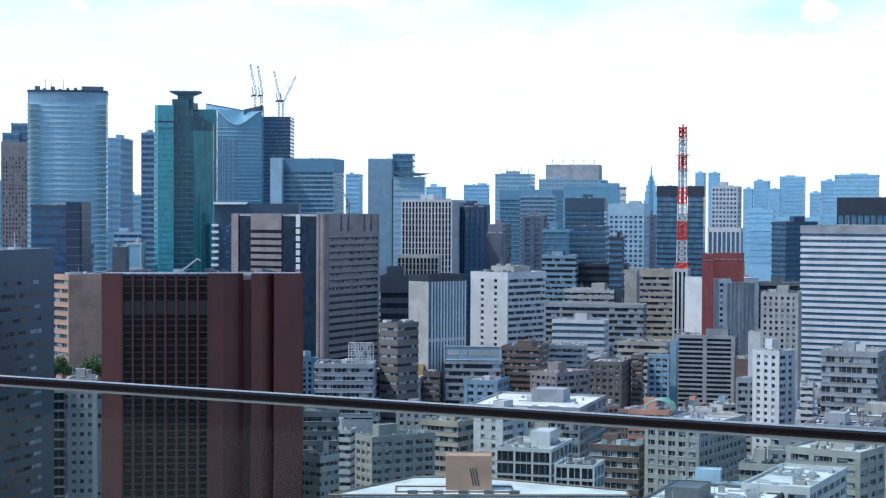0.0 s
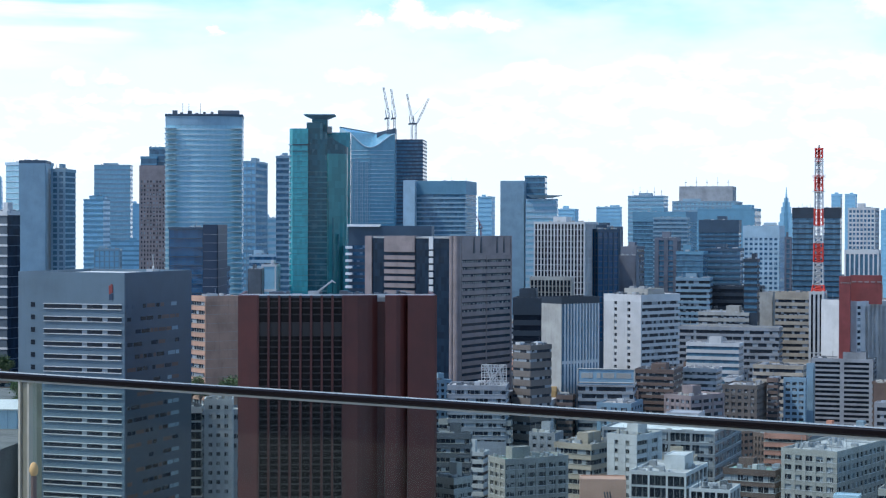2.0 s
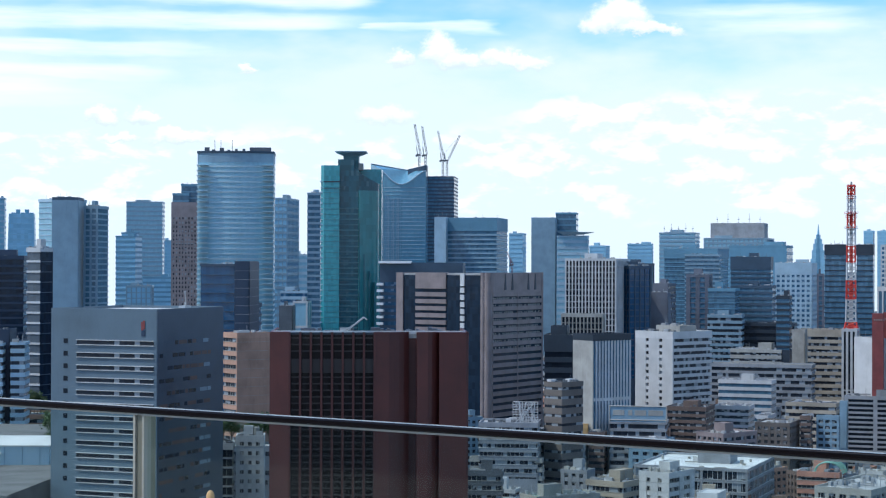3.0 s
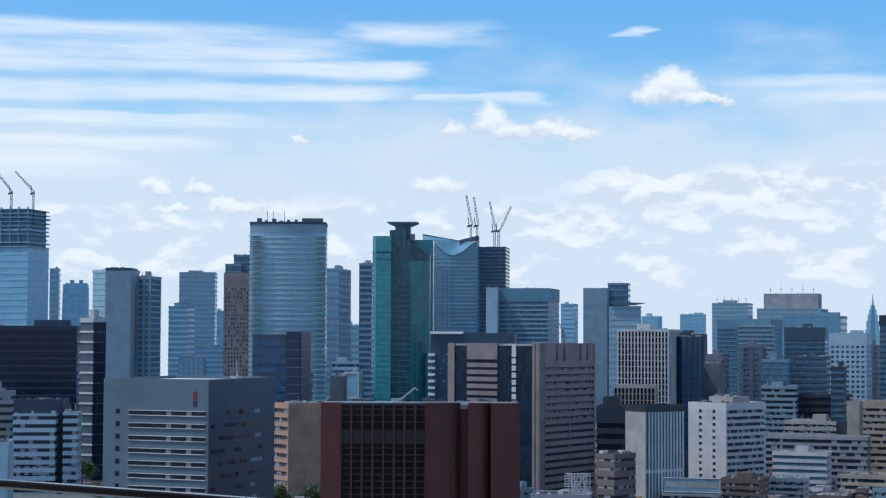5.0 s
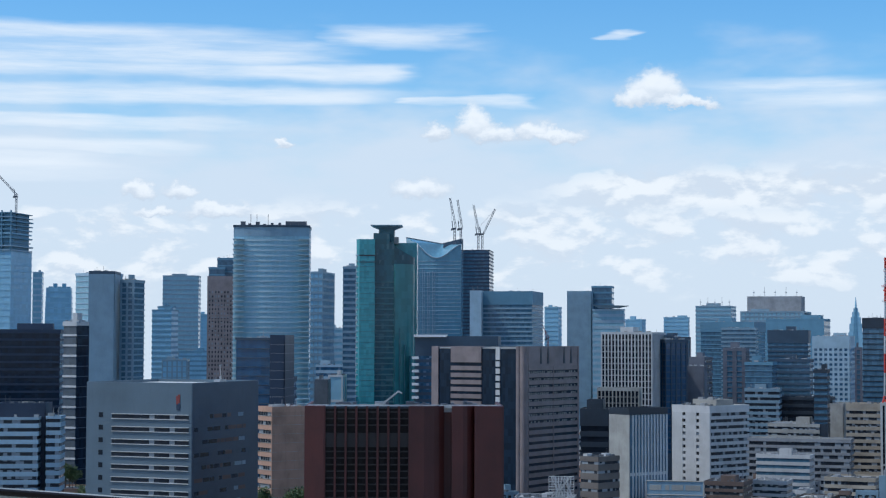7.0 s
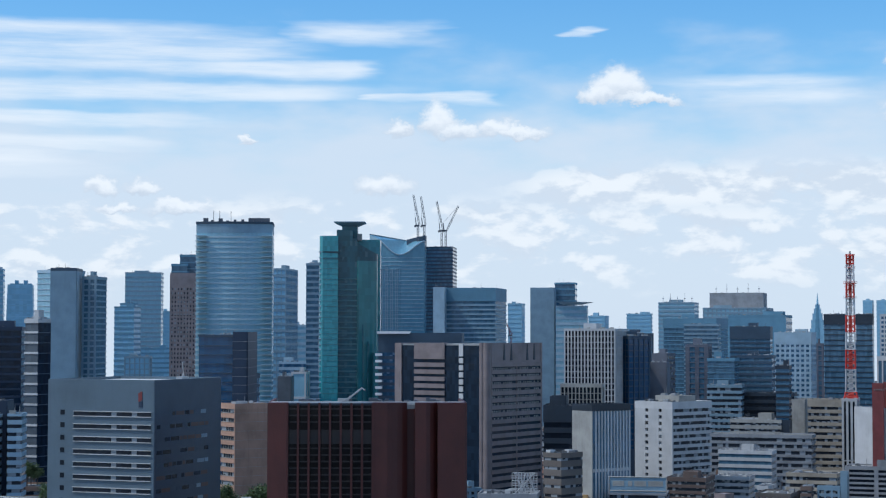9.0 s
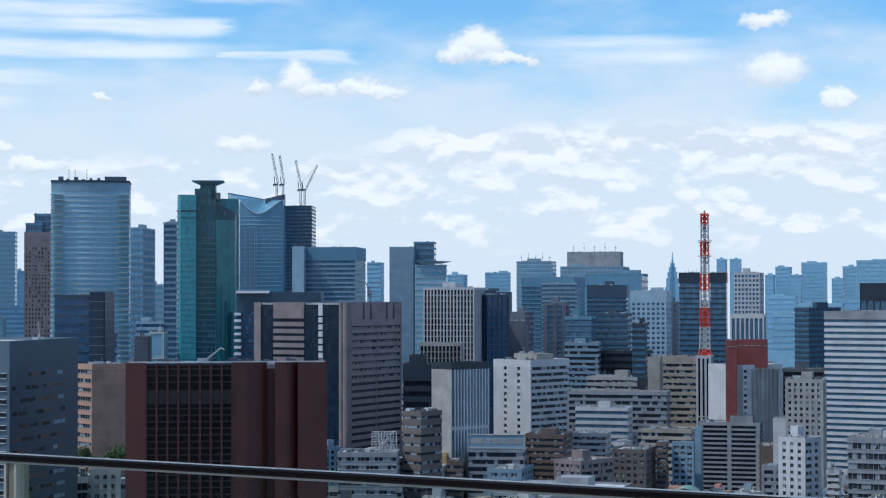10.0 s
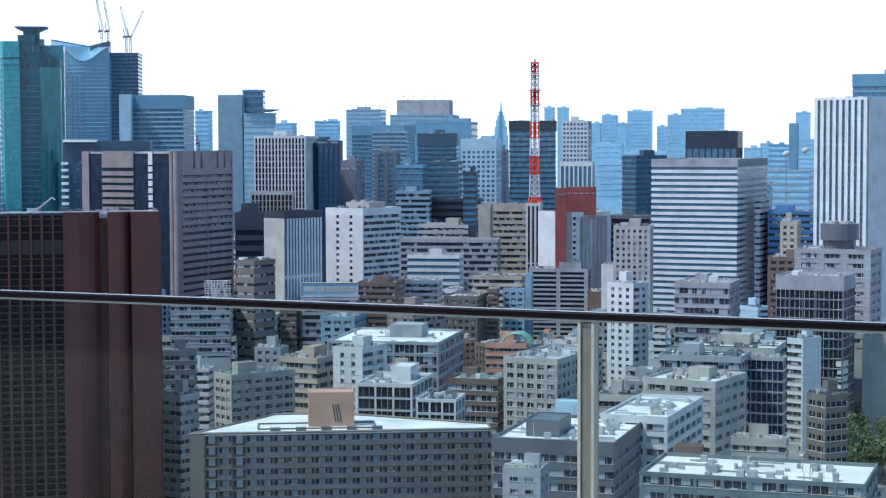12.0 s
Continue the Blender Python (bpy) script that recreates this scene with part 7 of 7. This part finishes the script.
STOCK = []
srng = random.Random(21)
KINDS = (("offwhite", "home", "cream"), ("white", "home", "white"), ("umber", "dark", "dark umber"), ("tan", "dark", "tan tiled"), ("grey", "home", "grey"), ("beige", "home", "beige tiled"), ("grey", "dark", "grey concrete"), ("brown", "home", "brown tiled"),
         ("paleblue", "dark", "pale blue"), ("white", "dark", "white panelled"), ("tan", "home", "tan brick"), ("offwhite", "dark", "pale grey"), ("bluegrey", "blue", "blue grey"),
         ("salmon", "home", "salmon"), ("darkgrey", "dark", "dark grey"), ("offwhite", "home", "cream"), ("white", "home", "white"))
for k in range(44):
    wname, gname, word = KINDS[k % len(KINDS)]
    floors = 2 + k % 13
    a, b2 = srng.uniform(9, 18), srng.uniform(9, 17)
    fh = srng.uniform(2.9, 3.5)
    ob = block("low_building", 0, 0, 0, a, b2, floors * fh + 1.6, label=word + " low city building with a flat roof", cat="building", group="low city buildings", wall=wname, glass=gname,
               fh=fh, band=srng.uniform(0.42, 0.6), pier=srng.choice((0.0, a / 2, a / 3)), pierw=srng.uniform(0.8, 2.0), pier_r=srng.choice((0.0, b2 / 2)), proud=0.4, top=1.5,
               roof=srng.choice(("light", "grey", "white", "green", "light")), gear=srng.randint(1, 2), blank=srng.choice(("", "", "", "R", "F")), tank=k % 5 == 0)
    PLACED.pop()
    STOCK.append((floors * fh + 1.6, a, b2, ob))
SMALL = []
for k in range(26):
    wname, gname, word = KINDS[(k * 5 + 3) % len(KINDS)]
    floors = 4 + k % 12
    a, b2 = srng.uniform(16, 34), srng.uniform(14, 26)
    ob = block("mid_building", 0, 0, 0, a, b2, floors * 3.6 + 1.6, label=word + " city block in the middle distance", cat="building", group="middle distance buildings", wall=wname, glass=gname,
               fh=3.6, far=True, band=0.5, proud=0.4, top=2.5, room=k % 2 == 0, roof=srng.choice(("light", "grey", "white")), gear=1)
    PLACED.pop()
    SMALL.append((floors * 3.6 + 1.6, a, b2, ob))
LIGHT = []
BRIGHT = (("white", "home", "white"), ("offwhite", "dark", "cream"), ("beige", "home", "beige"), ("white", "dark", "white panelled"), ("paleblue", "dark", "pale blue"), ("white", "home", "white"), ("tan", "home", "tan"),
          ("grey", "dark", "grey"), ("offwhite", "home", "cream"), ("brown", "home", "brown tiled"), ("white", "dark", "white"), ("bluegrey", "dark", "blue grey"), ("salmon", "home", "salmon"))
for k in range(60):
    wname, gname, word = BRIGHT[k % len(BRIGHT)]
    floors = 3 + (k * 5) % 12
    a, b2 = srng.uniform(7, 15), srng.uniform(7, 13)
    ob = block("low_building", 0, 0, 0, a, b2, floors * 3.2 + 1.6, label=word + " city building among others", cat="building", group="low city buildings", wall=wname, glass=gname,
               fh=3.2, band=srng.uniform(0.4, 0.6), pier=(0.0, a / 2, a / 3, a / 4)[k % 4], pierw=srng.uniform(0.6, 1.6), pier_r=(0.0, b2 / 2)[k % 2], proud=0.4, top=1.8, far=True,
               roof=srng.choice(("light", "white", "white", "white", "green")), gear=1 + k % 3, room=k % 2 == 0, blank=("", "", "R", "", "F")[k % 5], tank=k % 6 == 0)
    PLACED.pop()
    LIGHT.append((floors * 3.2 + 1.6, a, b2, ob))
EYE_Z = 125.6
USED = set()


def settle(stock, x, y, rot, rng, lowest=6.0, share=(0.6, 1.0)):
    """Stands a stock building at x, y if there is room, its height capped by camera sight lines to what shows behind
    it; says whether it did.
    """
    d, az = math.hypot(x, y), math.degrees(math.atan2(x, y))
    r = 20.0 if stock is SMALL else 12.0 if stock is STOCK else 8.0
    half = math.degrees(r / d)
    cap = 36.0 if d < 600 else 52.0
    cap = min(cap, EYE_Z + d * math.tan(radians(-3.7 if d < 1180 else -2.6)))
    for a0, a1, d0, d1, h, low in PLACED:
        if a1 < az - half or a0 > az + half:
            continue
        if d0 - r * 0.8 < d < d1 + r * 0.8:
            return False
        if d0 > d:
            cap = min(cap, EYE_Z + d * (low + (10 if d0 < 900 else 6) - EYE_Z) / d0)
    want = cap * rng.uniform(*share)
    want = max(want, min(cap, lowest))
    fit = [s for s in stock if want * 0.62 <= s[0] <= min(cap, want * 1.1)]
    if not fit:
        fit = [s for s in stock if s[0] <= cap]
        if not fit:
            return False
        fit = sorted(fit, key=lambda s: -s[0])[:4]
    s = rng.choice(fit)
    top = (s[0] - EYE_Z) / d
    # left out where nearer blocks hide it from the camera
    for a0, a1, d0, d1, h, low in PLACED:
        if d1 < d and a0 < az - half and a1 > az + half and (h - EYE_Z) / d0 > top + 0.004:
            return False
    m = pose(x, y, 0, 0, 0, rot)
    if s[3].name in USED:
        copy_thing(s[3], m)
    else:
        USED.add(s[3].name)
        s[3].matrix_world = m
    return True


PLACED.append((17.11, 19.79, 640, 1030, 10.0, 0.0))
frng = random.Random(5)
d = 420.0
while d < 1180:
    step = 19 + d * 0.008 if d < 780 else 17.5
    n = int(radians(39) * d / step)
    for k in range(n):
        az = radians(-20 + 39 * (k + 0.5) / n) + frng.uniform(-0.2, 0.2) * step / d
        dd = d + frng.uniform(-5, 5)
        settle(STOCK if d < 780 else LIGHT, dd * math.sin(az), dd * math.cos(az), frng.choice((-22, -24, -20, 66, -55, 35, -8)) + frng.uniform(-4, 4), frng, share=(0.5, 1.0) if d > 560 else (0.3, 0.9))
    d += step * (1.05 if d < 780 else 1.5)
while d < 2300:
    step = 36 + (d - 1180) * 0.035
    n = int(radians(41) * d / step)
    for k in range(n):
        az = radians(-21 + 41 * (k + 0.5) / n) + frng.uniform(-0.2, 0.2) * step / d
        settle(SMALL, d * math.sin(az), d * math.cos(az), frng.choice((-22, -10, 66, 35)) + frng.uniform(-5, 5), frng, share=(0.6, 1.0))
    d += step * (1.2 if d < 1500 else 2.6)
for s in STOCK + SMALL + LIGHT:
    if s[3].name not in USED:
        for o in (*s[3].children_recursive, s[3]):
            bpy.data.objects.remove(o)

first = leafy_tree(random.Random(4))
spots = [(245, 756, 0.0), (212, 687, 0.0), (204, 650, 0.0), (219, 693, 0.0), (235, 725, 0.0), (244, 750, 0.0), (248, 785, 0.0), (232, 751, 0.0), (236, 728, 0.0), (210, 669, 0.0), (270, 795, 0.0), (241, 752, 0.0), (268, 781, 0.0), (200, 642, 0.0), (247, 785, 0.0), (221, 707, 0.0), (249, 719, 0.0), (230, 684, 0.0), (259, 773, 0.0), (236, 764, 0.0), (262, 755, 0.0), (246, 769, 0.0), (222, 712, 0.0), (234, 679, 0.0), (210, 656, 0.0), (232, 752, 0.0), (215, 680, 0.0), (210, 641, 0.0), (217, 656, 0.0), (249, 751, 0.0), (220, 706, 0.0), (235, 701, 0.0), (226, 727, 0.0), (240, 719, 0.0), (252, 728, 0.0), (224, 652, 0.0), (243, 773, 0.0), (214, 661, 0.0), (237, 688, 0.0), (255, 754, 0.0), (294, 940, 0.0), (302, 928, 0.0), (309, 894, 0.0), (272, 828, 0.0), (286, 895, 0.0), (314, 938, 0.0), (268, 828, 0.0), (307, 958, 0.0), (282, 889, 0.0), (281, 817, 0.0), (319, 961, 0.0), (287, 903, 0.0), (286, 834, 0.0), (306, 931, 0.0), (296, 887, 0.0), (284, 895, 0.0), (288, 891, 0.0), (306, 946, 0.0), (291, 862, 0.0), (284, 858, 0.0), (284, 871, 0.0), (291, 872, 0.0), (303, 927, 0.0), (310, 956, 0.0), (295, 933, 0.0), (287, 883, 0.0), (298, 895, 0.0), (266, 818, 0.0), (291, 929, 0.0), (303, 923, 0.0), (316, 916, 0.0), (271, 868, 0.0), (282, 852, 0.0), (330, 956, 0.0), (-271, 840, 54.0), (-272, 837, 54.0), (-269, 843, 54.0), (-272, 833, 54.0), (-274, 836, 54.0), (-274, 836, 54.0), (-268, 835, 54.0)]
wood = random.Random(17)
spots += [(wood.uniform(-222, -182), wood.uniform(688, 735), DECK_Z) for k in range(16)] + [(wood.uniform(-149, -114), wood.uniform(682, 690), 56.1) for k in range(9)] + [(wood.uniform(-206, -184), wood.uniform(640, 658), DECK_Z) for k in range(6)]
for k, (x, y, z) in enumerate(spots):
    if z == 0.0 and 226 < x < 258 and 712 < y < 746:
        y -= 34
    m = pose(x, y, z, 0, 0, k * 77) @ Matrix.Scale((1.55 if x > 0 and y < 800 else 1.0) + 0.25 * math.sin(k * 1.7), 4)
    if k == 0:
        first.matrix_world = m
    else:
        t2 = copy_thing(first, m)
        t2.matrix_world = m
